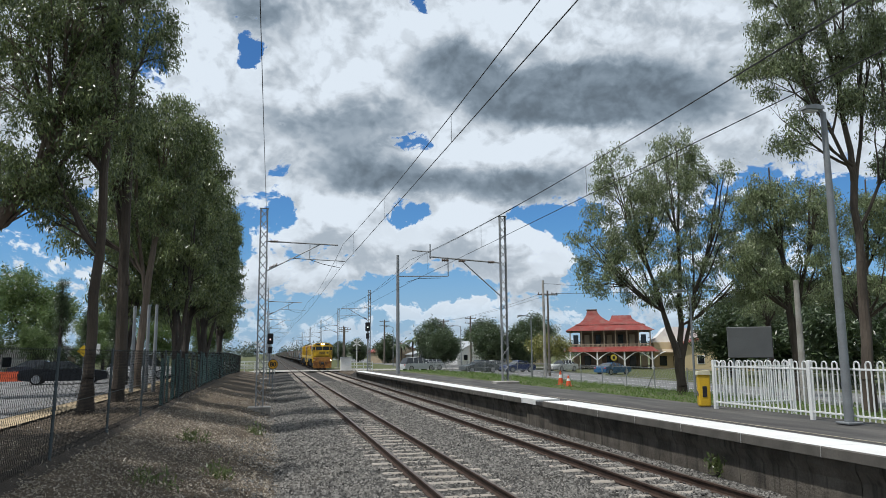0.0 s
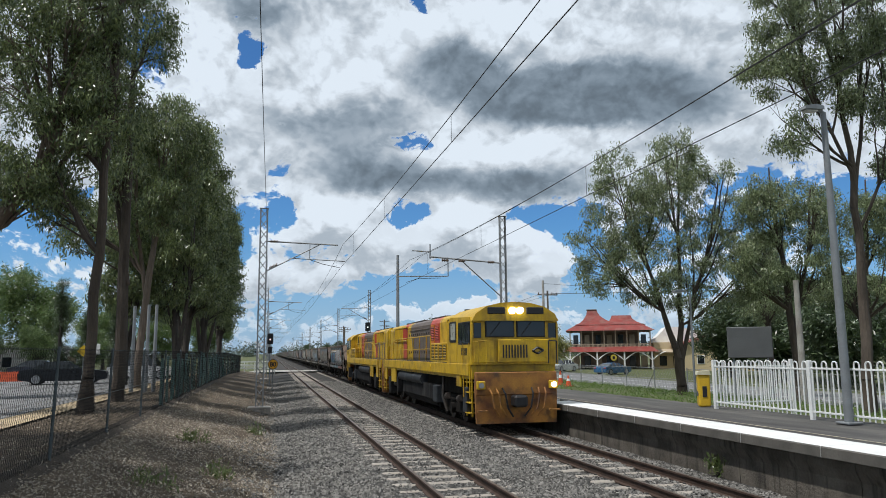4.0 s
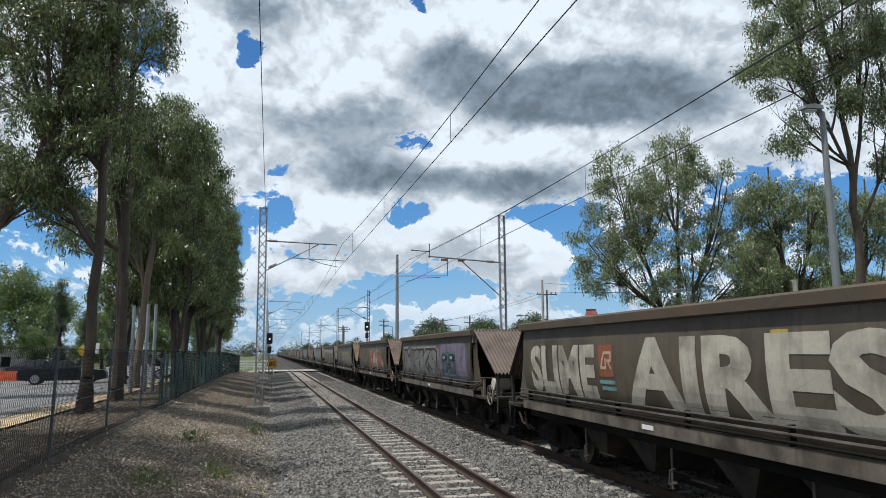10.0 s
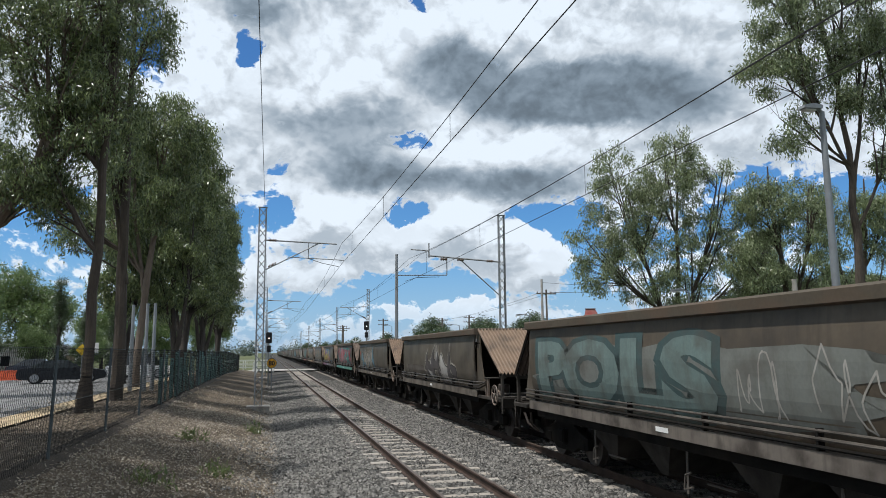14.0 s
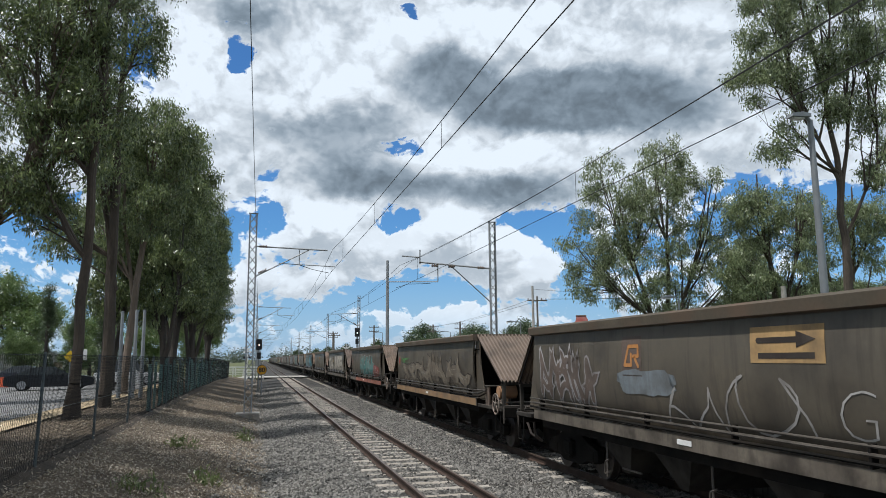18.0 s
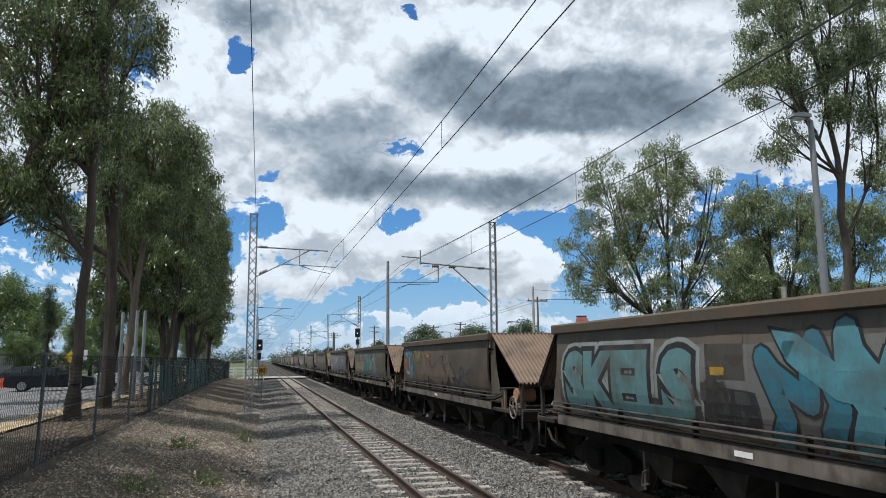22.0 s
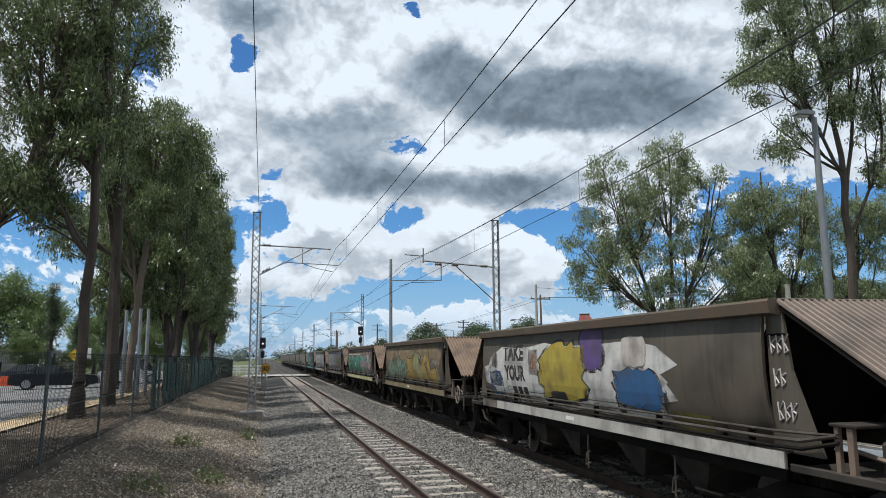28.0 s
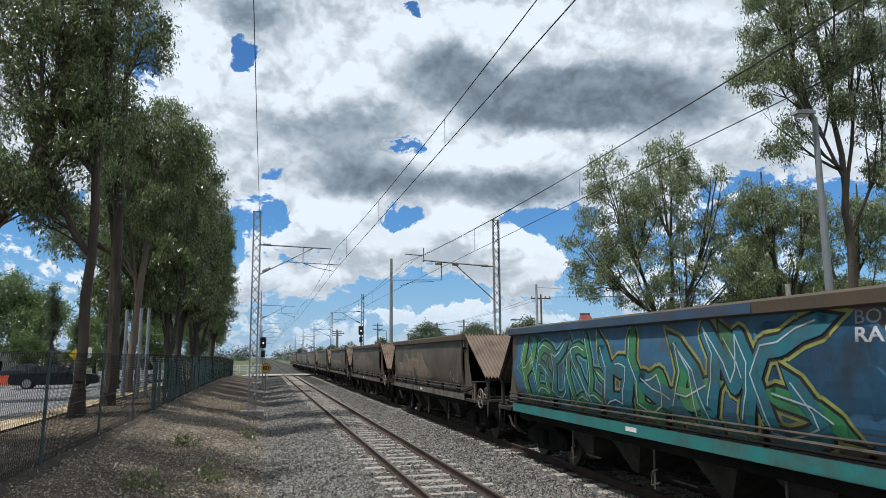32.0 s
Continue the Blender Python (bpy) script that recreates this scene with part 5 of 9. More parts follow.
        patch(w, -2.0, -4.1, 1.5, 2.3, (0.10, 0.30, 0.30), 19, 0.08), patch(w, 4.6, 4.1, 2.3, 2.55, (0.16, 0.36, 0.30), 20, 0.25)
        for y in (-2.5, -3.5):
            lay_paint(w, "graffiti", [([[(y + 0.36 * math.cos(i * 0.524), 2.12 + 0.11 * math.sin(i * 0.524)) for i in range(12)]], BLACK), ([[(y + 0.2 * math.cos(i * 0.524), 2.11 + 0.06 * math.sin(i * 0.524)) for i in range(12)]], (0.24, 0.45, 0.45))], proud=0.012)
        for i in range(7):
            scribble(w, -1.9 - 0.5 * i, -2.1 - 0.5 * i, 1.35, 2.5, (0.27, 0.25, 0.34), 310 + i, 3, 0.03)
        stencil(w, -3.0, 1.85, 0.6, (0.04, 0.05, 0.05))
    elif k == 6:
        disc(w, 4.7, 2.15, 0.15, REDP)
        words(w, "BAKE", 4.1, 1.3, 1.5, 2.1, (0.46, 0.45, 0.42), None, -0.03, 0.15), scribble(w, 4.2, 1.5, 1.4, 2.0, (0.42, 0.41, 0.39), 20, 7, 0.02)
        emblem(w, 2.6, 2.3, 0.5, PLATE, (0.42, 0.2, 0.08))
        piece(w, 0.2, -4.4, 1.35, 2.35, [(0.52, 0.50, 0.47), (0.45, 0.16, 0.09)], BLACK, 21, 4, glow=(0.5, 0.45, 0.4))
    elif k == 7:
        piece(w, 5.0, 1.2, 1.35, 2.1, [(0.18, 0.24, 0.25), (0.26, 0.28, 0.28)], BLACK, 22, 6, glow=(0.40, 0.40, 0.38))
        patch(w, 0.8, -5.0, 1.3, 2.4, (0.36, 0.34, 0.12), 23, 0.2), patch(w, -1.5, -5.0, 1.35, 2.2, (0.30, 0.24, 0.36), 24, 0.25)
        piece(w, 0.0, -4.8, 1.5, 2.15, [(0.25, 0.36, 0.16), (0.36, 0.22, 0.34)], (0.22, 0.18, 0.24), 25, 5)
        emblem(w, 0.6, 2.25, 0.55, PLATE, (0.5, 0.24, 0.08))
    elif k == 8:
        low = [5.4 - 0.14 * i for i in range(80)]
        edge = [(y, 2.22 + 0.17 * abs(math.sin(1.35 * y + 0.4)) + 0.05 * noise.noise((y * 3, 1, 2)) - (0.5 * min(1.0, max(0.0, (-3.6 - y) / 0.9)) if y < -3.6 else 0)) for y in low]
        band = [[(a[0], a[1]), (b[0], b[1]), (b[0], 2.6), (a[0], 2.6)] for a, b in zip(edge, edge[1:])]
        lay_paint(w, "paint_patch", [(band, (0.27, 0.26, 0.235))], "pale grey overpaint with a scalloped lower edge")
        scribble(w, 4.6, -0.9, 2.2, 2.42, (0.035, 0.03, 0.025), 27, 16, 0.022), scribble(w, -2.6, -4.4, 1.42, 1.62, (0.20, 0.18, 0.15), 28, 9, 0.03)
        for y, z, r in ((3.0, 1.75, 0.12), (1.9, 2.05, 0.16), (0.2, 1.6, 0.14), (-1.4, 1.5, 0.2), (4.1, 1.8, 0.1)):
            patch(w, y + r, y - r, z - r * 0.7, z + r * 0.7, (0.30, 0.27, 0.22), int(40 + y * 10), 0.4)
        notice(w, -0.35, 2.3, 0.95, 0.42, (0.36, 0.29, 0.17))
        scribble(w, -2.2, -3.3, 2.4, 2.62, (0.05, 0.36, 0.38), 29, 7, 0.05)
        end_tag(w, (0.5, 0.47, 0.44), 30)
    elif k == 9:
        patch(w, 5.0, -4.8, 1.3, 2.4, (0.19, 0.20, 0.18), 31, 0.2)
        words(w, "POLS", 4.9, -1.6, 1.32, 2.5, (0.17, 0.235, 0.22), (0.06, 0.10, 0.10), 0.05, 0.1)
        scribble(w, -2.0, -2.9, 1.5, 2.1, (0.42, 0.40, 0.36), 33, 9, 0.025), scribble(w, -3.4, -4.4, 1.6, 2.2, (0.42, 0.40, 0.36), 34, 7, 0.025)
    elif k == 10:
        piece(w, 0.8, -3.6, 1.35, 2.05, [(0.50, 0.48, 0.45), (0.10, 0.09, 0.09)], BLACK, 35, 4, glow=(0.45, 0.42, 0.36))
        patch(w, 4.6, 1.2, 1.3, 1.8, (0.14, 0.12, 0.10), 36)
    elif k in (11, 25):
        piece(w, 4.4, -1.0, 1.35, 2.2, [(0.14, 0.28, 0.36), (0.4, 0.36, 0.3)], BLACK, 37 + k, 5, glow=(0.42, 0.38, 0.32))
        disc(w, 4.9, 2.2, 0.14, REDP)
    elif k == 12:
        patch(w, 5.2, -5.2, 1.24, 2.62, (0.03, 0.30, 0.28), 38, 0.08)
        piece(w, 5.0, -0.2, 1.3, 2.5, [(0.05, 0.09, 0.11), (0.50, 0.22, 0.24)], (0.55, 0.50, 0.47), 39, 4, glow=BLACK)
        piece(w, -0.6, -5.0, 1.3, 2.5, [(0.46, 0.12, 0.16), (0.06, 0.36, 0.34)], BLACK, 40, 4, hi=WHT)
        for y, z, r in ((3.9, 2.3, 0.13), (1.9, 2.1, 0.13), (0.1, 2.25, 0.2), (-2.6, 2.2, 0.2), (-4.4, 2.0, 0.16)):
            toes = [(y, z - r * 0.5, r)] + [(y + r * 1.5 * math.cos(a), z + r * 1.3 * math.sin(a) - r * 0.2, r * 0.48) for a in (0.3, 1.15, 2.0, 2.85)]
            lay_paint(w, "graffiti", [([[(c + q * math.cos(i * 0.524), d + q * 1.15 * math.sin(i * 0.524)) for i in range(12)] for c, d, q in toes], (0.42, 0.03, 0.06))], proud=0.022)
        sill_paint(w, 6.2, -6.2, (0.10, 0.30, 0.24))
    elif k == 13:
        patch(w, 5.2, -2.8, 1.24, 2.6, (0.05, 0.22, 0.40), 41, 0.12), patch(w, 5.2, -1.2, 1.24, 1.8, MAUVE, 42, 0.2)
        piece(w, 5.0, -1.9, 1.3, 2.45, [(0.40, 0.10, 0.26), YELL, (0.50, 0.22, 0.24)], BLACK, 43, 5, glow=(0.50, 0.44, 0.34), hi=WHT)
        patch(w, -1.8, -4.6, 1.24, 1.55, (0.08, 0.25, 0.45), 44, 0.3), sill_paint(w, 6.2, 1.0, (0.20, 0.08, 0.15)), sill_paint(w, 0.9, -4.0, (0.16, 0.14, 0.17))
    elif k == 14:
        piece(w, 5.1, 2.6, 1.5, 2.3, [(0.16, 0.12, 0.10)], (0.40, 0.38, 0.38), 45, 5)
        emblem(w, 1.2, 2.3, 0.62, (0.15, 0.11, 0.09), (0.55, 0.25, 0.08))
        patch(w, 1.7, 0.0, 1.7, 2.1, GREYB, 46, 0.15)
        scribble(w, 0.4, -2.6, 1.35, 1.9, (0.42, 0.40, 0.38), 47, 9, 0.035), words(w, "GNS", -3.0, -4.5, 1.45, 1.95, (0.50, 0.48, 0.46), None, -0.03, 0.1)
        notice(w, -2.3, 2.42, 1.2, 0.42, (0.50, 0.32, 0.14), True)
    elif k == 15:
        disc(w, 5.0, 2.2, 0.13, REDP)
        words(w, "DIOT", 4.45, 3.1, 2.0, 2.3, (0.10, 0.40, 0.10), None, 0.0)
        piece(w, 4.3, -5.0, 1.28, 2.1, [(0.19, 0.155, 0.115), (0.24, 0.20, 0.15)], (0.06, 0.05, 0.045), 48, 8, hi=(0.36, 0.32, 0.26))
        sill_paint(w, 6.2, -6.2, (0.30, 0.19, 0.10))
    elif k == 16:
        disc(w, 4.9, 2.1, 0.15, REDP), scribble(w, 4.6, 3.0, 1.6, 2.2, (0.36, 0.33, 0.30), 49, 8)
        piece(w, 1.4, -3.2, 1.4, 2.35, [(0.10, 0.29, 0.27), (0.16, 0.30, 0.28)], (0.50, 0.46, 0.44), 50, 5)
        patch(w, -2.6, -5.1, 1.3, 1.95, (0.30, 0.07, 0.055), 51, 0.25), sill_paint(w, 3.2, -6.2, (0.34, 0.13, 0.09))
        scribble(w, -3.2, -4.8, 1.6, 1.95, (0.52, 0.42, 0.4), 52, 9, 0.035)
    elif k == 17:
        words(w, "COMA", 4.9, 1.9, 1.42, 2.45, (0.58, 0.53, 0.46), None, 0.05, 0.1)
        emblem(w, 1.35, 2.2, 0.62, (0.10, 0.075, 0.06), (0.45, 0.32, 0.16)), patch(w, 1.7, 0.8, 1.5, 1.75, (0.50, 0.46, 0.42), 53, 0.05)
        words(w, "AIRES", 0.7, -4.9, 1.3, 2.5, (0.58, 0.53, 0.46), None, 0.06, 0.1)
        disc(w, 5.15, 2.2, 0.11, REDP)
    elif k == 18:
        piece(w, 4.6, -0.6, 1.35, 2.2, [(0.165, 0.13, 0.10)], (0.25, 0.22, 0.18), 54, 5)
        emblem(w, 1.6, 2.25, 0.5, PLATE, (0.42, 0.2, 0.08)), notice(w, -0.6, 2.35, 0.7, 0.28, (0.42, 0.22, 0.06))
        scribble(w, 1.0, -2.0, 1.4, 2.1, (0.27, 0.23, 0.16), 55, 11, 0.025), scribble(w, -2.4, -4.6, 1.4, 2.4, (0.22, 0.17, 0.08), 56, 5, 0.05)
    elif k == 19:
        patch(w, 5.2, -5.2, 1.3, 2.5, (0.17, 0.17, 0.16), 56, 0.12)
        words(w, "SKELS", 5.1, 0.8, 1.3, 2.42, (0.12, 0.24, 0.25), BLACK, 0.06, 0.12, (0.27, 0.30, 0.29))
        piece(w, -0.6, -5.5, 1.26, 2.55, [(0.04, 0.18, 0.25), (0.09, 0.26, 0.31)], BLACK, 61, 4)
        notice(w, 0.1, 2.3, 0.8, 0.6, (0.13, 0.10, 0.075)), patch(w, 0.4, 0.1, 2.05, 2.2, (0.45, 0.28, 0.03), 59, 0.1), patch(w, 0.7, -0.5, 1.35, 1.9, (0.05, 0.05, 0.06), 60, 0.05)
        patch(w, 0.9, 0.0, 1.3, 2.0, (0.1, 0.09, 0.09), 58)
    elif k == 20:
        disc(w, 4.95, 2.05, 0.17, REDP)
        scribble(w, 4.9, 3.9, 2.3, 2.7, (0.12, 0.40, 0.58), 59, 8, 0.05), scribble(w, 4.4, 3.8, 1.5, 2.2, (0.12, 0.40, 0.58), 60, 9, 0.05)
        scribble(w, 3.5, 1.9, 2.2, 2.6, (0.50, 0.46, 0.10), 61, 9, 0.035), emblem(w, 1.2, 2.25, 0.55, (0.2, 0.12, 0.08), (0.52, 0.22, 0.07))
        piece(w, 3.2, -2.2, 1.35, 2.15, [(0.155, 0.12, 0.09)], (0.03, 0.03, 0.035), 62, 4)
        scribble(w, -1.4, -4.6, 1.5, 2.1, (0.05, 0.06, 0.09), 63, 6, 0.09), notice(w, 4.6, 1.75, 0.5, 0.1, (0.5, 0.45, 0.4))
    elif k == 21:
        piece(w, 5.0, 1.6, 1.35, 2.25, [(0.33, 0.24, 0.16), (0.26, 0.25, 0.23)], (0.45, 0.42, 0.38), 64, 5)
        piece(w, 1.2, -2.9, 1.3, 2.35, [(0.05, 0.26, 0.22), (0.18, 0.25, 0.24)], BLACK, 65, 4, glow=(0.36, 0.38, 0.36))
        scribble(w, -3.2, -5.0, 1.3, 2.4, (0.38, 0.34, 0.12), 66, 6, 0.04)
    elif k == 22:
        patch(w, 2.4, 0.7, 1.95, 2.8, WHT, 67, 0.15), patch(w, -1.2, -5.0, 1.3, 2.0, (0.07, 0.11, 0.20), 68, 0.25)
        words(w, "MCK", 5.2, 0.8, 1.3, 2.65, (0.33, 0.33, 0.34), BLACK, 0.05, 0.1, (0.62, 0.61, 0.58))
        piece(w, 0.6, -4.6, 1.35, 2.35, [(0.17, 0.22, 0.29), (0.24, 0.24, 0.26)], (0.44, 0.44, 0.45), 69, 5)
        lay_paint(w, "graffiti", [(stroke([(-3.3, 2.6), (-3.3, 1.6)], 0.06) + stroke([(-2.7, 2.1), (-3.9, 2.1)], 0.05) + stroke([(-3.05, 2.3), (-3.55, 1.9)], 0.04) + stroke([(-3.05, 1.9), (-3.55, 2.3)], 0.04), (0.62, 0.62, 0.6))])
    elif k == 23:
        patch(w, 5.2, -5.2, 1.26, 2.65, (0.155, 0.147, 0.122), 70, 0.08)
        disc(w, 5.0, 2.2, 0.13, (0.35, 0.05, 0.04))
        for i in range(16):
            y, z = 4.8 - 0.62 * i, 1.45 + 0.16 * (i * 5 % 7)
            patch(w, y, y - 0.25 - 0.05 * (i % 4), z, z + 0.25 + 0.06 * (i % 3), ((0.17, 0.155, 0.125), (0.075, 0.068, 0.058), (0.14, 0.125, 0.095))[i % 3], 71 + i, 0.45)
            scribble(w, y + 0.2, y - 0.5, z - 0.1, z + 0.6, ((0.055, 0.05, 0.045), (0.19, 0.18, 0.15))[i % 2], 90 + i, 4, 0.028)
        patch(w, -2.3, -2.9, 1.95, 2.2, (0.36, 0.34, 0.30), 88, 0.5)
    elif k == 24:
        scribble(w, 1.6, -3.6, 1.5, 2.1, (0.34, 0.30, 0.25), 78, 14, 0.045), emblem(w, 2.4, 2.25, 0.5, PLATE, (0.4, 0.2, 0.08)), notice(w, 0.4, 2.35, 0.6, 0.3, (0.4, 0.28, 0.16))
    elif k == 26:
        patch(w, 5.2, -5.2, 1.24, 2.6, (0.20, 0.19, 0.19), 79, 0.1), disc(w, 5.05, 2.3, 0.14, REDP)
        patch(w, 2.2, -5.1, 1.26, 2.0, (0.36, 0.055, 0.055), 80, 0.2)
        piece(w, 5.0, 0.4, 1.28, 2.5, [(0.33, 0.06, 0.055), (0.26, 0.25, 0.25), (0.10, 0.09, 0.09)], BLACK, 81, 4, hi=(0.5, 0.5, 0.5))
        piece(w, 0.0, -5.1, 1.28, 2.6, [(0.30, 0.30, 0.30), (0.40, 0.07, 0.065), (0.2, 0.26, 0.3)], BLACK, 82, 4, glow=(0.42, 0.41, 0.40))
        sill_paint(w, 6.2, -6.2, (0.27, 0.25, 0.25)), stencil(w, 0.1, 1.9, 0.8, BLACK)
    elif k == 27:
        patch(w, 5.2, -3.9, 1.24, 2.55, (0.66, 0.65, 0.62), 83, 0.13)
        patch(w, 4.9, 3.9, 1.3, 1.95, (0.05, 0.11, 0.24), 84, 0.2), patch(w, 4.7, 4.2, 2.0, 2.4, (0.20, 0.17, 0.15), 85)
        words(w, "TAKE", 3.75, 2.35, 2.18, 2.55, BLACK, None, 0.05), words(w, "YOUR", 3.7, 2.3, 1.72, 2.08, BLACK, None, 0.05)
        lay_paint(w, "graffiti", [([[(3.6 - 0.36 * i, 1.26), (3.34 - 0.36 * i, 1.26), (3.34 - 0.36 * i, 1.6), (3.6 - 0.36 * i, 1.6)] for i in range(4)], BLACK)])
        emblem(w, 1.75, 2.15, 0.55, PLATE, (0.4, 0.22, 0.12))
        lay_paint(w, "graffiti", [([blob(1.5, -1.0, 1.3, 2.6, random.Random(86), 0.2)], BLACK), ([blob(1.4, -0.9, 1.36, 2.55, random.Random(86), 0.2)], (0.46, 0.36, 0.06)), ([blob(0.9, 0.1, 1.3, 1.6, random.Random(87), 0.1)], BLACK)])
        lay_paint(w, "graffiti", [([blob(-0.6, -1.7, 2.0, 2.82, random.Random(88), 0.15)], BLACK), ([blob(-0.68, -1.62, 2.05, 2.8, random.Random(88), 0.15)], (0.13, 0.08, 0.24))])
        lay_paint(w, "graffiti", [([blob(-1.9, -3.6, 1.24, 2.1, random.Random(89), 0.15)], BLACK), ([blob(-2.0, -3.5, 1.45, 2.08, random.Random(89), 0.15)], (0.04, 0.13, 0.30)), ([blob(-2.3, -3.1, 2.1, 2.6, random.Random(90), 0.08)], (0.55, 0.50, 0.45))])
        patch(w, -3.6, -4.6, 1.24, 1.5, (0.24, 0.22, 0.06), 91), sill_paint(w, 4.2, -6.2, (0.50, 0.48, 0.44)), end_tag(w, (0.52, 0.48, 0.46), 92)
    elif k == 28:
        patch(w, 5.3, -5.6, 1.8, 2.72, (0.25, 0.18, 0.105), 92, 0.06), patch(w, 4.6, -5.0, 1.3, 2.35, (0.36, 0.32, 0.25), 93, 0.2)
        piece(w, 4.5, 0.6, 1.35, 2.15, [(0.22, 0.27, 0.15), (0.20, 0.32, 0.25)], (0.06, 0.06, 0.04), 94, 5, glow=(0.38, 0.33, 0.16))
        piece(w, 0.3, -4.8, 1.3, 2.35, [(0.38, 0.26, 0.07), (0.30, 0.30, 0.15)], (0.05, 0.05, 0.04), 95, 4)
        sill_paint(w, 6.2, -6.2, (0.24, 0.19, 0.10)), disc(w, 5.1, 2.1, 0.12, REDP)
    elif k == 29:
        patch(w, 5.2, -5.2, 1.24, 2.7, (0.55, 0.47, 0.35), 96, 0.06), patch(w, 5.0, -5.0, 2.35, 2.75, (0.36, 0.24, 0.25), 97, 0.2)
        disc(w, 5.1, 2.3, 0.16, REDP)
        words(w, "EVOS", 4.75, -0.6, 1.34, 2.36, (0.04, 0.30, 0.20), BLACK, 0.05, 0.1, (0.62, 0.56, 0.42))
        piece(w, -0.9, -5.0, 1.3, 2.4, [(0.10, 0.34, 0.32), (0.46, 0.20, 0.20), (0.2, 0.2, 0.22)], BLACK, 99, 4, hi=WHT)
        sill_paint(w, 6.2, -6.2, (0.50, 0.46, 0.24))
    elif k == 30:
        piece(w, 5.0, -0.8, 1.32, 2.5, [(0.33, 0.33, 0.33), (0.26, 0.26, 0.27)], (0.06, 0.06, 0.06), 100, 5, glow=(0.46, 0.46, 0.45))
        notice(w, -0.9, 2.28, 0.85, 0.42, (0.45, 0.29, 0.16), True), scribble(w, -1.0, -4.2, 1.4, 2.1, (0.36, 0.34, 0.31), 101, 9, 0.018), notice(w, 0.6, 1.72, 0.7, 0.5, (0.13, 0.16, 0.19))
        patch(w, 5.1, 3.6, 2.3, 2.6, (0.24, 0.2, 0.18), 102)
    elif k == 31:
        patch(w, 5.2, -5.0, 1.24, 2.65, (0.36, 0.36, 0.37), 103, 0.05), patch(w, -5.25, -5.8, 1.3, 2.75, (0.44, 0.27, 0.05), 104, 0.1), patch(w, -4.95, -5.3, 1.3, 2.75, BLACK, 106, 0.2)
        words(w, "MEKS", 5.0, -4.7, 1.26, 2.6, (0.36, 0.36, 0.37), BLACK, 0.06, 0.15, (0.46, 0.46, 0.46))
        for i in range(9):
            patch(w, 1.6 - 0.55 * i, 1.3 - 0.55 * i, 1.5 + 0.13 * (i * 5 % 7), 1.72 + 0.13 * (i * 5 % 7), (0.07, 0.24, 0.42), 105 + i, 0.05)
        sill_paint(w, 6.2, -4.0, (0.34, 0.34, 0.34)), sill_paint(w, -4.1, -6.2, (0.40, 0.22, 0.06))
    elif k == 32:
        patch(w, 5.4, -5.4, 1.22, 2.83, (0.05, 0.15, 0.26), 115, 0.03), patch(w, -3.2, -5.3, 1.6, 2.7, (0.07, 0.19, 0.33), 116, 0.2)
        patch(w, 5.0, -3.0, 1.24, 1.6, (0.03, 0.25, 0.24), 117, 0.25)
        piece(w, 4.7, 0.6, 1.3, 2.6, [(0.05, 0.25, 0.11), (0.03, 0.20, 0.22), (0.12, 0.30, 0.10)], BLACK, 118, 5, glow=(0.10, 0.36, 0.36), hi=(0.50, 0.58, 0.60))
        piece(w, 0.8, -4.3, 1.28, 2.6, [(0.05, 0.24, 0.10), (0.10, 0.30, 0.12), (0.03, 0.17, 0.22)], BLACK, 119, 5, glow=(0.34, 0.36, 0.10), hi=(0.50, 0.58, 0.60))
        words(w, "BOYS", -4.85, -5.45, 2.58, 2.72, (0.42, 0.42, 0.46), None, 0.0), words(w, "RAID", -4.85, -5.48, 2.40, 2.55, (0.7, 0.7, 0.7), None, 0.02)
        sill_paint(w, 6.3, -6.3, (0.03, 0.20, 0.19))
        part("top_rail_paint", Shape().box((-1.416, -3.4, 2.77), (-1.411, 5.5, 2.9)), ink((0.05, 0.09, 0.15)), w)
    elif k in (33, 36, 39):
        piece(w, 4.6, -1.2, 1.4, 2.2, [(0.26, 0.20, 0.15)], (0.38, 0.33, 0.28), 120 + k, 6)
        scribble(w, -4.2, -5.2, 1.5, 1.75, (0.5, 0.48, 0.45), 121, 6, 0.03)
    else:
        piece(w, 3.8, -3.2, 1.35, 2.2, [(0.25, 0.25, 0.24), (0.22, 0.17, 0.13)], (0.07, 0.06, 0.055), 130 + k, 6, glow=(0.33, 0.30, 0.26))


def train_way(t):
    """Metres that the train has run along the far track since it stood at its reference place."""
    s = -137.6 + 19.575 * t + 0.01126 * t * t + 0.0000321 * t ** 3
    return s - 0.13 * max(0.0, 5.0 - t) ** 2


FIRST_WAGON, PITCH, WAGONS = 6.7, 15.8, 42
wagon = build_wagon()
TRAIN = [(wagon, FIRST_WAGON, 0)]
for k in range(1, WAGONS):
    TRAIN.append((copy_thing(wagon, pose(FAR_TRACK, FIRST_WAGON + PITCH * k, 0)), FIRST_WAGON + PITCH * k, 0))
drum_mesh = Shape().tube((-1.12, -7.3, 1.42), (-0.66, -7.3, 1.42), 0.16, n=16).tube((-0.92, -7.3, 1.07), (-0.92, -7.3, 1.3), 0.06, n=8).mesh("brake_drum", DRUM, True)
for k in (2, 4, 5, 13, 15, 17, 18, 20, 21, 22, 24, 29, 30, 35, 38):
    part("brake_drum", drum_mesh, None, TRAIN[k][0], "rusty brake cylinder drum")
for k, (w, _, _) in enumerate(TRAIN):
    paint_wagon(k, w)

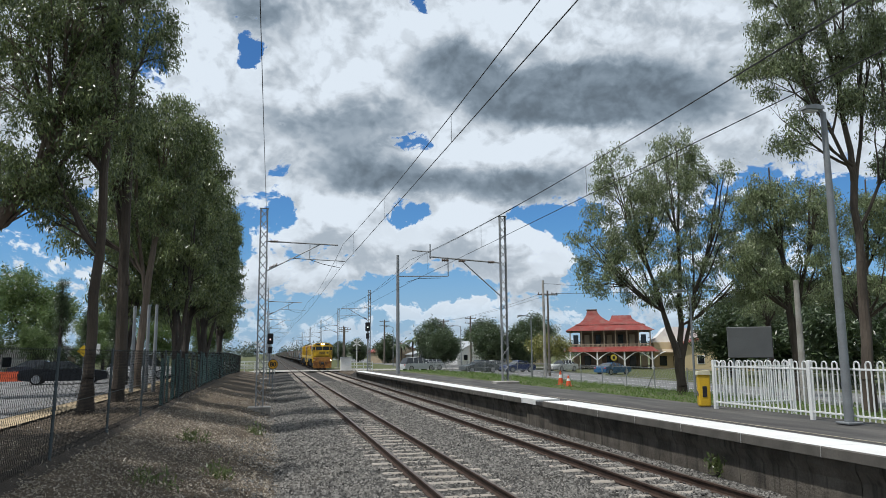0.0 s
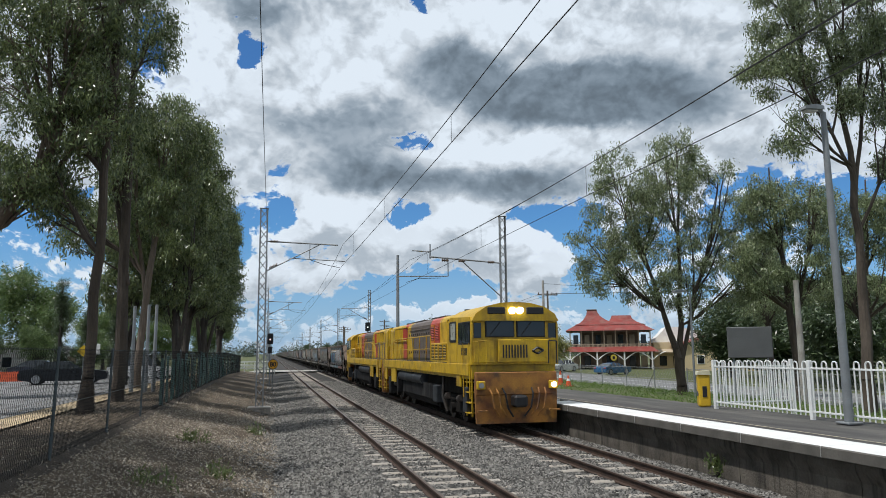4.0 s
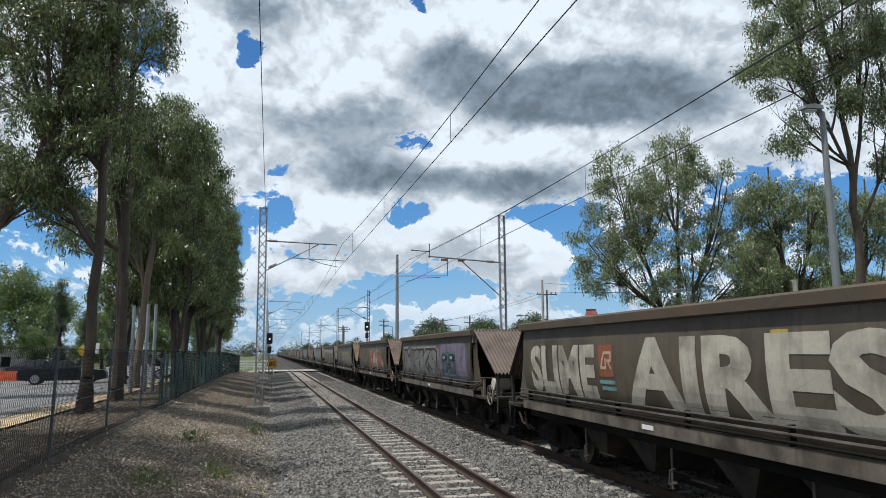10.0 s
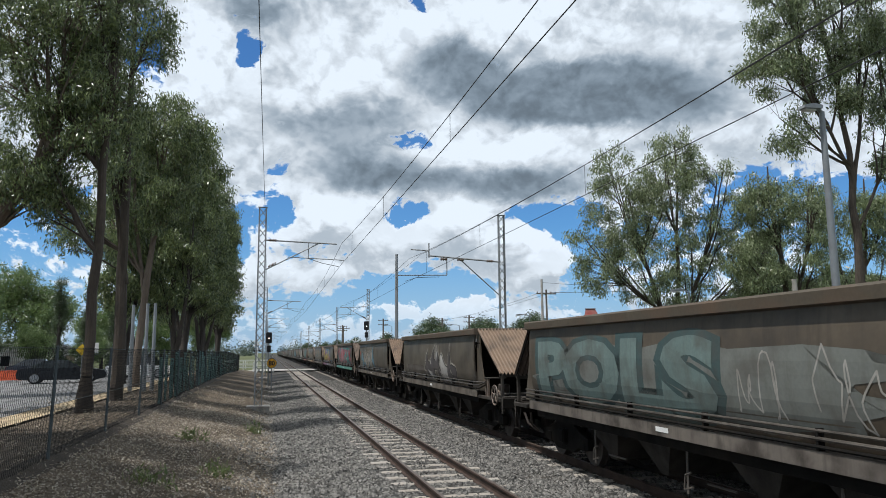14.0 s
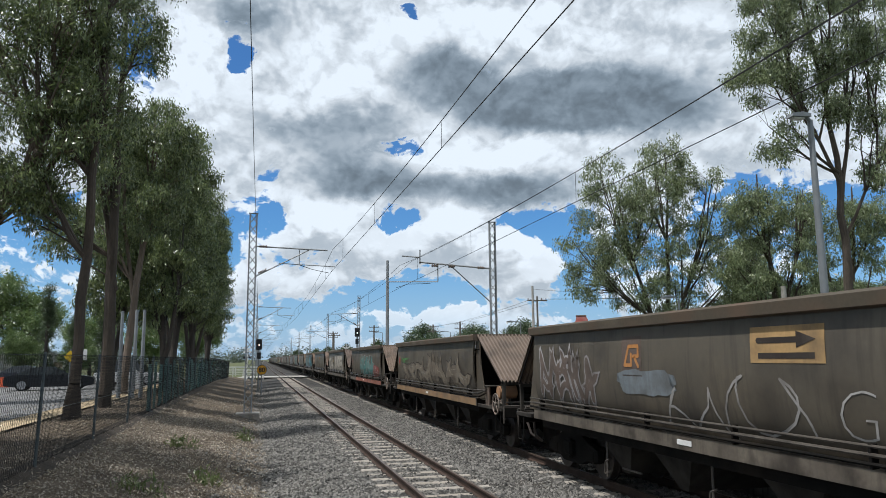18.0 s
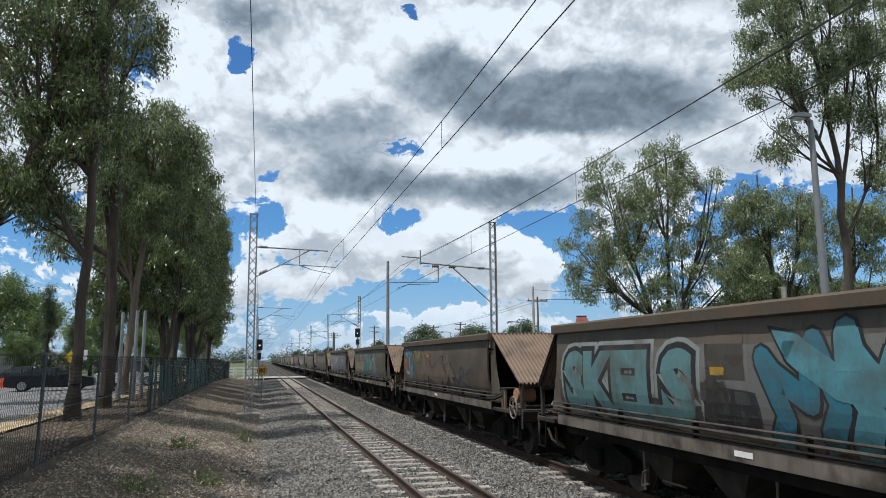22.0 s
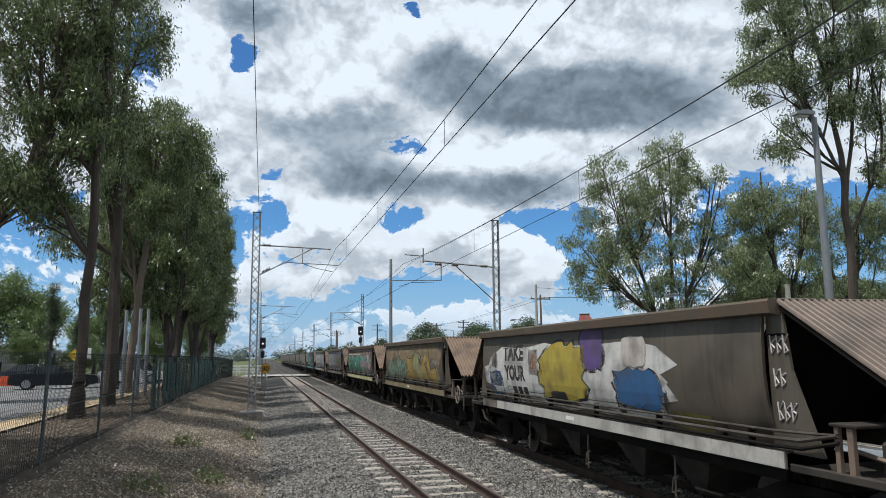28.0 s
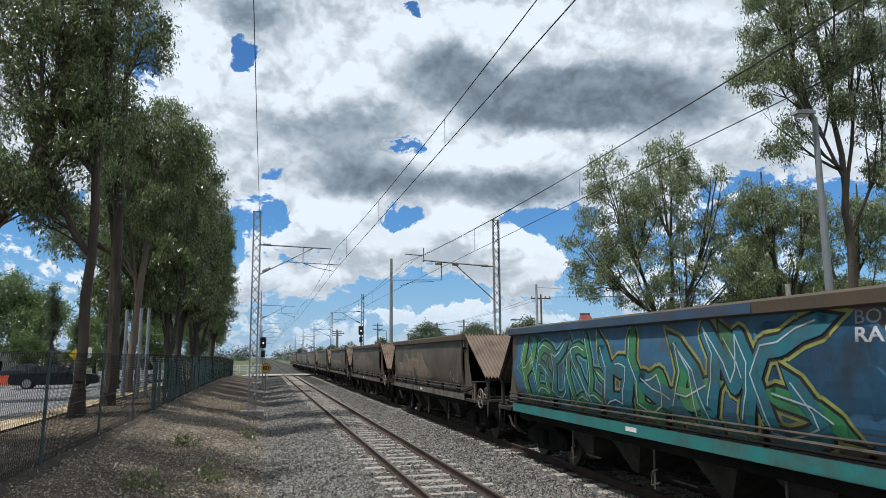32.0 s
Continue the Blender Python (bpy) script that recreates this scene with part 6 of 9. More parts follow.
# ---- trees ----
def leaf_mat(name, col, col2, through_amt=0.3):
    m = bpy.data.materials.new(name)
    m.use_nodes = True
    nt = m.node_tree
    b = nt.nodes["Principled BSDF"]
    g = nt.nodes.new("ShaderNodeNewGeometry")
    mx = nt.nodes.new("ShaderNodeMix")
    mx.data_type = "RGBA"
    mx.inputs[6].default_value, mx.inputs[7].default_value = rgba(col), rgba(col2)
    nt.links.new(g.outputs["Random Per Island"], mx.inputs[0])
    nt.links.new(mx.outputs[2], b.inputs["Base Color"])
    b.inputs["Roughness"].default_value = 0.36
    b.inputs["Specular IOR Level"].default_value = 0.75
    tr = nt.nodes.new("ShaderNodeBsdfTranslucent")
    nt.links.new(mx.outputs[2], tr.inputs["Color"])
    sh = nt.nodes.new("ShaderNodeMixShader")
    sh.inputs[0].default_value = through_amt
    nt.links.new(b.outputs[0], sh.inputs[1])
    nt.links.new(tr.outputs[0], sh.inputs[2])
    nt.links.new(sh.outputs[0], nt.nodes["Material Output"].inputs["Surface"])
    return m


GUMLEAF = leaf_mat("gum_leaf", (0.045, 0.07, 0.026), (0.235, 0.285, 0.108), 0.32)
GUMLEAF_B = leaf_mat("grey_gum_leaf", (0.075, 0.103, 0.046), (0.32, 0.375, 0.19), 0.38)
YOUNGLEAF = leaf_mat("bright_leaf", (0.06, 0.11, 0.03), (0.17, 0.23, 0.075), 0.4)
DARKLEAF = leaf_mat("dark_leaf", (0.035, 0.06, 0.024), (0.085, 0.12, 0.05))
BARK = mat("gum_bark", (0.10, 0.078, 0.06), (0.05, 0.04, 0.032), 0.9, scale=2.5, grain=20, bump=0.8, bump_dist=0.03, stretch=(1, 1, 0.25), dirt=(0.05, 0.04, 0.035), dirt_amt=0.5)
PALEBARK = mat("pale_gum_bark", (0.20, 0.155, 0.12), (0.11, 0.085, 0.065), 0.85, scale=2.0, grain=16, bump=0.5, bump_dist=0.02, stretch=(1, 1, 0.25), dirt=(0.10, 0.08, 0.065), dirt_amt=0.5)
DARKBARK = mat("dark_bark", (0.07, 0.058, 0.048), (0.04, 0.034, 0.03), 0.92, scale=2.5, grain=20, bump=0.8, bump_dist=0.03, stretch=(1, 1, 0.25))


def leaves_mesh(name, centres, radii, counts, size, droop, seed, material, squash=0.8):
    """Many lance-shaped leaves in clumps, every leaf a folded blade of four corners."""
    rng = np.random.default_rng(seed)
    idx = np.repeat(np.arange(len(centres)), counts)
    C, Rr = np.asarray(centres, float)[idx], np.asarray(radii, float)[idx]
    n = len(idx)
    # leaves hang in sprays of about a dozen, so that gaps open between them
    spray = np.arange(n) // 12
    m = int(spray[-1]) + 1
    first = np.minimum(np.arange(m) * 12, n - 1)
    d = rng.normal(0, 1, (m, 3))
    d /= np.linalg.norm(d, axis=1)[:, None]
    S = C[first] + d * (Rr[first] * rng.uniform(0, 1, m) ** 0.4)[:, None] * np.array([1, 1, squash])
    heading = rng.uniform(0, 2 * math.pi, m)[spray]
    reach = size[1] * 1.15
    P = S[spray] + rng.normal(0, 1, (n, 3)) * np.array([reach * 0.5, reach * 0.5, reach * 0.55])
    L = rng.uniform(size[0], size[1], n)
    W = L * rng.uniform(0.2, 0.34, n)
    a = heading + rng.normal(0, 1.1, n)
    tilt = rng.normal(droop, 0.5, n)
    axis = np.stack([np.cos(a) * np.cos(tilt), np.sin(a) * np.cos(tilt), -np.sin(tilt)], -1)
    side = np.cross(axis, rng.normal(0, 1, (n, 3)))
    side /= np.linalg.norm(side, axis=1)[:, None] + 1e-9
    V = np.stack([P, P + axis * (L * 0.45)[:, None] + side * W[:, None] * 0.5, P + axis * L[:, None], P + axis * (L * 0.45)[:, None] - side * W[:, None] * 0.5], 1).reshape(-1, 3)
    me = bpy.data.meshes.new(name)
    me.vertices.add(4 * n)
    me.vertices.foreach_set("co", V.ravel())
    me.loops.add(4 * n)
    me.loops.foreach_set("vertex_index", np.arange(4 * n, dtype=np.int32))
    me.polygons.add(n)
    me.polygons.foreach_set("loop_start", np.arange(0, 4 * n, 4, dtype=np.int32))
    me.update(calc_edges=True)
    me.materials.append(material)
    return me


def build_tree(name, label, base, trunks, crowns, leaf_n, size, droop, seed, leaf, bark, clump_r=(0.34, 0.68), limb_r=0.05, group="", squash=0.8):
    """trunks: lists of (x, y, z, radius) from the base; crowns: ellipsoids (x, y, z, rx, ry, rz, clumps)."""
    rng = random.Random(seed)
    tr = thing(name, label, "tree", base, group)
    joints = []
    for path_ in trunks:
        s = Shape()
        pts = []
        for (a, b) in zip(path_, path_[1:]):
            for k in range(3):
                t = k / 3
                j = 0.0 if (a is path_[0] and k == 0) else min(0.05, 0.03 * math.dist(a[:3], b[:3]))
                pts.append(tuple(a[i] + (b[i] - a[i]) * t + (rng.uniform(-j, j) if i < 2 else 0) for i in range(4)))
        pts.append(tuple(path_[-1]))
        s.path([p[:3] for p in pts], 0, 10, [p[3] for p in pts])
        part("trunk", s, bark, tr, smooth=True)
        joints += pts
    # a stem climbs from the trunk into every lobe of the crown
    lead = list(joints)
    for cx, cy, cz, rx, ry, rz, n in crowns:
        low = cz - rz - 0.25 * math.hypot(cx, cy)
        a = min(lead, key=lambda p: abs(p[2] - low) + 0.6 * math.hypot(cx - p[0], cy - p[1]))
        r0 = min(a[3] * 0.7, limb_r * 2.2)
        for k in range(3):
            e = (cx + rng.uniform(-0.6, 0.6) * rx, cy + rng.uniform(-0.6, 0.6) * ry, cz + rz * rng.uniform(0.35, 0.8))
            mids = []
            for i in range(7):
                t = i / 6
                bow = 0.28 * math.sin(math.pi * t) * (e[2] - a[2]) * 0.25
                mids.append((a[0] + (e[0] - a[0]) * t ** 0.8 + (rng.uniform(-0.06, 0.06) if i else 0), a[1] + (e[1] - a[1]) * t ** 0.8 + (rng.uniform(-0.06, 0.06) if i else 0), a[2] + (e[2] - a[2]) * t - bow * 0.3, r0 * (1 - 0.85 * t) + 0.006))
            st = Shape()
            st.path([p[:3] for p in mids], 0, 6, [p[3] for p in mids])
            part("limb", st, bark, tr, smooth=True)
            joints += mids[1:]
    centres, radii = [], []
    s = Shape()
    for cx, cy, cz, rx, ry, rz, n in crowns:
        for _ in range(n):
            while True:
                d = (rng.uniform(-1, 1), rng.uniform(-1, 1), rng.uniform(-1, 1))
                q = math.sqrt(sum(v * v for v in d))
                if 0.3 < q < 1:
                    break
            c = (cx + d[0] * rx, cy + d[1] * ry, cz + d[2] * rz)
            centres.append(c)
            radii.append(rng.uniform(*clump_r))
            best = min(joints, key=lambda p: math.dist(c, p[:3]) + 2.0 * max(0.0, p[2] - c[2] + 0.5 * math.hypot(c[0] - p[0], c[1] - p[1])))
            r0 = min(limb_r * 0.8, best[3] * 0.6)
            mid = tuple(best[i] + (c[i] - best[i]) * 0.5 + (rng.uniform(-0.12, 0.12) if i < 2 else 0.08) for i in range(3))
            s.path([best[:3], mid, c], 0, 5, [r0, r0 * 0.6, 0.006])
            for _ in range(3):
                e = tuple(c[i] + rng.uniform(-0.6, 0.6) * radii[-1] * 1.4 for i in range(3))
                s.tube(mid, e, r0 * 0.35, 0.004, 4, caps=False)
    tagged(part("branchwork", s, bark, tr), kind="stuff")
    per = [max(20, int(leaf_n / len(centres) * (r / (sum(clump_r) / 2)) ** 2)) for r in radii]
    part("crown", leaves_mesh("crown", centres, radii, per, size, droop, seed, leaf, squash), None, tr)
    return tr


GUMS = "gum trees along the fence"
gz = ground_z
build_tree("gum_tree", "tall slim gum tree with a dark flared base behind the fence", (-5.54, 24.9, gz(-5.5, 25)),
           [[(0, 0, -0.2, 0.30), (0.02, 0, 0.7, 0.22), (0.03, 0, 1.1, 0.165), (0.08, 0.1, 5, 0.145), (0.2, 0.1, 9, 0.12), (0.4, 0, 13.5, 0.08), (0.6, 0, 17, 0.03)]],
           [(-1.0, 0.5, 9.4, 1.3, 1.6, 2.0, 34), (-0.9, 0.2, 12.8, 1.6, 1.8, 2.4, 40), (0.5, 0, 15.4, 1.4, 1.6, 1.8, 22), (-1.6, 0.3, 7.0, 0.9, 1.2, 1.2, 16)], 26000, (0.12, 0.21), 0.9, 21, GUMLEAF, BARK, group=GUMS)
build_tree("gum_tree", "tall dark-trunked gum tree behind the fence", (-5.7, 30.65, gz(-5.7, 30)),
           [[(0, 0, -0.2, 0.30), (0.02, 0, 0.8, 0.24), (-0.05, 0, 5, 0.2), (-0.05, 0, 9, 0.15), (-0.1, 0, 13, 0.1), (0, 0, 17.5, 0.05)], [(0.15, 0, 4.5, 0.11), (-0.55, 0.2, 8.5, 0.10), (-0.6, 0, 14, 0.05)]],
           [(0.8, 0, 14.8, 0.9, 1.2, 1.1, 14), (0.4, 0, 17.6, 1.7, 1.7, 1.8, 30), (-1.3, 0.2, 13.4, 1.3, 1.5, 2.4, 34), (-0.6, 0.3, 9.8, 1.2, 1.4, 1.8, 22), (-1.7, 0.3, 6.9, 0.8, 1.0, 1.0, 12)], 27000, (0.13, 0.22), 0.9, 22, GUMLEAF, BARK, group=GUMS)
build_tree("gum_tree", "gum tree with pinkish peeling bark behind the fence", (-6.77, 41.0, gz(-6.7, 41)),
           [[(0, 0, -0.2, 0.26), (0.05, 0, 1, 0.2), (0.45, 0, 6, 0.17), (0.8, 0, 11, 0.09), (0.9, 0, 15, 0.04)], [(0.3, 0.1, 4.5, 0.12), (-0.4, 0.2, 9, 0.08), (-0.6, 0.2, 13, 0.04)]],
           [(1.3, -0.5, 13.6, 1.7, 1.8, 2.2, 50), (1.0, -0.3, 10.0, 1.7, 1.8, 2.0, 36), (-1.0, 0, 13.2, 1.7, 1.8, 2.6, 46), (-1.3, 0.2, 8.6, 1.2, 1.4, 1.6, 20), (2.4, -0.3, 12.2, 0.9, 1.2, 2.4, 22)], 38000, (0.15, 0.26), 1.0, 23, GUMLEAF, PALEBARK, group=GUMS)
t4 = build_tree("gum_tree", "dense drooping gum tree in the row behind the fence", (-5.65, 52.6, gz(-5.6, 52)),
                [[(0, 0, -0.2, 0.32), (0, 0, 1.2, 0.25), (0.2, 0, 5, 0.2), (0.4, 0, 10, 0.13), (0.4, 0, 16, 0.05)], [(0, 0.1, 1.5, 0.18), (-0.9, 0.3, 6, 0.12), (-1.2, 0.3, 12, 0.05)]],
                [(0.8, 0, 15.0, 1.5, 1.8, 2.6, 44), (-0.9, 0, 14.4, 1.5, 1.8, 2.6, 36), (0.9, 0, 10.4, 1.6, 2.0, 2.6, 48), (-0.8, 0.3, 9.0, 1.7, 2.0, 2.6, 40), (0.7, 0, 6.2, 1.5, 1.8, 1.8, 30)], 36000, (0.19, 0.33), 1.0, 24, GUMLEAF, DARKBARK, clump_r=(0.35, 0.7), group=GUMS)
for x, y, turn, tall in ((-5.2, 60.5, 70, 0.92), (-5.6, 68, 200, 0.96), (-5.0, 76, 310, 0.93), (-5.4, 84, 130, 1.0), (-8.5, 47, 250, 0.9), (-9.5, 58, 20, 0.95), (-5.5, 46.5, 160, 0.82)):
    copy_thing(t4, pose(x, y, gz(x, y), 0, 0, turn)).scale = (tall, tall, tall)
t5 = build_tree("gum_tree", "leaning pale gum tree beside the street", (-9.5, 25.0, gz(-9.5, 25)),
                [[(0, 0, -0.2, 0.32), (0.1, 0, 3.5, 0.26), (0.8, 0.1, 5.6, 0.22), (2.4, 0.3, 8.4, 0.19), (3.0, 0.4, 12, 0.13), (3.1, 0.4, 16, 0.05)], [(0.1, 0, 3.4, 0.2), (-1.2, 0, 8, 0.12), (-1.6, 0, 12, 0.05)]],
                [(3.2, 0.5, 13.6, 1.9, 1.9, 2.8, 50), (3.7, 0.2, 9.6, 1.5, 1.6, 2.0, 32), (1.8, 0.1, 7.4, 1.3, 1.4, 1.3, 24), (1.4, 0.2, 11.6, 1.6, 1.6, 2.4, 34), (-1.6, 0, 11.0, 1.6, 1.8, 2.8, 30)], 31000, (0.12, 0.22), 0.9, 25, GUMLEAF, PALEBARK, group=GUMS)
copy_thing(t5, pose(-15.8, 33.5, gz(-15.8, 33), 0, 0, 20))
copy_thing(t5, pose(-10.6, 17.5, gz(-10.6, 17.5), 0, 0, 330))
# unseen copies left of the view, added to cast shade on the near bank
copy_thing(t5, pose(-11.4, 10.4, gz(-11.4, 10.4), 0, 0, 10))
copy_thing(t5, pose(-12.6, 13.6, gz(-12.6, 13.6), 0, 0, 355))
copy_thing(t5, pose(-8.2, 11.5, gz(-8.2, 11.5), 0, 0, 300))
copy_thing(t5, pose(-8.0, 6.0, gz(-8.0, 6.0), 0, 0, 100))
copy_thing(t5, pose(-9.6, 8.4, gz(-9.6, 8.4), 0, 0, 10))

# the gums behind the platform
build_tree("gum_tree", "broad many-stemmed gum tree on the grass behind the platform", (17.4, 28.7, gz(17.4, 28.7)),
           [[(0, 0, -0.2, 0.26), (0, 0, 0.7, 0.2), (-0.2, 0, 2.0, 0.15), (-0.8, 0.3, 4.4, 0.08), (-1.5, 0.5, 7.2, 0.05), (-2.0, 0.6, 9.8, 0.02)],
            [(0, 0, 0.9, 0.15), (0.1, 0, 3, 0.12), (0.1, -0.1, 6, 0.075), (0.3, -0.1, 9, 0.04), (0.3, 0, 11.4, 0.02)],
            [(0.05, 0, 1.4, 0.1), (0.7, -0.3, 4.4, 0.07), (1.6, -0.6, 7, 0.045), (2.2, -0.8, 9.8, 0.02)]],
           [(-2.3, 0.6, 8.7, 1.5, 1.6, 2.4, 62), (0.2, 0.1, 9.6, 1.6, 1.7, 2.3, 70), (2.3, -0.6, 8.3, 0.9, 1.1, 2.2, 26), (-3.6, 0.9, 6.0, 1.0, 1.2, 1.7, 28), (1.4, -0.4, 6.3, 1.6, 1.5, 1.7, 46), (-1.5, 0.4, 5.6, 1.9, 1.6, 1.6, 50), (-0.9, 0.2, 7.8, 1.3, 1.3, 1.6, 34), (2.8, -0.8, 4.8, 1.1, 1.1, 1.2, 20), (0.2, 0, 4.4, 1.7, 1.3, 1.0, 22)],
           50000, (0.10, 0.19), 0.9, 31, GUMLEAF_B, BARK, clump_r=(0.2, 0.42), limb_r=0.022)
build_tree("gum_tree", "very tall open-crowned gum tree behind the white fence", (17.15, 18.2, gz(17.1, 18.2)),
           [[(0, 0, -0.3, 0.24), (0, 0, 1.0, 0.17), (0.15, 0.1, 4.5, 0.125), (0.2, 0.1, 7, 0.1), (0.0, 0.2, 10, 0.06), (-0.6, 0.3, 13.5, 0.04), (-0.8, 0.4, 16, 0.02)],
            [(0.2, 0.1, 6.6, 0.07), (0.6, 0, 9, 0.05), (0.8, -0.1, 12, 0.035), (0.9, -0.2, 16, 0.02)],
            [(0.2, 0.1, 7.2, 0.06), (-0.6, 0.3, 9.2, 0.045), (-1.2, 0.4, 11.5, 0.035), (-1.4, 0.5, 14.5, 0.02)],
            [(0.18, 0.1, 5.4, 0.05), (1.2, -0.3, 7.6, 0.04), (1.6, -0.4, 11, 0.025)]],
           [(-1.5, 0.5, 13.4, 1.2, 1.5, 2.4, 50), (-1.8, 0.5, 10.8, 1.0, 1.2, 1.1, 24), (0.0, 0.1, 13.0, 1.2, 1.4, 2.8, 46), (1.5, -0.4, 12.4, 1.3, 1.5, 3.2, 54), (-0.4, 0.2, 10.0, 1.0, 1.1, 1.2, 20), (1.5, -0.4, 8.4, 1.0, 1.1, 1.6, 22), (-0.9, 0.3, 16.4, 1.8, 1.6, 1.2, 24), (-1.6, 0.4, 8.6, 0.7, 0.8, 0.7, 8), (0.8, -0.1, 10.6, 1.0, 1.0, 1.4, 18)],
           60000, (0.09, 0.17), 0.9, 32, GUMLEAF_B, BARK, clump_r=(0.2, 0.42), limb_r=0.02)
t6 = build_tree("gum_tree", "slender gum tree beyond the white fence", (21.3, 26.3, gz(21.3, 26.3)),
                [[(0, 0, -0.3, 0.24), (0, 0, 1.5, 0.18), (-0.2, 0, 5, 0.12), (-0.4, 0.2, 8, 0.06), (-0.5, 0.2, 10, 0.03)], [(-0.1, 0, 2.8, 0.1), (0.7, -0.3, 6, 0.07), (1.0, -0.4, 9, 0.03)]],
                [(-0.9, 0.2, 8.0, 1.1, 1.2, 1.9, 36), (0.9, -0.3, 8.0, 1.2, 1.2, 1.9, 34), (-1.4, 0.4, 5.4, 1.1, 1.1, 1.3, 24), (0.6, -0.2, 5.2, 1.3, 1.2, 1.3, 24)], 28000, (0.10, 0.19), 0.9, 33, GUMLEAF_B, BARK, clump_r=(0.24, 0.48), limb_r=0.03)
copy_thing(t6, pose(25.5, 27.0, gz(25.5, 27), 0, 0, 140))
copy_thing(t6, pose(27.5, 36.0, gz(27.5, 36), 0, 0, 250))

# leafy trees farther off
t7 = build_tree("street_tree", "round dense leafy street tree", (32.4, 105.1, -0.4),
                [[(0, 0, -0.2, 0.25), (0, 0, 2, 0.2), (0.1, 0, 5, 0.1)]], [(0, 0, 4.0, 2.9, 2.9, 2.9, 60)], 15000, (0.3, 0.5), 0.4, 41, DARKLEAF, DARKBARK, clump_r=(0.6, 1.1), squash=0.9)
for x, y, turn, sc in ((36.9, 103.6, 60, 0.95), (29.0, 122, 20, 0.9), (33.5, 150, 100, 1.3), (26, 165, 200, 0.9), (21, 180, 10, 0.8), (44, 150, 300, 1.3), (16, 210, 40, 0.7), (52, 140, 150, 1.4), (47.5, 60, 110, 1.4), (48, 53, 170, 1.3), (42, 47, 260, 1.1), (53, 67, 330, 1.6), (13, 260, 80, 0.75), (22, 240, 80, 0.85), (50, 72, 20, 1.2)):
    c = copy_thing(t7, pose(x, y, gz(x, y), 0, 0, turn))
    c.scale = (sc, sc, sc)
t8 = build_tree("street_tree", "bright green leafy tree across the street", (-24, 84, gz(-24, 84)),
                [[(0, 0, -0.2, 0.3), (0, 0, 3, 0.22), (0.3, 0, 7, 0.1)]], [(0, 0, 6.2, 4.4, 4.4, 3.2, 70), (-2, 0, 9.2, 2.4, 2.4, 2.2, 26)], 22000, (0.28, 0.46), 0.5, 42, YOUNGLEAF, DARKBARK, clump_r=(0.7, 1.2))
for x, y, turn, sc in ((-33, 86, 90, 1.0), (-21.5, 77, 50, 0.42), (-26, 75, 150, 0.45), (-17.5, 80, 250, 0.4), (-31, 72, 310, 0.42), (-19.5, 95, 180, 0.8), (-41, 92, 10, 1.1), (-14.5, 108, 220, 0.8), (-28, 70, 300, 0.62), (-10, 122, 40, 0.9), (60, 60, 20, 0.9), (66, 76, 120, 1.0), (48, 42, 200, 0.7), (40, 36, 300, 0.62), (34, 31, 90, 0.5), (36, 25, 10, 0.55), (31, 24.5, 190, 0.45)):
    c = copy_thing(t8, pose(x, y, gz(x, y), 0, 0, turn))
    c.scale = (sc, sc, sc)
t9 = build_tree("flowering_tree", "small tree with yellow-green blossom by the road", (33.0, 84.0, gz(33, 84)),
                [[(0, 0, -0.2, 0.15), (0, 0, 1.5, 0.12), (0.1, 0, 3, 0.06)]], [(0, 0, 3.2, 2.3, 2.3, 1.5, 30)], 7000, (0.22, 0.36), 0.4, 43, leaf_mat("blossom_leaf", (0.10, 0.13, 0.03), (0.30, 0.27, 0.06)), DARKBARK, clump_r=(0.5, 0.9))
t10 = build_tree("cypress_tree", "narrow dark cypress across the street", (-14.9, 58.1, gz(-14.9, 58)),
                 [[(0, 0, -0.2, 0.15), (0, 0, 6.5, 0.04)]], [(0, 0, 1.6, 0.42, 0.42, 1.5, 16), (0, 0, 4.2, 0.4, 0.4, 2.0, 20), (0, 0, 6.2, 0.22, 0.22, 0.9, 8)], 9000, (0.12, 0.2), -0.6, 44, DARKLEAF, DARKBARK, clump_r=(0.25, 0.4))
copy_thing(t10, pose(-13.6, 60.5, gz(-13.6, 60), 0, 0, 40)).scale = (0.9, 0.9, 0.72)
copy_thing(t10, pose(-12.2, 64, gz(-12.2, 64), 0, 0, 40)).scale = (1.0, 1.0, 0.9)


def build_far_woods():
    """Hazy tree line on the horizon, one uneven sheet of clumps."""
    rng = random.Random(50)
    centres, radii = [], []
    for i in range(520):
        x = rng.uniform(-420, 620)
        y = rng.uniform(330, 470)
        if -30 < x < 22:
            y = rng.uniform(430, 560)
        if -9 < x < 14 and rng.random() < 0.75:
            continue
        h = rng.uniform(3, 9)
        for k in range(3):
            centres.append((x + rng.uniform(-4, 4), y + rng.uniform(-4, 4), h * (0.25 + 0.3 * k)))
            radii.append(rng.uniform(2.2, 4.2))
    me = leaves_mesh("far_woods", centres, radii, [46] * len(centres), (1.2, 2.2), 0.2, 51, leaf_mat("far_leaf", (0.05, 0.075, 0.05), (0.085, 0.105, 0.07)))
    tagged(new("far_woods", me), "distant line of bushy trees on the horizon", "woods", kind="stuff")


build_far_woods()


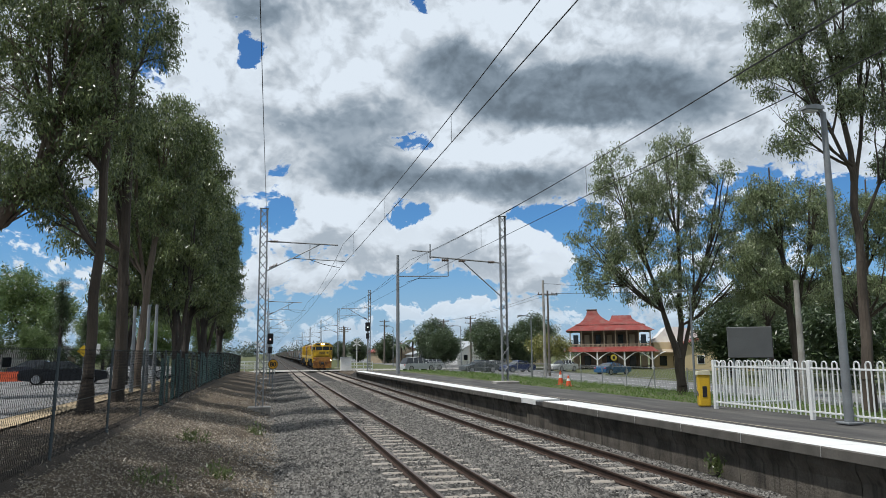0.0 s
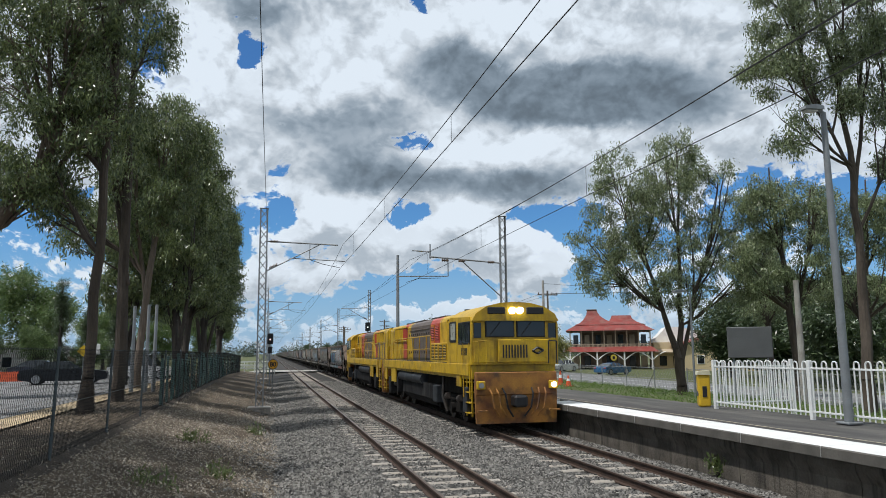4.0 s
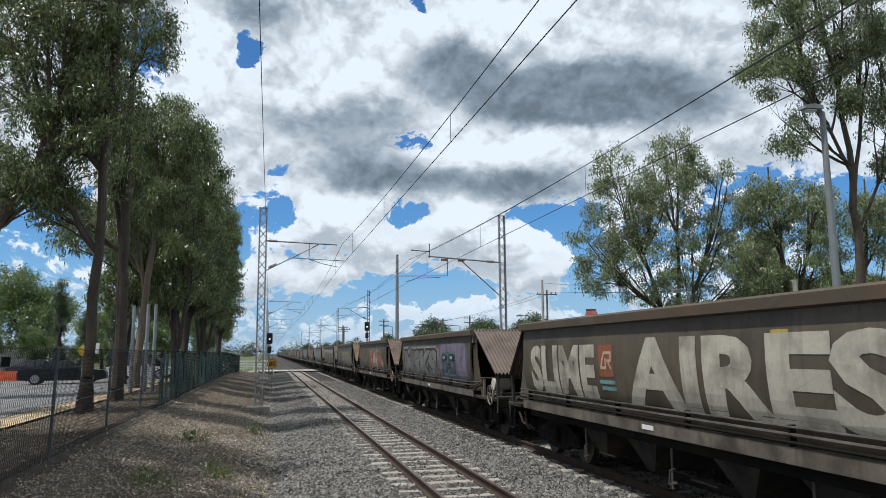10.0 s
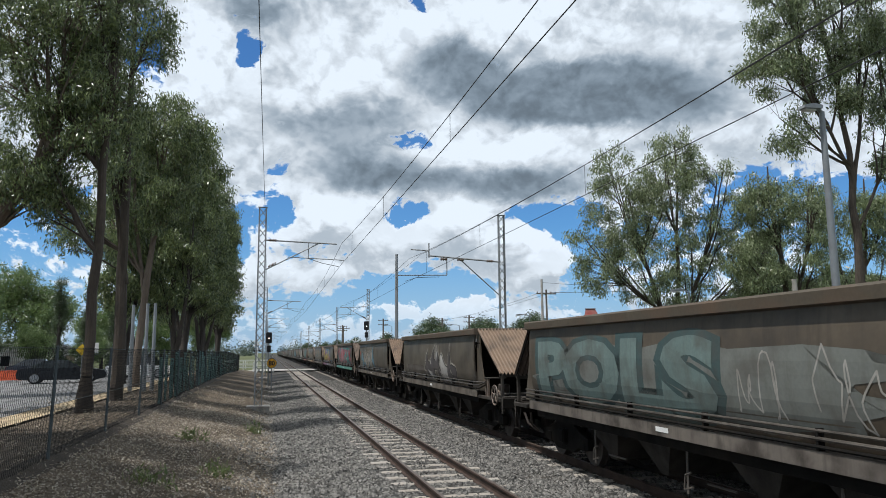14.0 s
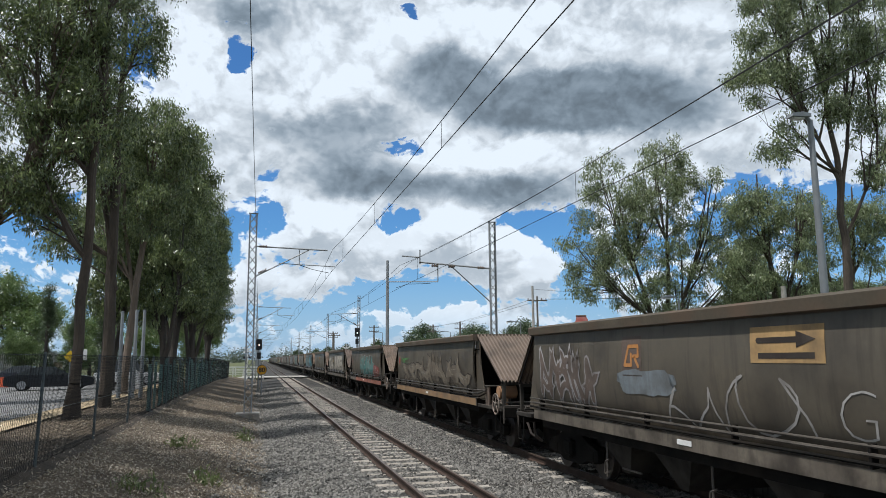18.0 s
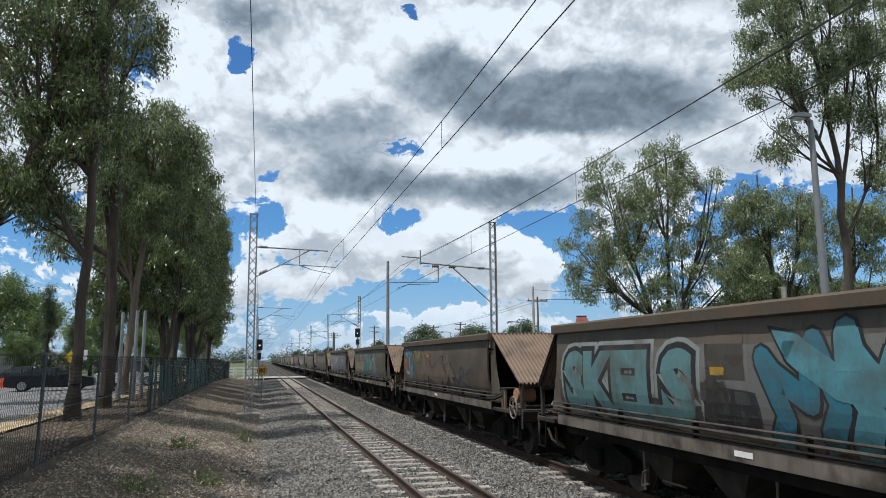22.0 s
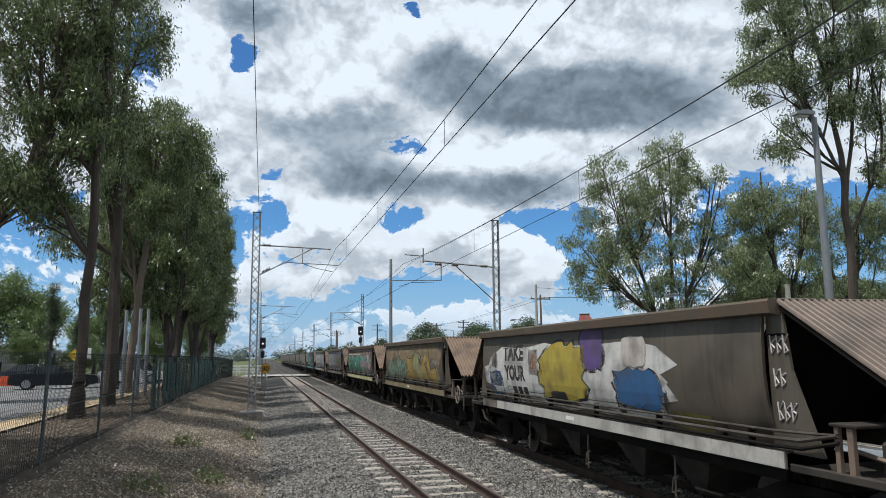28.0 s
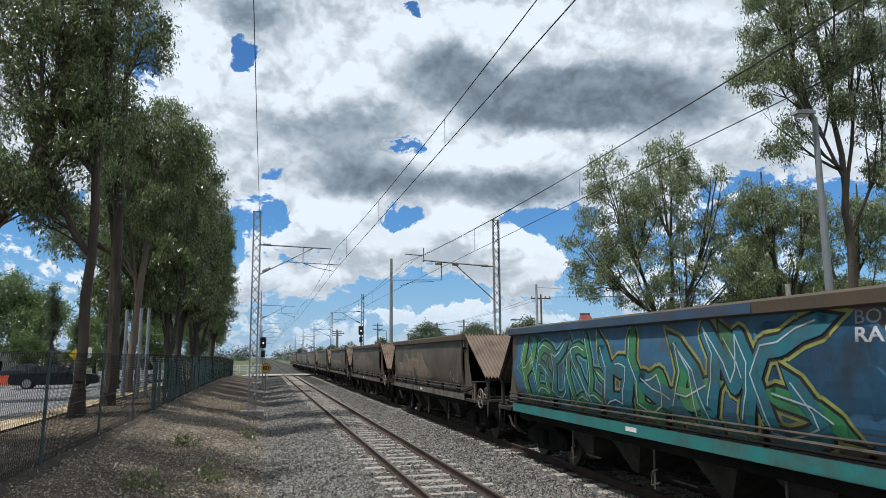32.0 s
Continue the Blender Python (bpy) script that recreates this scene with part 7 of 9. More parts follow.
def build_tufts():
    rng = random.Random(60)
    spots = [(-1.75, 19.5, 0.3), (-1.75, 13.2, 0.35), (-0.9, 15.0, 0.15), (-0.4, 24, 0.15), (8.55, 13.0, 0.06)]
    centres, radii, cnt = [], [], []
    for x, y, r in spots:
        for _ in range(9):
            a, b = x + rng.uniform(-r, r), y + rng.uniform(-r, r) * 1.5
            centres.append((a, b, ground_z(a, b) + (0.03 if x < 8 else 0.65)))
            radii.append(0.12)
            cnt.append(26)
    me = leaves_mesh("grass_tufts", centres, radii, cnt, (0.06, 0.16), -0.9, 61, leaf_mat("grass_blade", (0.07, 0.11, 0.03), (0.15, 0.17, 0.06)), 0.3)
    tagged(new("grass_tufts", me), "thin green grass tufts on the dry bank", "grass", kind="stuff")
    pts = [(-8.5 + 8.6 * rng.random() ** 0.8, 7 + 36 * rng.random() ** 1.5) for _ in range(4200)]
    me = leaves_mesh("leaf_litter", [(a, b, ground_z(a, b) + 0.02) for a, b in pts], [0.35] * len(pts), [9] * len(pts), (0.035, 0.085), 0.05, 63, leaf_mat("dry_leaf", (0.09, 0.065, 0.042), (0.52, 0.45, 0.34), 0.1), 0.05)
    tagged(new("leaf_litter", me), "dry fallen gum leaves and bark strips on the bank", "leaves", kind="stuff")
    pts = [(12.6 + 9.5 * rng.random() ** 1.3, 15 + 58 * rng.random()) for _ in range(5200)]
    me = leaves_mesh("grass_strip", [(a, b, ground_z(a, b) + 0.02) for a, b in pts], [0.3] * len(pts), [10] * len(pts), (0.045, 0.11), -0.9, 62, leaf_mat("lawn_blade", (0.09, 0.16, 0.03), (0.17, 0.25, 0.06), 0.4), 0.1)
    tagged(new("grass_strip", me), "green grass strip between platform and road", "grass", kind="stuff")


build_tufts()

# ---- locomotives ----
YELLOW = mat("loco_yellow", (0.64, 0.415, 0.015), (0.50, 0.31, 0.012), 0.42, scale=0.8, grain=30, bump=0.03, dirt=(0.13, 0.075, 0.022), dirt_amt=0.6, dirt_scale=2.0, streak=0.5)
ORANGEP = mat("loco_orange", (0.62, 0.20, 0.015), (0.52, 0.15, 0.012), 0.42, scale=0.9, grain=30, bump=0.03, dirt=(0.2, 0.08, 0.03), dirt_amt=0.3)
REDL = mat("loco_red", (0.50, 0.075, 0.045), (0.40, 0.055, 0.035), 0.42, scale=0.9, grain=30, bump=0.03, dirt=(0.16, 0.05, 0.03), dirt_amt=0.35)
LOCOGREY = mat("loco_warm_grey", (0.155, 0.125, 0.105), (0.12, 0.096, 0.082), 0.45, scale=0.7, grain=30, bump=0.03, dirt=(0.08, 0.065, 0.055), dirt_amt=0.35, streak=0.2)
GRIMY = mat("pilot_grime", (0.42, 0.20, 0.03), (0.20, 0.08, 0.03), 0.7, scale=2.2, grain=26, bump=0.1, dirt=(0.05, 0.03, 0.025), dirt_amt=0.85, dirt_scale=2.4)
TANKM = mat("tank_grey", (0.012, 0.012, 0.013), (0.007, 0.007, 0.008), 0.8, spec=0.15, scale=1, grain=20, bump=0.1, dirt=(0.075, 0.072, 0.068), dirt_amt=0.3, streak=0.5)
RESERV = mat("reservoir_grey", (0.05, 0.055, 0.062), (0.025, 0.028, 0.032), 0.6, spec=0.25, scale=2, grain=30, bump=0.05)
WINDOW = glass_mat("dark_window", (0.015, 0.018, 0.022))
LAMPGLOW = mat("lit_headlamp", (0.9, 0.88, 0.8), None, 0.2, bump=0, glow=(1.0, 0.93, 0.78), glow_strength=9.0)
PALELET = mat("pale_lettering", (0.34, 0.30, 0.26), (0.28, 0.245, 0.215), 0.5, scale=3, grain=40, bump=0)
BLACKP = mat("black_paint", (0.018, 0.018, 0.02), None, 0.5, bump=0.05)
PALEPANE = mat("pale_blind", (0.40, 0.40, 0.34), None, 0.3, bump=0)


def hood_profile(w, z0, z1):
    return [(-w, z0), (-w, z1 - 0.22), (-w + 0.06, z1 - 0.09), (-w + 0.2, z1), (w - 0.2, z1), (w - 0.06, z1 - 0.09), (w, z1 - 0.22), (w, z0)]


def build_locomotive():
    lc = thing("diesel_locomotive", "yellow and grey diesel-electric freight locomotive", "locomotive", group="locomotives")
    part("underframe", Shape().box((-1.30, -8.55, 1.50), (1.30, 8.55, 1.93), 0.02), YELLOW, lc)
    for sx in (-1, 1):
        s = Shape().box((sx * 1.31, -8.4, 1.60), (sx * 1.36, 7.6, 1.95), 0.012)
        sl = part("side_sill", s, YELLOW, lc)
        for y in (-3.1, -0.4, 2.4):
            part("jacking_pad", Shape().prism([(y - 0.15, 1.72), (y - 0.08, 1.66), (y + 0.08, 1.66), (y + 0.15, 1.72), (y + 0.15, 1.82), (y + 0.08, 1.88), (y - 0.08, 1.88), (y - 0.15, 1.82)], 0, sx * 1.36, sx * 1.375), YELLOW, sl)
        part("walkway_edge", Shape().box((sx * 0.9, -5.6, 1.94), (sx * 1.34, 7.6, 1.975)), DARKSTEEL, lc)
        part("end_skirt", Shape().box((sx * 1.28, 4.5, 0.95), (sx * 1.335, 5.7, 1.6), 0.01), YELLOW, lc)
        part("end_skirt", Shape().box((sx * 1.28, 7.1, 1.0), (sx * 1.335, 7.75, 1.9), 0.01), YELLOW, lc)
        part("end_skirt", Shape().box((sx * 1.28, -7.4, 1.25), (sx * 1.335, -6.9, 1.6), 0.01), YELLOW, lc)
        # cab sides
        part("cab_side", Shape().prism([(-8.72, 1.93), (-5.75, 1.93), (-5.75, 3.2), (-6.2, 3.4), (-8.6, 3.32), (-8.78, 3.1)], 0, sx * 1.28, sx * 1.34), YELLOW, lc)
        wn = part("cab_window", Shape().box((sx * 1.335, -8.62, 2.52), (sx * 1.35, -7.25, 3.2), 0.01), BLACKP, lc, "dark side window in three panes")
        for i in range(3):
            part("pane", Shape().box((sx * 1.352, -8.58 + 0.45 * i, 2.57), (sx * 1.358, -8.17 + 0.45 * i, 3.16)), WINDOW, wn)
        dw = part("door_window", Shape().prism([(-6.95, 2.6), (-6.15, 2.6), (-6.1, 2.66), (-6.1, 3.2), (-6.15, 3.26), (-6.95, 3.26), (-7.0, 3.2), (-7.0, 2.66)], 0, sx * 1.335, sx * 1.35), BLACKP, lc)
        part("pane", Shape().box((sx * 1.352, -6.9, 2.68), (sx * 1.358, -6.3, 3.2), 0.0), PALEPANE, dw)
        part("cab_door_seam", Shape().box((sx * 1.341, -6.98, 1.98), (sx * 1.346, -6.08, 2.5)), YELLOW, lc)
        lett = Shape()
        for i in range(5):
            a = (-8.2 if sx < 0 else -7.55) + (0.14 * i if sx < 0 else -0.14 * i)
            lett.box((sx * 1.341, a - 0.045, 2.2), (sx * 1.347, a + 0.045, 2.42))
        part("marking", lett, BLACKP, lc)
        # louvred box behind the cab
        lb = part("louvre_box", Shape().box((sx * 0.9, -5.75, 1.95), (sx * 1.33, -3.15, 2.62), 0.02), YELLOW, lc)
        for k in range(2):
            a0, a1 = (-5.65, -4.5) if k == 0 else (-4.4, -3.3)
            part("grille_back", Shape().box((sx * 1.33, a0, 2.05), (sx * 1.336, a1, 2.55)), BLACKP, lb)
            for i in range(9):
                z = 2.07 + 0.053 * i
                part("slat", Shape().prism([(sx * 1.336, z), (sx * 1.352, z + 0.004), (sx * 1.336, z + 0.02)], 1, a0 + 0.02, a1 - 0.02), YELLOW, lb)
            for a in (a0, (a0 + a1) / 2, a1):
                part("grille_post", Shape().box((sx * 1.336, a - 0.02, 2.05), (sx * 1.356, a + 0.02, 2.56)), YELLOW, lb)
        # intake opening high on the yellow hood
        part("intake", Shape().box((sx * 0.915, -5.0, 2.85), (sx * 0.935, -4.2, 3.42)), BLACKP, lc, "dark square intake")
        part("intake_frame", Shape().path([(sx * 0.935, -5.02, 2.83), (sx * 0.935, -4.18, 2.83), (sx * 0.935, -4.18, 3.44), (sx * 0.935, -5.02, 3.44), (sx * 0.935, -5.02, 2.83)], 0.03, 4), YELLOW, lc)
        # red louvre doors
        for a0, a1 in ((-2.8, -2.15), (-2.05, -1.4)):
            ld = part("louvre_door", Shape().box((sx * 0.92, a0, 2.0), (sx * 0.94, a1, 3.35), 0.008), REDL if a0 < -2.5 else ORANGEP, lc)
            for z0 in (2.1, 2.75):
                part("louvre_back", Shape().box((sx * 0.94, a0 + 0.06, z0), (sx * 0.945, a1 - 0.06, z0 + 0.52)), BLACKP, ld)
                for i in range(8):
                    z = z0 + 0.02 + 0.063 * i
                    part("slat", Shape().prism([(sx * 0.945, z), (sx * 0.962, z + 0.012), (sx * 0.945, z + 0.042)], 1, a0 + 0.08, a1 - 0.08), REDL, ld)
        # engine-room doors
        for i in range(10):
            a = -1.3 + 0.46 * i
            col = LOCOGREY if a < 2.6 else YELLOW
            if a > 3.2:
                break
            d = part("hood_door", Shape().box((sx * 0.92, a + 0.01, 2.02), (sx * 0.935, a + 0.45, 3.18), 0.006), col, lc)
            for z in (2.25, 3.0):
                part("latch", Shape().box((sx * 0.935, a + 0.19, z), (sx * 0.955, a + 0.27, z + 0.1), 0.01), BLACKP, d)
        part("gutter_pipe", Shape().tube((sx * 0.95, -1.3, 3.24), (sx * 0.95, 3.0, 3.24), 0.02, n=6), LOCOGREY, lc)
        for i in range(8):
            a = 4.9 + 0.45 * i
            part("hood_door", Shape().box((sx * 0.92, a + 0.01, 2.02), (sx * 0.933, a + 0.44, 2.75), 0.006), YELLOW, lc)
        # radiator grille with upright zigzag fins
        rg = part("radiator_grille", Shape().box((sx * 0.915, 3.75, 2.86), (sx * 0.93, 6.95, 3.42)), BLACKP, lc, "dark radiator grille with upright fins")
        n = 34
        for i in range(n):
            a = 3.8 + 3.1 * i / n
            part("fin", Shape().prism([(sx * 0.93, a), (sx * 0.968, a + 0.028), (sx * 0.93, a + 0.056)], 2, 2.88, 3.40), YELLOW if i > 8 else REDL, rg)
        for z in (2.83, 3.44):
            part("grille_frame", Shape().box((sx * 0.92, 3.65, z - 0.03), (sx * 0.975, 7.05, z + 0.03), 0.01), YELLOW, rg)
        # handrails
        top, mid = 2.9, 2.42
        part("handrail", Shape().path([(sx * 1.30, -3.0, 2.0), (sx * 1.30, -3.0, top), (sx * 1.30, 4.6, top), (sx * 1.30, 6.4, top - 0.25), (sx * 1.30, 6.7, 2.0)], 0.021, 6), YELLOW, lc, smooth=True)
        part("handrail", Shape().path([(sx * 1.30, -3.0, mid), (sx * 1.30, 5.4, mid), (sx * 1.30, 6.55, mid - 0.1)], 0.018, 6), YELLOW, lc, smooth=True)
        for y in (-2.2, -0.9, 0.4, 1.7, 3.0, 4.3, 5.4):
            part("stanchion", Shape().tube((sx * 1.31, y, 1.93), (sx * 1.30, y - 0.05, top - (0.1 if y > 5 else 0)), 0.02, n=6), YELLOW, lc)
        # underslung gear
        part("air_reservoir", Shape().tube((sx * 1.12, -1.2, 1.28), (sx * 1.12, 3.9, 1.28), 0.21, n=16), RESERV, lc, smooth=True)
        for y in (-8.1, 8.1):
            ld = part("ladder", Shape().box((sx * 1.22, y - 0.32, 0.42), (sx * 1.26, y - 0.27, 1.7)).box((sx * 1.22, y + 0.27, 0.42), (sx * 1.26, y + 0.32, 1.7)), YELLOW, lc)
            for i in range(4):
                part("rung", Shape().box((sx * 1.08, y - 0.3, 0.5 + 0.3 * i), (sx * 1.3, y + 0.3, 0.53 + 0.3 * i)), YELLOW, ld)
            for k in (-0.36, 0.36):
                hr = Shape().path([(sx * 1.32, y + k, 0.95), (sx * 1.34, y + k, 2.6), (sx * 1.33, y + k * 0.85, 2.78), (sx * 1.32, y + k * 0.45, 2.82), (sx * 1.31, y + k * 0.2, 2.7), (sx * 1.28, y + k * 0.2, 1.95)], 0.02, 6)
                part("grab_rail", hr, YELLOW if y < 0 else PALEMETAL, lc, smooth=True)
        for y0, y1, z0, z1, m_ in ((-3.9, -3.3, 0.55, 1.15, RESERV), (4.1, 4.4, 0.5, 1.2, TANKM), (-7.9, -7.5, 0.5, 1.25, RESERV), (6.1, 6.7, 0.35, 1.15, TANKM)):
            part("equipment_box", Shape().box((sx * 0.98, y0, z0), (sx * 1.30, y1, z1), 0.03), m_, lc)
        part("sand_pipe", Shape().path([(sx * 1.15, -4.4, 1.5), (sx * 1.18, -4.4, 0.8), (sx * 1.05, -4.5, 0.3)], 0.05, 6), DARKSTEEL, lc)
    part("equipment_rack", Shape().box((-1.02, -6.6, 0.95), (1.02, 6.6, 1.52), 0.02), UNDER, lc)
    for y0, y1 in ((-2.9, -1.2), (-1.0, 0.6), (0.8, 2.6)):
        part("roof_vent", Shape().box((-0.55, y0, 3.5), (0.55, y1, 3.62), 0.03), BLACKP, lc)
    part("fuel_tank", Shape().prism([(-1.2, 0.62), (-0.95, 0.34), (0.95, 0.34), (1.2, 0.62), (1.2, 1.15), (-1.2, 1.15)], 1, -2.9, 3.2), TANKM, lc, "grimy dark fuel tank with pale spill stains")
    # hood in its paint bands
    for a, b, m_ in ((-5.7, -2.9, YELLOW), (-2.9, -2.1, REDL), (-2.1, -1.3, REDL), (-1.3, 2.8, LOCOGREY), (2.8, 3.6, YELLOW), (3.6, 4.7, REDL), (4.7, 8.5, YELLOW)):
        part("hood_section", Shape().prism(hood_profile(0.92, 1.93, 3.6), 1, a, b - 0.006), m_, lc)
    s = Shape()
    for sx in (-1, 1):
        s.prism([(2.2, 2.0), (3.3, 2.0), (3.3, 3.3), (2.8, 3.3)], 0, sx * 0.921, sx * 0.938)
    part("slanted_band", s, YELLOW, lc)
    part("hood_end", Shape().box((-0.86, 8.42, 1.95), (0.86, 8.56, 3.52), 0.05), YELLOW, lc)
    for x in (-0.42, 0.42):
        part("marker_box", Shape().box((x - 0.3, 8.55, 3.18), (x + 0.3, 8.62, 3.4), 0.04), BLACKP, lc)
    for x in (-0.16, 0.16):
        part("rear_lamp", Shape().tube((x, 8.54, 2.85), (x, 8.62, 2.85), 0.1, n=12), GLASSLAMP, lc)
    # roof gear
    for y in (4.6, 5.9):
        part("radiator_fan", Shape().tube((0, y, 3.58), (0, y, 3.7), 0.55, n=20), DARKSTEEL, lc)
    part("exhaust_stack", Shape().box((-0.3, -0.2, 3.58), (0.3, 1.2, 3.74), 0.03), DARKSTEEL, lc)
    part("roof_silencer", Shape().box((-0.6, 1.5, 3.58), (0.6, 3.6, 3.69), 0.03), DARKSTEEL, lc)
    part("roof_walk", Shape().box((-0.7, -2.8, 3.6), (0.7, -0.5, 3.66), 0.02), DARKSTEEL, lc)
    part("horn_cover", Shape().tube((-0.3, -4.6, 3.6), (-0.3, -4.6, 3.78), 0.12, n=10), DARKSTEEL, lc)
    # cab roof and face
    roof = [(-1.34, 3.2), (-1.22, 3.42), (-0.9, 3.62), (-0.45, 3.73), (0, 3.76), (0.45, 3.73), (0.9, 3.62), (1.22, 3.42), (1.34, 3.2), (1.1, 3.2), (-1.1, 3.2)]
    part("cab_roof", Shape().prism(roof, 1, -8.85, -5.7), YELLOW, lc, smooth=True)
    face = [(-1.31, 1.93), (1.31, 1.93), (1.31, 3.2), (1.2, 3.41), (0.88, 3.6), (0.44, 3.71), (-0.44, 3.71), (-0.88, 3.6), (-1.2, 3.41), (-1.31, 3.2)]
    part("cab_front", Shape().prism(face, 1, -8.74, -8.66), YELLOW, lc)
    part("cab_back", Shape().prism(face, 1, -5.8, -5.7), YELLOW, lc)
    for x0, x1 in ((-0.92, -0.02), (0.04, 0.94)):
        ws = part("windscreen", Shape().box((x0, -8.775, 2.72), (x1, -8.735, 3.22), 0.02), BLACKP, lc)
        part("pane", Shape().box((x0 + 0.04, -8.785, 2.76), (x1 - 0.04, -8.778, 3.18)), WINDOW, ws)
        part("wiper", Shape().tube(((x0 + x1) / 2, -8.8, 3.16), (x0 + 0.15, -8.8, 2.8), 0.012, n=4), BLACKP, ws)
    for sx in (-1, 1):
        part("corner_window", Shape().box((sx * 1.04, -8.765, 2.7), (sx * 1.28, -8.735, 3.15), 0.02), WINDOW, lc)
    part("nose_panel", Shape().box((-0.55, -8.83, 1.98), (1.05, -8.73, 2.66), 0.03), YELLOW, lc)
    part("nose_door", Shape().box((-1.28, -8.79, 1.98), (-0.66, -8.73, 2.62), 0.02), YELLOW, lc)
    for i in range(9):
        part("nose_slot", Shape().box((-0.42 + 0.09 * i, -8.842, 2.12), (-0.38 + 0.09 * i, -8.828, 2.5)), BLACKP, lc)
    em = Shape()
    for (a, b), (c, d) in zip([(0.5, 2.32), (0.66, 2.42), (0.84, 2.34), (0.66, 2.24)], [(0.66, 2.42), (0.84, 2.34), (0.66, 2.24), (0.5, 2.32)]):
        em.tube((a, -8.84, b), (c, -8.84, d), 0.03, n=4)
    part("emblem", em, BLACKP, lc)
    for x in (-0.12, 0.12):
        part("headlamp", Shape().tube((x, -8.92, 3.5), (x, -8.84, 3.5), 0.1, n=14), LAMPGLOW, lc, "lit round headlamp")
    for x in (-0.6, 0.6):
        part("marker_box", Shape().box((x - 0.27, -8.88, 3.4), (x + 0.27, -8.84, 3.6), 0.03), BLACKP, lc)
    for sx in (-1, 1):
        part("cab_handrail", Shape().path([(sx * 1.2, -8.95, 1.95), (sx * 1.2, -8.98, 2.6), (sx * 0.95, -8.98, 2.62), (sx * 0.95, -8.95, 1.95)], 0.02, 6), BLACKP if sx > 0 else YELLOW, lc)
    # pilot, at both ends
    for e, lit in ((-1, True), (1, False)):
        y = e * 8.72
        part("buffer_beam", Shape().box((-1.25, y - 0.1, 1.05), (1.25, y + 0.1, 1.72), 0.03), GRIMY, lc)
        part("pilot_plate", Shape().prism([(-1.22, 0.25), (1.22, 0.25), (1.25, 1.1), (-1.25, 1.1)], 1, y - 0.06, y + 0.06), GRIMY, lc, "battered dirty yellow pilot plate")
        part("coupler", Shape().box((-0.2, y + e * 0.05, 0.72), (0.2, y + e * 0.5, 1.06), 0.06), BLACKP, lc)
        for sx in (-1, 1):
            for k in (0.45, 0.65, 0.85):
                part("brake_hose", Shape().path([(sx * k, y + e * 0.1, 1.25), (sx * (k - 0.03), y + e * 0.3, 1.1), (sx * (k - 0.1), y + e * 0.3, 0.7), (sx * (k - 0.28), y + e * 0.22, 0.45)], 0.027, 6), GRIMY if k > 0.6 else BLACKP, lc, smooth=True)
            part("step_plate", Shape().box((sx * 0.95, y - 0.15, 0.6), (sx * 1.25, y + e * 0.3, 0.64)), GRIMY, lc)
            dl = part("ditch_lamp_box", Shape().box((sx * 0.98, y + e * 0.08, 1.22), (sx * 1.24, y + e * 0.2, 1.46), 0.02), YELLOW, lc)
            if lit:
                part("ditch_lamp", Shape().tube((sx * 1.11, y + e * 0.2, 1.34), (sx * 1.11, y + e * 0.23, 1.34), 0.08, n=12), LAMPGLOW if sx > 0 else GLASSLAMP, dl)
    # bogies
    for yb in (-5.3, 5.3):
        bg = part("bogie", Shape().box((-0.8, yb - 1.9, 0.62), (0.8, yb + 1.9, 0.9), 0.04), UNDER, lc)
        for sx in (-1, 1):
            part("side_frame", Shape().prism([(yb - 2.2, 0.42), (yb - 2.2, 0.7), (yb - 1.2, 0.92), (yb + 1.2, 0.92), (yb + 2.2, 0.7), (yb + 2.2, 0.42), (yb + 1.3, 0.36), (yb - 1.3, 0.36)], 0, sx * 0.92, sx * 1.0), UNDER, bg)
            for a in (-1.65, 0, 1.65):
                s = Shape().wheel((sx * 0.565, yb + a, 0.475), 0.475, 0.13, n=24).wheel((sx * 0.48, yb + a, 0.475), 0.5, 0.03, n=24)
                part("wheel", s, WHEELM, bg, smooth=True)
                part("axle_box", Shape().tube((sx * 0.95, yb + a, 0.475), (sx * 1.12, yb + a, 0.475), 0.17, n=14), UNDER, bg, smooth=True)
                part("brake_cylinder", Shape().tube((sx * 1.05, yb + a + 0.5, 0.85), (sx * 1.05, yb + a + 0.85, 0.8), 0.11, n=10), WHEELM, bg, smooth=True)
                part("spring", Shape().box((sx * 0.93, yb + a - 0.3, 0.72), (sx * 1.05, yb + a + 0.3, 0.8), 0.02), UNDER, bg)
    return lc


GLASSLAMP = glass_mat("lamp_glass", (0.25, 0.25, 0.25), 0.1)
loco = build_locomotive()
loco_two = copy_thing(loco, pose(FAR_TRACK, -12.0, 0, 0, 0, 180))
# the owner's sign on the second engine, as plain shapes
for sx in (1,):
    s = Shape()
    for i, (a, wd) in enumerate(((-1.02, 0.24), (-0.72, 0.22), (-0.42, 0.22), (-0.16, 0.07), (0.0, 0.22), (0.3, 0.24), (0.62, 0.26))):
        s.box((sx * 0.94, a, 2.28), (sx * 0.945, a + wd, 2.58))
    part("lettering_blocks", s, PALELET, loco_two, "pale painted blocks on the hood")
    for pts, m_ in (([(-0.95, 2.86), (-0.6, 3.02), (-0.72, 3.2), (-1.0, 3.08)], YELLOW), ([(-0.62, 3.22), (-0.28, 3.3), (-0.12, 3.1), (-0.3, 2.95), (-0.42, 3.1)], ORANGEP), ([(-0.3, 2.93), (-0.46, 2.75), (-0.62, 2.86), (-0.5, 3.02)], YELLOW), ([(-0.75, 2.83), (-0.85, 2.76), (-0.66, 2.78)], REDL)):
        part("emblem_patch", Shape().prism(pts, 0, sx * 0.94, sx * 0.946), m_, loco_two)
TRAIN += [(loco, -30.0, 0), (loco_two, -12.0, 180)]

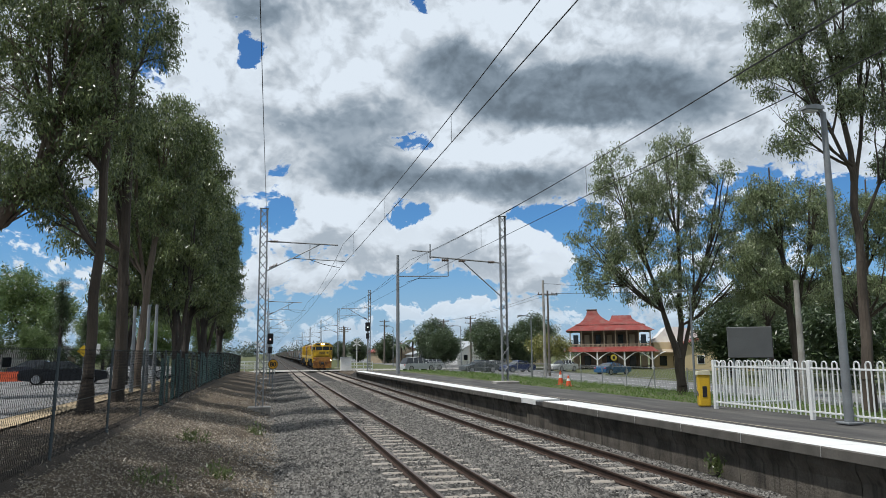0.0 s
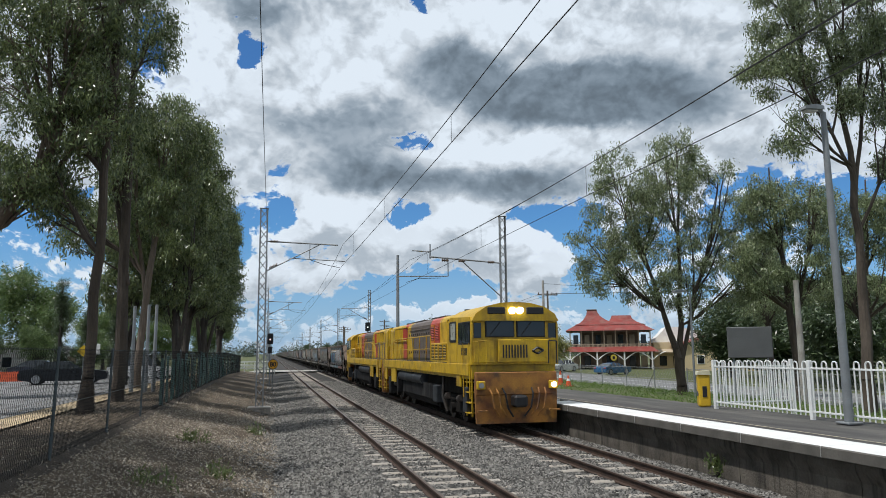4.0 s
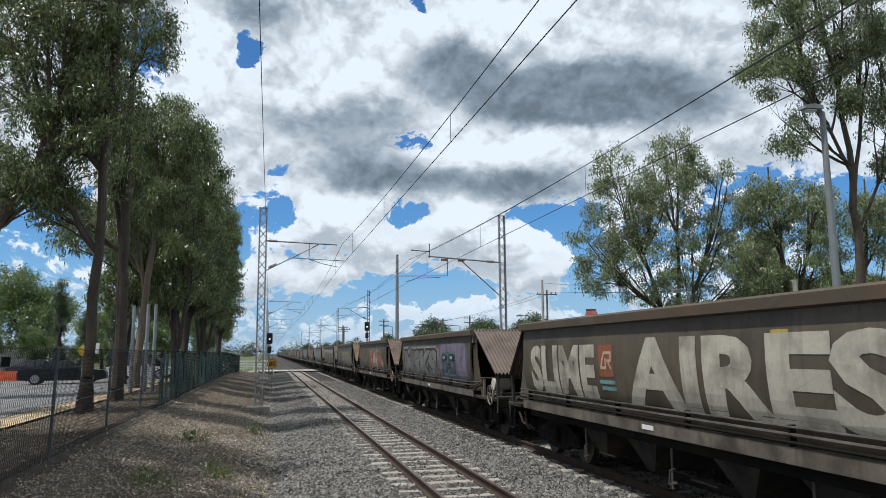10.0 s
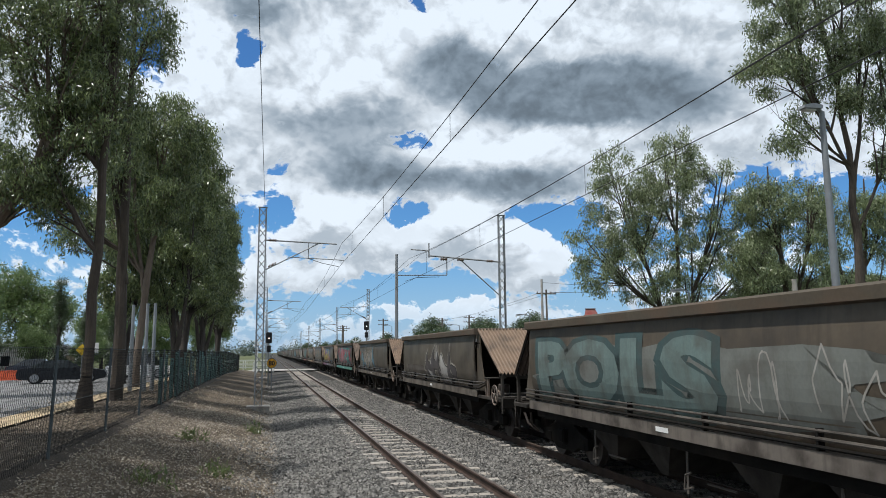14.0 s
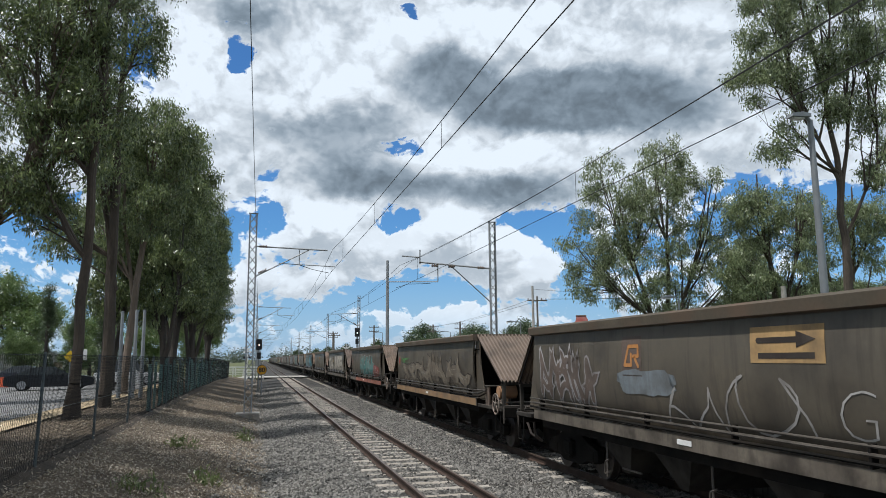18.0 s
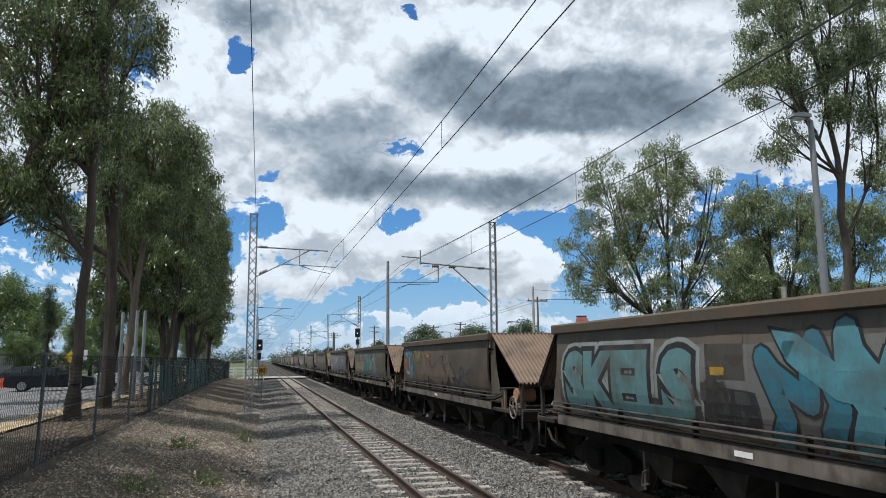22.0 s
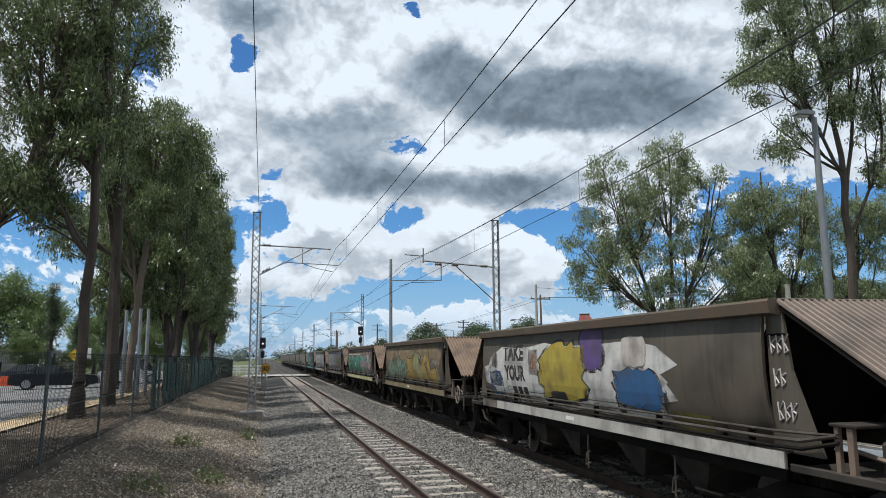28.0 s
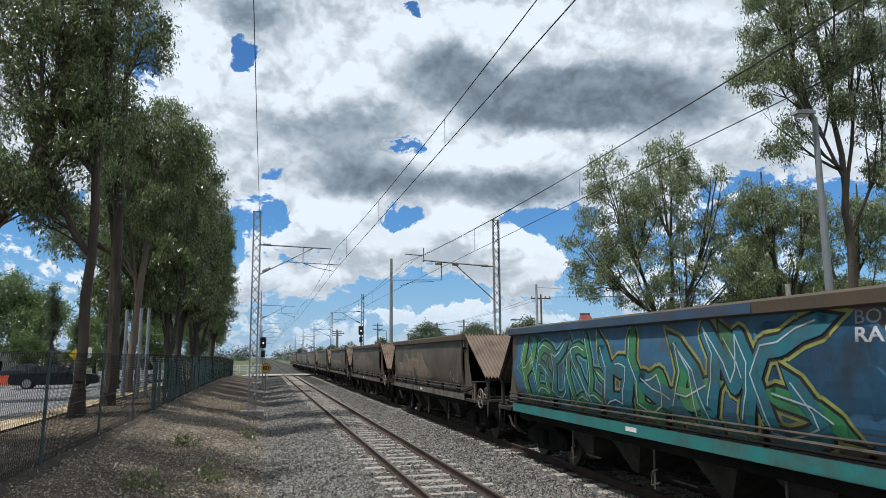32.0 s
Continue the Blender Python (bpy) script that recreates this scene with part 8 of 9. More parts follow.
# ---- platform furniture ----
WHITEFENCE = mat("white_fence_paint", (0.78, 0.79, 0.78), (0.68, 0.69, 0.68), 0.45, scale=4, grain=40, bump=0.05, dirt=(0.4, 0.38, 0.34), dirt_amt=0.25)
LAMPGREY = mat("lamp_grey", (0.25, 0.27, 0.28), (0.19, 0.2, 0.21), 0.55, metal=0.3, scale=3, grain=40)


def build_loop_fence(x, y0, y1, label):
    """White fence of hooped uprights between square posts, seen from the platform."""
    fn = thing("hooped_fence", label, "fence", (x, 0, 0))
    n_bay = 3
    y = y0
    bay = (y1 - y0) / n_bay
    hoop = Shape()
    pts = [(0, 0.07 * math.cos(math.pi * i / 6), 1.18 + 0.07 * math.sin(math.pi * i / 6)) for i in range(7)]
    hoop.path([(0, 0.07, 0.06)] + pts + [(0, -0.07, 0.06)], 0.017, 6)
    hoop_me = hoop.mesh("hoop", WHITEFENCE, True)
    for b in range(n_bay + 1):
        yy = y0 + b * bay
        part("post", Shape().box((-0.045, yy - 0.045, plat_z(yy) - 0.25), (0.045, yy + 0.045, plat_z(yy) + 1.27), 0.008), WHITEFENCE, fn)
        if b < n_bay:
            k = int(bay / 0.28)
            for i in range(k):
                h = y0 + b * bay + bay * (i + 0.5) / k
                part("hoop", hoop_me, None, fn, m=pose(0, h, plat_z(h)))
            for z in (0.14, 1.08):
                part("rail", Shape().box((-0.02, yy, plat_z(yy) + z - 0.02), (0.02, yy + bay, plat_z(yy) + z + 0.02), 0.004), WHITEFENCE, fn)
    return fn


build_loop_fence(11.65, 6.8, 17.6, "white painted hooped steel fence along the platform")
lf = thing("hooped_fence", "short return of white hooped fence", "fence", (11.65, 17.6, plat_z(17.6)), turn=-90)
for i in range(8):
    part("hoop", Shape().path([(0, 0.07 + 0.28 * i, 0.06), (0, 0.07 + 0.28 * i, 1.18), (0, 0.14 + 0.28 * i, 1.25), (0, 0.21 + 0.28 * i, 1.18), (0, 0.21 + 0.28 * i, 0.06)], 0.017, 6), WHITEFENCE, lf, m=pose(0, 0.1, 0))
for z in (0.14, 1.08):
    part("rail", Shape().box((-0.02, 0, z - 0.02), (0.02, 2.4, z + 0.02), 0.004), WHITEFENCE, lf)
part("post", Shape().box((-0.045, 2.36, -0.3), (0.045, 2.45, 1.27), 0.008), WHITEFENCE, lf)


def build_lamp(x, y, z, top, reach, side, label, r=0.09, along=False):
    lp = thing("street_lamp", label, "lamp post", (x, y, z), group="lamp posts")
    h = top - z
    part("pole", Shape().path([(0, 0, -0.2), (0, 0, h * 0.5), (0, 0, h)], 0, 12, [r, r * 0.85, r * 0.62]), LAMPGREY, lp, smooth=True)
    part("base_plate", Shape().box((-r * 1.9, -r * 1.9, 0), (r * 1.9, r * 1.9, 0.04), 0.01), LAMPGREY, lp)
    ar = part("arm", Shape().path([(0, 0, h - 0.02), (side * reach * 0.35, 0, h + 0.08), (side * reach, 0, h + 0.1)], r * 0.45, 8), LAMPGREY, lp, smooth=True)
    s = Shape().prism([(side * (reach - 0.25), h + 0.05), (side * (reach + 0.22), h + 0.03), (side * (reach + 0.2), h + 0.1), (side * (reach - 0.05), h + 0.15), (side * (reach - 0.25), h + 0.12)], 1, -0.11, 0.11)
    part("lamp_head", s, LAMPGREY, lp)
    part("lens", Shape().box((side * (reach - 0.12), -0.08, h - 0.01), (side * (reach + 0.17), 0.08, h + 0.04), 0.02), mat("lamp_lens", (0.6, 0.6, 0.57), None, 0.2, bump=0), lp)
    return lp


build_lamp(11.5, 12.8, plat_z(12.8), 7.35, 0.3, -1, "tall grey steel platform lamp on a thick pole", 0.095)
build_lamp(15.95, 25.4, gz(15.9, 25.4), 4.5, 0.5, -1, "slim grey lamp post on the grass", 0.05)
build_lamp(20.7, 56.3, gz(20.7, 56), 5.1, 0.95, -1, "grey street lamp with a curved arm", 0.07)
build_lamp(22.8, 87, gz(22.8, 87), 5.4, 1.1, -1, "grey street lamp with a curved arm", 0.07)
build_lamp(19.5, 118, gz(19.5, 118), 6.4, 1.1, -1, "grey street lamp beyond the crossing", 0.07)

# yellow ticket machine at the fence's end
tb = thing("ticket_machine", "yellow ticket machine standing at the fence's end", "ticket machine", (11.72, 18.25, plat_z(18.25)), turn=-20)
part("body", Shape().box((-0.16, -0.13, 0), (0.16, 0.13, 0.86), 0.03), mat("machine_yellow", (0.66, 0.42, 0.02), (0.55, 0.34, 0.02), 0.4, bump=0.03), tb)
part("roof", Shape().prism([(-0.18, 0.86), (0.18, 0.86), (0.14, 0.98), (-0.16, 0.95)], 1, -0.15, 0.15), mat("machine_cream", (0.65, 0.6, 0.42), None, 0.4, bump=0), tb)
part("panel", Shape().box((-0.06, -0.142, 0.25), (0.06, -0.13, 0.55), 0.02), BLACKP, tb)
part("round_mark", Shape().tube((-0.165, 0, 0.34), (-0.15, 0, 0.34), 0.08, n=14), mat("machine_blue", (0.03, 0.05, 0.12), None, 0.4, bump=0), tb)

CONE = mat("cone_orange", (0.62, 0.10, 0.03), (0.5, 0.08, 0.03), 0.5, bump=0.03)
for x, y, hgt in ((15.2, 37.0, 0.75), (14.8, 35.0, 0.55)):
    cn = thing("traffic_cone", "orange traffic cone with a white band on the grass", "traffic cone", (x, y, gz(x, y)), group="traffic cones")
    part("base", Shape().box((-0.2, -0.2, 0), (0.2, 0.2, 0.04), 0.01), CONE, cn)
    part("body", Shape().tube((0, 0, 0.04), (0, 0, hgt * 0.5), 0.15, 0.1, 14), CONE, cn, smooth=True)
    part("band", Shape().tube((0, 0, hgt * 0.5), (0, 0, hgt * 0.72), 0.1, 0.07, 14), WHITE, cn, smooth=True)
    part("tip", Shape().tube((0, 0, hgt * 0.72), (0, 0, hgt), 0.07, 0.03, 14), CONE, cn, smooth=True)

# wire fence behind the platform on leaning posts
wf = thing("wire_fence", "low galvanised mesh fence between grass and road", "fence")
s = Shape()
for i in range(26):
    y = 20 + 3.2 * i
    x = 20.2
    part("post", Shape().tube((x, y, gz(x, y) - 0.1), (x, y, gz(x, y) + 1.25), 0.03, n=6), STEEL, wf)
    if i % 5 == 0:
        part("brace", Shape().tube((x, y, gz(x, y) + 1.0), (x, y + 0.9, gz(x, y + 0.9)), 0.022, n=6), STEEL, wf)
for zz in (0.1, 0.65, 1.2):
    part("rail", Shape().path([(20.2, 20 + 3.2 * i, gz(20.2, 20 + 3.2 * i) + zz) for i in range(26)], 0.012, 4), STEEL, wf)
y = 20.0
while y < 100:
    s.tube((20.2, y, gz(20.2, y) + 0.08), (20.2, y + 0.5, gz(20.2, y + 0.5) + 1.2), 0.004, n=3, caps=False)
    s.tube((20.2, y + 0.5, gz(20.2, y) + 0.08), (20.2, y, gz(20.2, y) + 1.2), 0.004, n=3, caps=False)
    y += 0.16
part("wire_mesh", s, STEEL, wf)


# ---- signals and signs ----
def build_signal(x, y, z, h, label, lit):
    sg = thing("railway_signal", label, "signal", (x, y, z), group="signals")
    part("post", Shape().tube((0, 0, -0.2), (0, 0, h), 0.06, n=10), STEEL, sg)
    hd = part("signal_head", Shape().box((-0.24, -0.1, h - 0.75), (0.24, 0.06, h + 0.15), 0.06), BLACKP, sg)
    part("hood", Shape().tube((0, -0.1, h - 0.35), (0, -0.32, h - 0.35), 0.13, n=12, caps=False), BLACKP, hd)
    part("lamp", Shape().tube((0, -0.105, h - 0.35), (0, -0.12, h - 0.35), 0.062, n=12), mat("signal_lamp", lit, None, 0.3, bump=0, glow=lit, glow_strength=2.5), hd)
    part("lower_head", Shape().box((-0.16, -0.08, h - 1.5), (0.16, 0.05, h - 0.95), 0.04), BLACKP, sg)
    part("ladder", Shape().tube((0.3, 0.1, 0), (0.1, 0.1, h - 0.8), 0.02, n=5), STEEL, sg)
    return sg


build_signal(0.0, 62, gz(0.0, 62), 4.1, "black railway signal lamp on a steel post beside the track", (0.95, 0.55, 0.5))
build_signal(9.55, 73.6, 0.2, 5.0, "black railway signal lamp at the platform's end", (0.75, 0.85, 0.8))
sp = thing("speed_sign", "round orange speed sign on a post beside the track", "sign", (0.23, 55, gz(0.23, 55)))
part("post", Shape().tube((0, 0.04, -0.2), (0, 0.04, 2.4), 0.035, n=8), STEEL, sp)
bd = part("board", Shape().tube((0, -0.02, 1.88), (0, 0.01, 1.88), 0.36, n=28), mat("sign_orange", (0.85, 0.42, 0.02), (0.78, 0.37, 0.02), 0.4, bump=0), sp)
part("rim", Shape().ring((0, -0.022, 1.88), 0.34, 0.018, axis=1, n=28), BLACKP, bd)
polys = text_polys("80", 0.03)
xs = [p[0] for q in polys for p in q]
zs = [p[1] for q in polys for p in q]
s = Shape()
for q in polys:
    s.poly([((p[0] - (min(xs) + max(xs)) / 2) / (max(xs) - min(xs)) * 0.46, -0.026, 1.88 + (p[1] - (min(zs) + max(zs)) / 2) / (max(zs) - min(zs)) * 0.36) for p in q])
part("digits", s, BLACKP, bd)


# ---- poles, billboard ----
WOODPOLE = mat("weathered_pole", (0.17, 0.15, 0.13), (0.11, 0.095, 0.08), 0.9, scale=2, grain=25, stretch=(1, 1, 0.2), bump=0.4)


def build_pole(x, y, top, r, arms, label, m_=None):
    z = gz(x, y)
    pl = thing("power_pole", label, "pole", (x, y, z), group="power poles")
    part("pole", Shape().tube((0, 0, -0.3), (0, 0, top - z), r, r * 0.7, 10), m_ or WOODPOLE, pl, smooth=True)
    for i in range(arms):
        a = part("crossarm", Shape().box((-1.1, -0.06, top - z - 0.5 - 0.9 * i), (1.1, 0.06, top - z - 0.38 - 0.9 * i)), WOODPOLE, pl)
        for k in (-1, -0.5, 0.5, 1):
            part("insulator", Shape().tube((k, 0, top - z - 0.38 - 0.9 * i), (k, 0, top - z - 0.2 - 0.9 * i), 0.05, n=6), PORCELAIN, a)
    return pl


build_pole(10.5, 61.1, 10.6, 0.17, 0, "plain round steel pole at the back of the platform", STEEL)
p1 = build_pole(27.1, 69.9, 9.5, 0.16, 0, "grey concrete power pole by the road", CONCRETE)
p2 = build_pole(28.2, 71.5, 8.6, 0.13, 1, "wooden power pole with a crossarm by the road")
build_pole(37.3, 134.9, 9.1, 0.22, 2, "wooden power pole beyond the houses")
build_pole(32.3, 136.2, 8.6, 0.22, 2, "wooden power pole with a transformer")
build_pole(24.5, 160, 9.5, 0.22, 2, "wooden power pole far down the street")
build_pole(16.5, 170, 8.5, 0.22, 2, "wooden power pole far down the street")
build_pole(12.8, 130, 6.8, 0.14, 1, "low signal pole beyond the crossing")
build_pole(20.9, 25.5, 5.1, 0.15, 0, "pale grey concrete pole behind the white fence", CONCRETE)
build_pole(-6.3, 37.0, 4.6, 0.10, 0, "grey steel pole among the trees", STEEL)
build_pole(-5.75, 37.5, 4.7, 0.10, 0, "grey steel pole among the trees", STEEL)
build_pole(-5.5, 38.2, 4.75, 0.10, 0, "grey steel pole among the trees", STEEL)
build_pole(-9.6, 52, 6.2, 0.09, 0, "grey street pole across the verge", STEEL)
s = Shape()
for k in (-0.6, 0.6):
    for (a, b) in (((27.1, 69.9, 9.2), (40, 60, 8.6)), ((28.2 + k, 71.5, 8.3), (60, 45, 8.2)), ((28.2 + k, 71.5, 8.3), (32.3, 136.2, 8.2))):
        pv = None
        for i in range(9):
            t = i / 8
            q = tuple(a[j] + (b[j] - a[j]) * t - (1.6 * t * (1 - t) if j == 2 else 0) for j in range(3))
            if pv:
                s.tube(pv, q, 0.014, n=4, caps=False)
            pv = q
solid("power_lines", s, WIRE, "thin dark power lines over the street", "wire", kind="stuff")

bb = thing("notice_board", "large dark grey blank board on posts behind the white fence", "billboard", (23.5, 32.3, gz(23.5, 32.3)), turn=-34)
part("board", Shape().box((-1.05, -0.05, 1.95), (1.05, 0.05, 3.5), 0.03), mat("board_back", (0.13, 0.135, 0.14), (0.10, 0.105, 0.11), 0.7, scale=1, grain=20), bb)
for x in (-0.8, 0.8):
    part("post", Shape().box((x - 0.05, 0.05, -0.2), (x + 0.05, 0.13, 3.4)), STEEL, bb)

# ---- cars ----
TYRE = mat("tyre", (0.02, 0.02, 0.02), None, 0.9, bump=0.1)
RIMM = mat("alloy_rim", (0.45, 0.45, 0.46), None, 0.35, metal=0.8, bump=0)
CARGLASS = glass_mat("car_glass", (0.02, 0.025, 0.03), 0.05)
TAILRED = mat("tail_lamp", (0.35, 0.02, 0.02), None, 0.3, bump=0)


def build_car(x, y, turn, colour, label, length=4.6, height=1.45, estate=False):
    cr = thing("parked_car", label, "car", (x, y, gz(x, y) + 0.045), group="parked cars", turn=turn)
    paint = mat("car_paint", colour, tuple(c * 0.9 for c in colour), 0.3, scale=1, grain=10, bump=0, spec=0.35)
    h, L = height, length / 2
    body = [(-L, 0.32), (-L, 0.62), (-L * 0.96, 0.78), (-L * 0.52, 0.92), (L * 0.8, 0.95), (L * 0.97, 0.85), (L, 0.6), (L, 0.3), (L * 0.78, 0.22), (-L * 0.8, 0.22)]
    if estate:
        cabin = [(-L * 0.55, 0.9), (-L * 0.2, h - 0.04), (L * 0.1, h), (L * 0.75, h - 0.06), (L * 0.95, 0.93)]
    else:
        cabin = [(-L * 0.48, 0.9), (-L * 0.12, h - 0.04), (L * 0.12, h), (L * 0.42, h - 0.06), (L * 0.78, 0.94)]
    part("body", Shape().prism(body, 1, -0.86, 0.86), paint, cr, smooth=True)
    s = Shape()
    k = len(s.v)
    n = len(cabin)
    for sgn in (-1, 1):
        for px_, pz in cabin:
            s.v.append((px_, sgn * (0.80 - 0.22 * (pz - 0.9) / (h - 0.9)), pz))
    for i in range(n):
        j = (i + 1) % n
        s.face((k + i, k + j, k + n + j, k + n + i))
    s.face([k + i for i in reversed(range(n))])
    s.face([k + n + i for i in range(n)])
    s.m[1] = s.m[2] = 1
    part("cabin", s, [CARGLASS, paint], cr, "tinted glass cabin")
    s = Shape()
    for sgn in (-1, 1):
        for px_ in (-L * 0.14, L * 0.16, L * 0.44):
            s.tube((px_, sgn * 0.80, 0.93), (px_ - 0.02, sgn * 0.62, h - 0.05), 0.035, n=4)
    part("pillars", s, paint, cr)
    for wx in (-L * 0.62, L * 0.6):
        for sgn in (-1, 1):
            tw = part("wheel", Shape().wheel((wx, sgn * 0.78, 0.33), 0.34, 0.2, axis=1, n=20), TYRE, cr, smooth=True)
            part("rim", Shape().wheel((wx, sgn * 0.875, 0.33), 0.25, 0.03, axis=1, n=16), RIMM, tw)
    for sgn in (-1, 1):
        part("headlight", Shape().box((-L * 0.985, sgn * 0.5, 0.6), (-L * 0.93, sgn * 0.8, 0.75), 0.02), RIMM, cr)
        part("tail_light", Shape().box((L * 0.95, sgn * 0.55, 0.65), (L * 0.99, sgn * 0.82, 0.85), 0.02), TAILRED, cr)
        part("door_mirror", Shape().box((-L * 0.32, sgn * 0.86, 0.92), (-L * 0.24, sgn * 1.0, 1.04), 0.03), paint, cr)
    return cr


build_car(-12.4, 50.0, 188, (0.015, 0.017, 0.022), "glossy black saloon car parked at the street", 4.9, 1.42)
build_car(-9.0, 57.5, 170, (0.72, 0.73, 0.74), "white four-wheel-drive parked behind the trees", 4.7, 1.8, True)
build_car(-17.0, 62.0, 185, (0.05, 0.06, 0.08), "dark car farther along the street", 4.5, 1.45)
build_car(38.5, 78.0, 205, (0.02, 0.10, 0.22), "blue sedan driving past the old hotel", 4.6, 1.35)
build_car(18.6, 93.0, 200, (0.50, 0.52, 0.53), "silver people mover beyond the platform", 4.8, 1.7, True)
build_car(20.6, 96.0, 20, (0.52, 0.53, 0.54), "silver hatchback on the street", 4.2, 1.45, True)
build_car(23.5, 81.5, 12, (0.06, 0.07, 0.075), "dark grey hatchback on the street", 4.4, 1.45)
build_car(27.0, 86.5, 200, (0.33, 0.34, 0.34), "grey sedan on the street", 4.5, 1.42)
build_car(29.4, 85.0, 15, (0.02, 0.04, 0.15), "dark blue car on the street", 4.2, 1.42)
build_car(36.5, 88.0, 30, (0.65, 0.65, 0.63), "white car parked under the trees", 4.3, 1.45)
bar = thing("road_barrier", "row of orange plastic road barriers", "barrier", (-17.7, 57.3, gz(-17.7, 57.3)))
for i in range(5):
    part("barrier_unit", Shape().prism([(-0.25, 0), (0.25, 0), (0.14, 0.72), (-0.14, 0.72)], 0, -4.4 + 1.05 * i, -3.36 + 1.05 * i), CONE, bar)

# ---- the old hotel ----
TINROOF = mat("red_tin_roof", (0.26, 0.04, 0.03), (0.16, 0.03, 0.024), 0.65, scale=0.6, grain=12, bump=0.1, dirt=(0.20, 0.12, 0.10), dirt_amt=0.5, dirt_scale=0.9)
WEATHERB = mat("cream_weatherboard", (0.46, 0.38, 0.27), (0.38, 0.31, 0.22), 0.7, scale=0.6, grain=14)
VERANDA = mat("veranda_timber", (0.42, 0.34, 0.24), (0.33, 0.26, 0.18), 0.7, scale=1, grain=14)
DARKWALL = mat("shaded_wall", (0.16, 0.12, 0.09), (0.11, 0.085, 0.065), 0.8, scale=1, grain=14)
RENDER_W = mat("yellow_render", (0.62, 0.50, 0.30), (0.54, 0.43, 0.26), 0.8, scale=0.5, grain=14)


def build_hotel():
    ht = thing("old_hotel", "two-storey timber hotel with red tin roof and verandas", "hotel", (48.6, 99.0, -0.85), turn=-24)
    W, D = 5.9, 6.0
    part("core_wall", Shape().box((-W + 1.6, 1.8, 0), (W - 1.6, D * 2, 6.3)), DARKWALL, ht)
    part("veranda_floor", Shape().box((-W, 0, 2.95), (W, D * 2, 3.15)), VERANDA, ht)
    s = Shape()
    s.v += [(-W - 0.9, -1.4, 3.0), (W + 0.9, -1.4, 3.0), (W, 0.1, 3.75), (-W, 0.1, 3.75), (-W - 0.9, D * 2, 3.0), (-W, D * 2, 3.75)]
    s.face((0, 1, 2, 3)), s.face((0, 3, 5, 4))
    part("awning_roof", s, TINROOF, ht)
    s = Shape()
    s.v += [(-W - 0.5, -0.5, 6.1), (W + 0.5, -0.5, 6.1), (W - 1.2, 1.6, 7.1), (-W + 1.2, 1.6, 7.1), (W + 0.5, D * 2, 6.1), (W - 1.2, D * 2 - 1.6, 7.1), (-W - 0.5, D * 2, 6.1), (-W + 1.2, D * 2 - 1.6, 7.1)]
    s.face((0, 1, 2, 3)), s.face((1, 4, 5, 2)), s.face((6, 0, 3, 7)), s.face((4, 6, 7, 5))
    part("upper_roof", s, TINROOF, ht)
    part("clerestory", Shape().box((-W + 1.0, 1.5, 6.9), (W - 1.0, D * 2 - 1.5, 7.1)), DARKWALL, ht)

    def flared_roof(name, x0, x1, y0, y1, t0, t1, u0, u1, z0, z1):
        """A hipped roof whose slopes steepen towards the top."""
        rows = []
        for f in (0.0, 0.2, 0.45, 0.72, 1.0):
            g = 1 - (1 - f) ** 1.7
            z = z0 + (z1 - z0) * f ** 1.35
            a, b, c, d = x0 + (t0 - x0) * g, x1 + (t1 - x1) * g, y0 + (u0 - y0) * g, y1 + (u1 - y1) * g
            rows.append([(a, c, z), (b, c, z), (b, d, z), (a, d, z), (a, c, z)])
        return part(name, Shape().grid(rows).poly(rows[-1][:4]), TINROOF, ht)

    flared_roof("main_roof", -W + 1.0, 2.0, 1.2, 8.0, -3.1, -1.7, 4.2, 5.2, 7.0, 9.35)
    flared_roof("side_roof", -1.0, W - 0.5, 1.3, 9.0, 0.6, 3.4, 4.6, 5.6, 7.0, 8.5)
    part("roof_cap", Shape().box((-3.2, 4.1, 9.33), (-1.6, 5.3, 9.47), 0.03), DARKWALL, ht)
    for i in range(8):
        x = -W + 0.15 + i * (2 * W - 0.3) / 7
        part("upper_post", Shape().box((x - 0.08, 0.0, 3.1), (x + 0.08, 0.16, 6.1)), VERANDA, ht)
        if i < 7:
            x2 = -W + 0.15 + (i + 1) * (2 * W - 0.3) / 7
            part("balustrade", Shape().box((x, 0.03, 3.2), (x2, 0.1, 3.32)).box((x, 0.03, 4.05), (x2, 0.1, 4.15)), WEATHERB, ht)
            for k in range(9):
                xx = x + (x2 - x) * (k + 0.5) / 9
                part("baluster", Shape().box((xx - 0.035, 0.04, 3.3), (xx + 0.035, 0.09, 4.06)), WEATHERB, ht)
            part("upper_door", Shape().box((x + 0.45, 1.72, 3.2), (x2 - 0.45, 1.8, 5.5), 0.02), VERANDA if i % 2 else WINDOW, ht)
            part("lower_window", Shape().box((x + 0.35, 1.72, 0.5), (x2 - 0.35, 1.8, 2.4), 0.02), WINDOW if i % 2 else WEATHERB, ht)
            part("valance", Shape().prism([(x, 6.1), (x2, 6.1), (x2, 5.7), ((x + x2) / 2, 5.9), (x, 5.7)], 1, 0.02, 0.08), DARKWALL, ht)
    for i in range(4):
        x = -W + 0.1 + i * (2 * W - 0.2) / 3
        part("lower_post", Shape().box((x - 0.1, -1.3, 0), (x + 0.1, -1.1, 3.05)), WHITE, ht, "white timber post")
        for k in (-1, 1):
            arch = [(x + k * (0.1 + 1.8 * math.sin(a)), 2.95 - 1.0 * (1 - math.sin(a)) ** 1.5 * 1.1) for a in (0.0, 0.3, 0.6, 0.9, 1.2, 1.5)]
            part("arch_bracket", Shape().path([(a, -1.2, b) for a, b in arch], 0.07, 5), WHITE, ht)
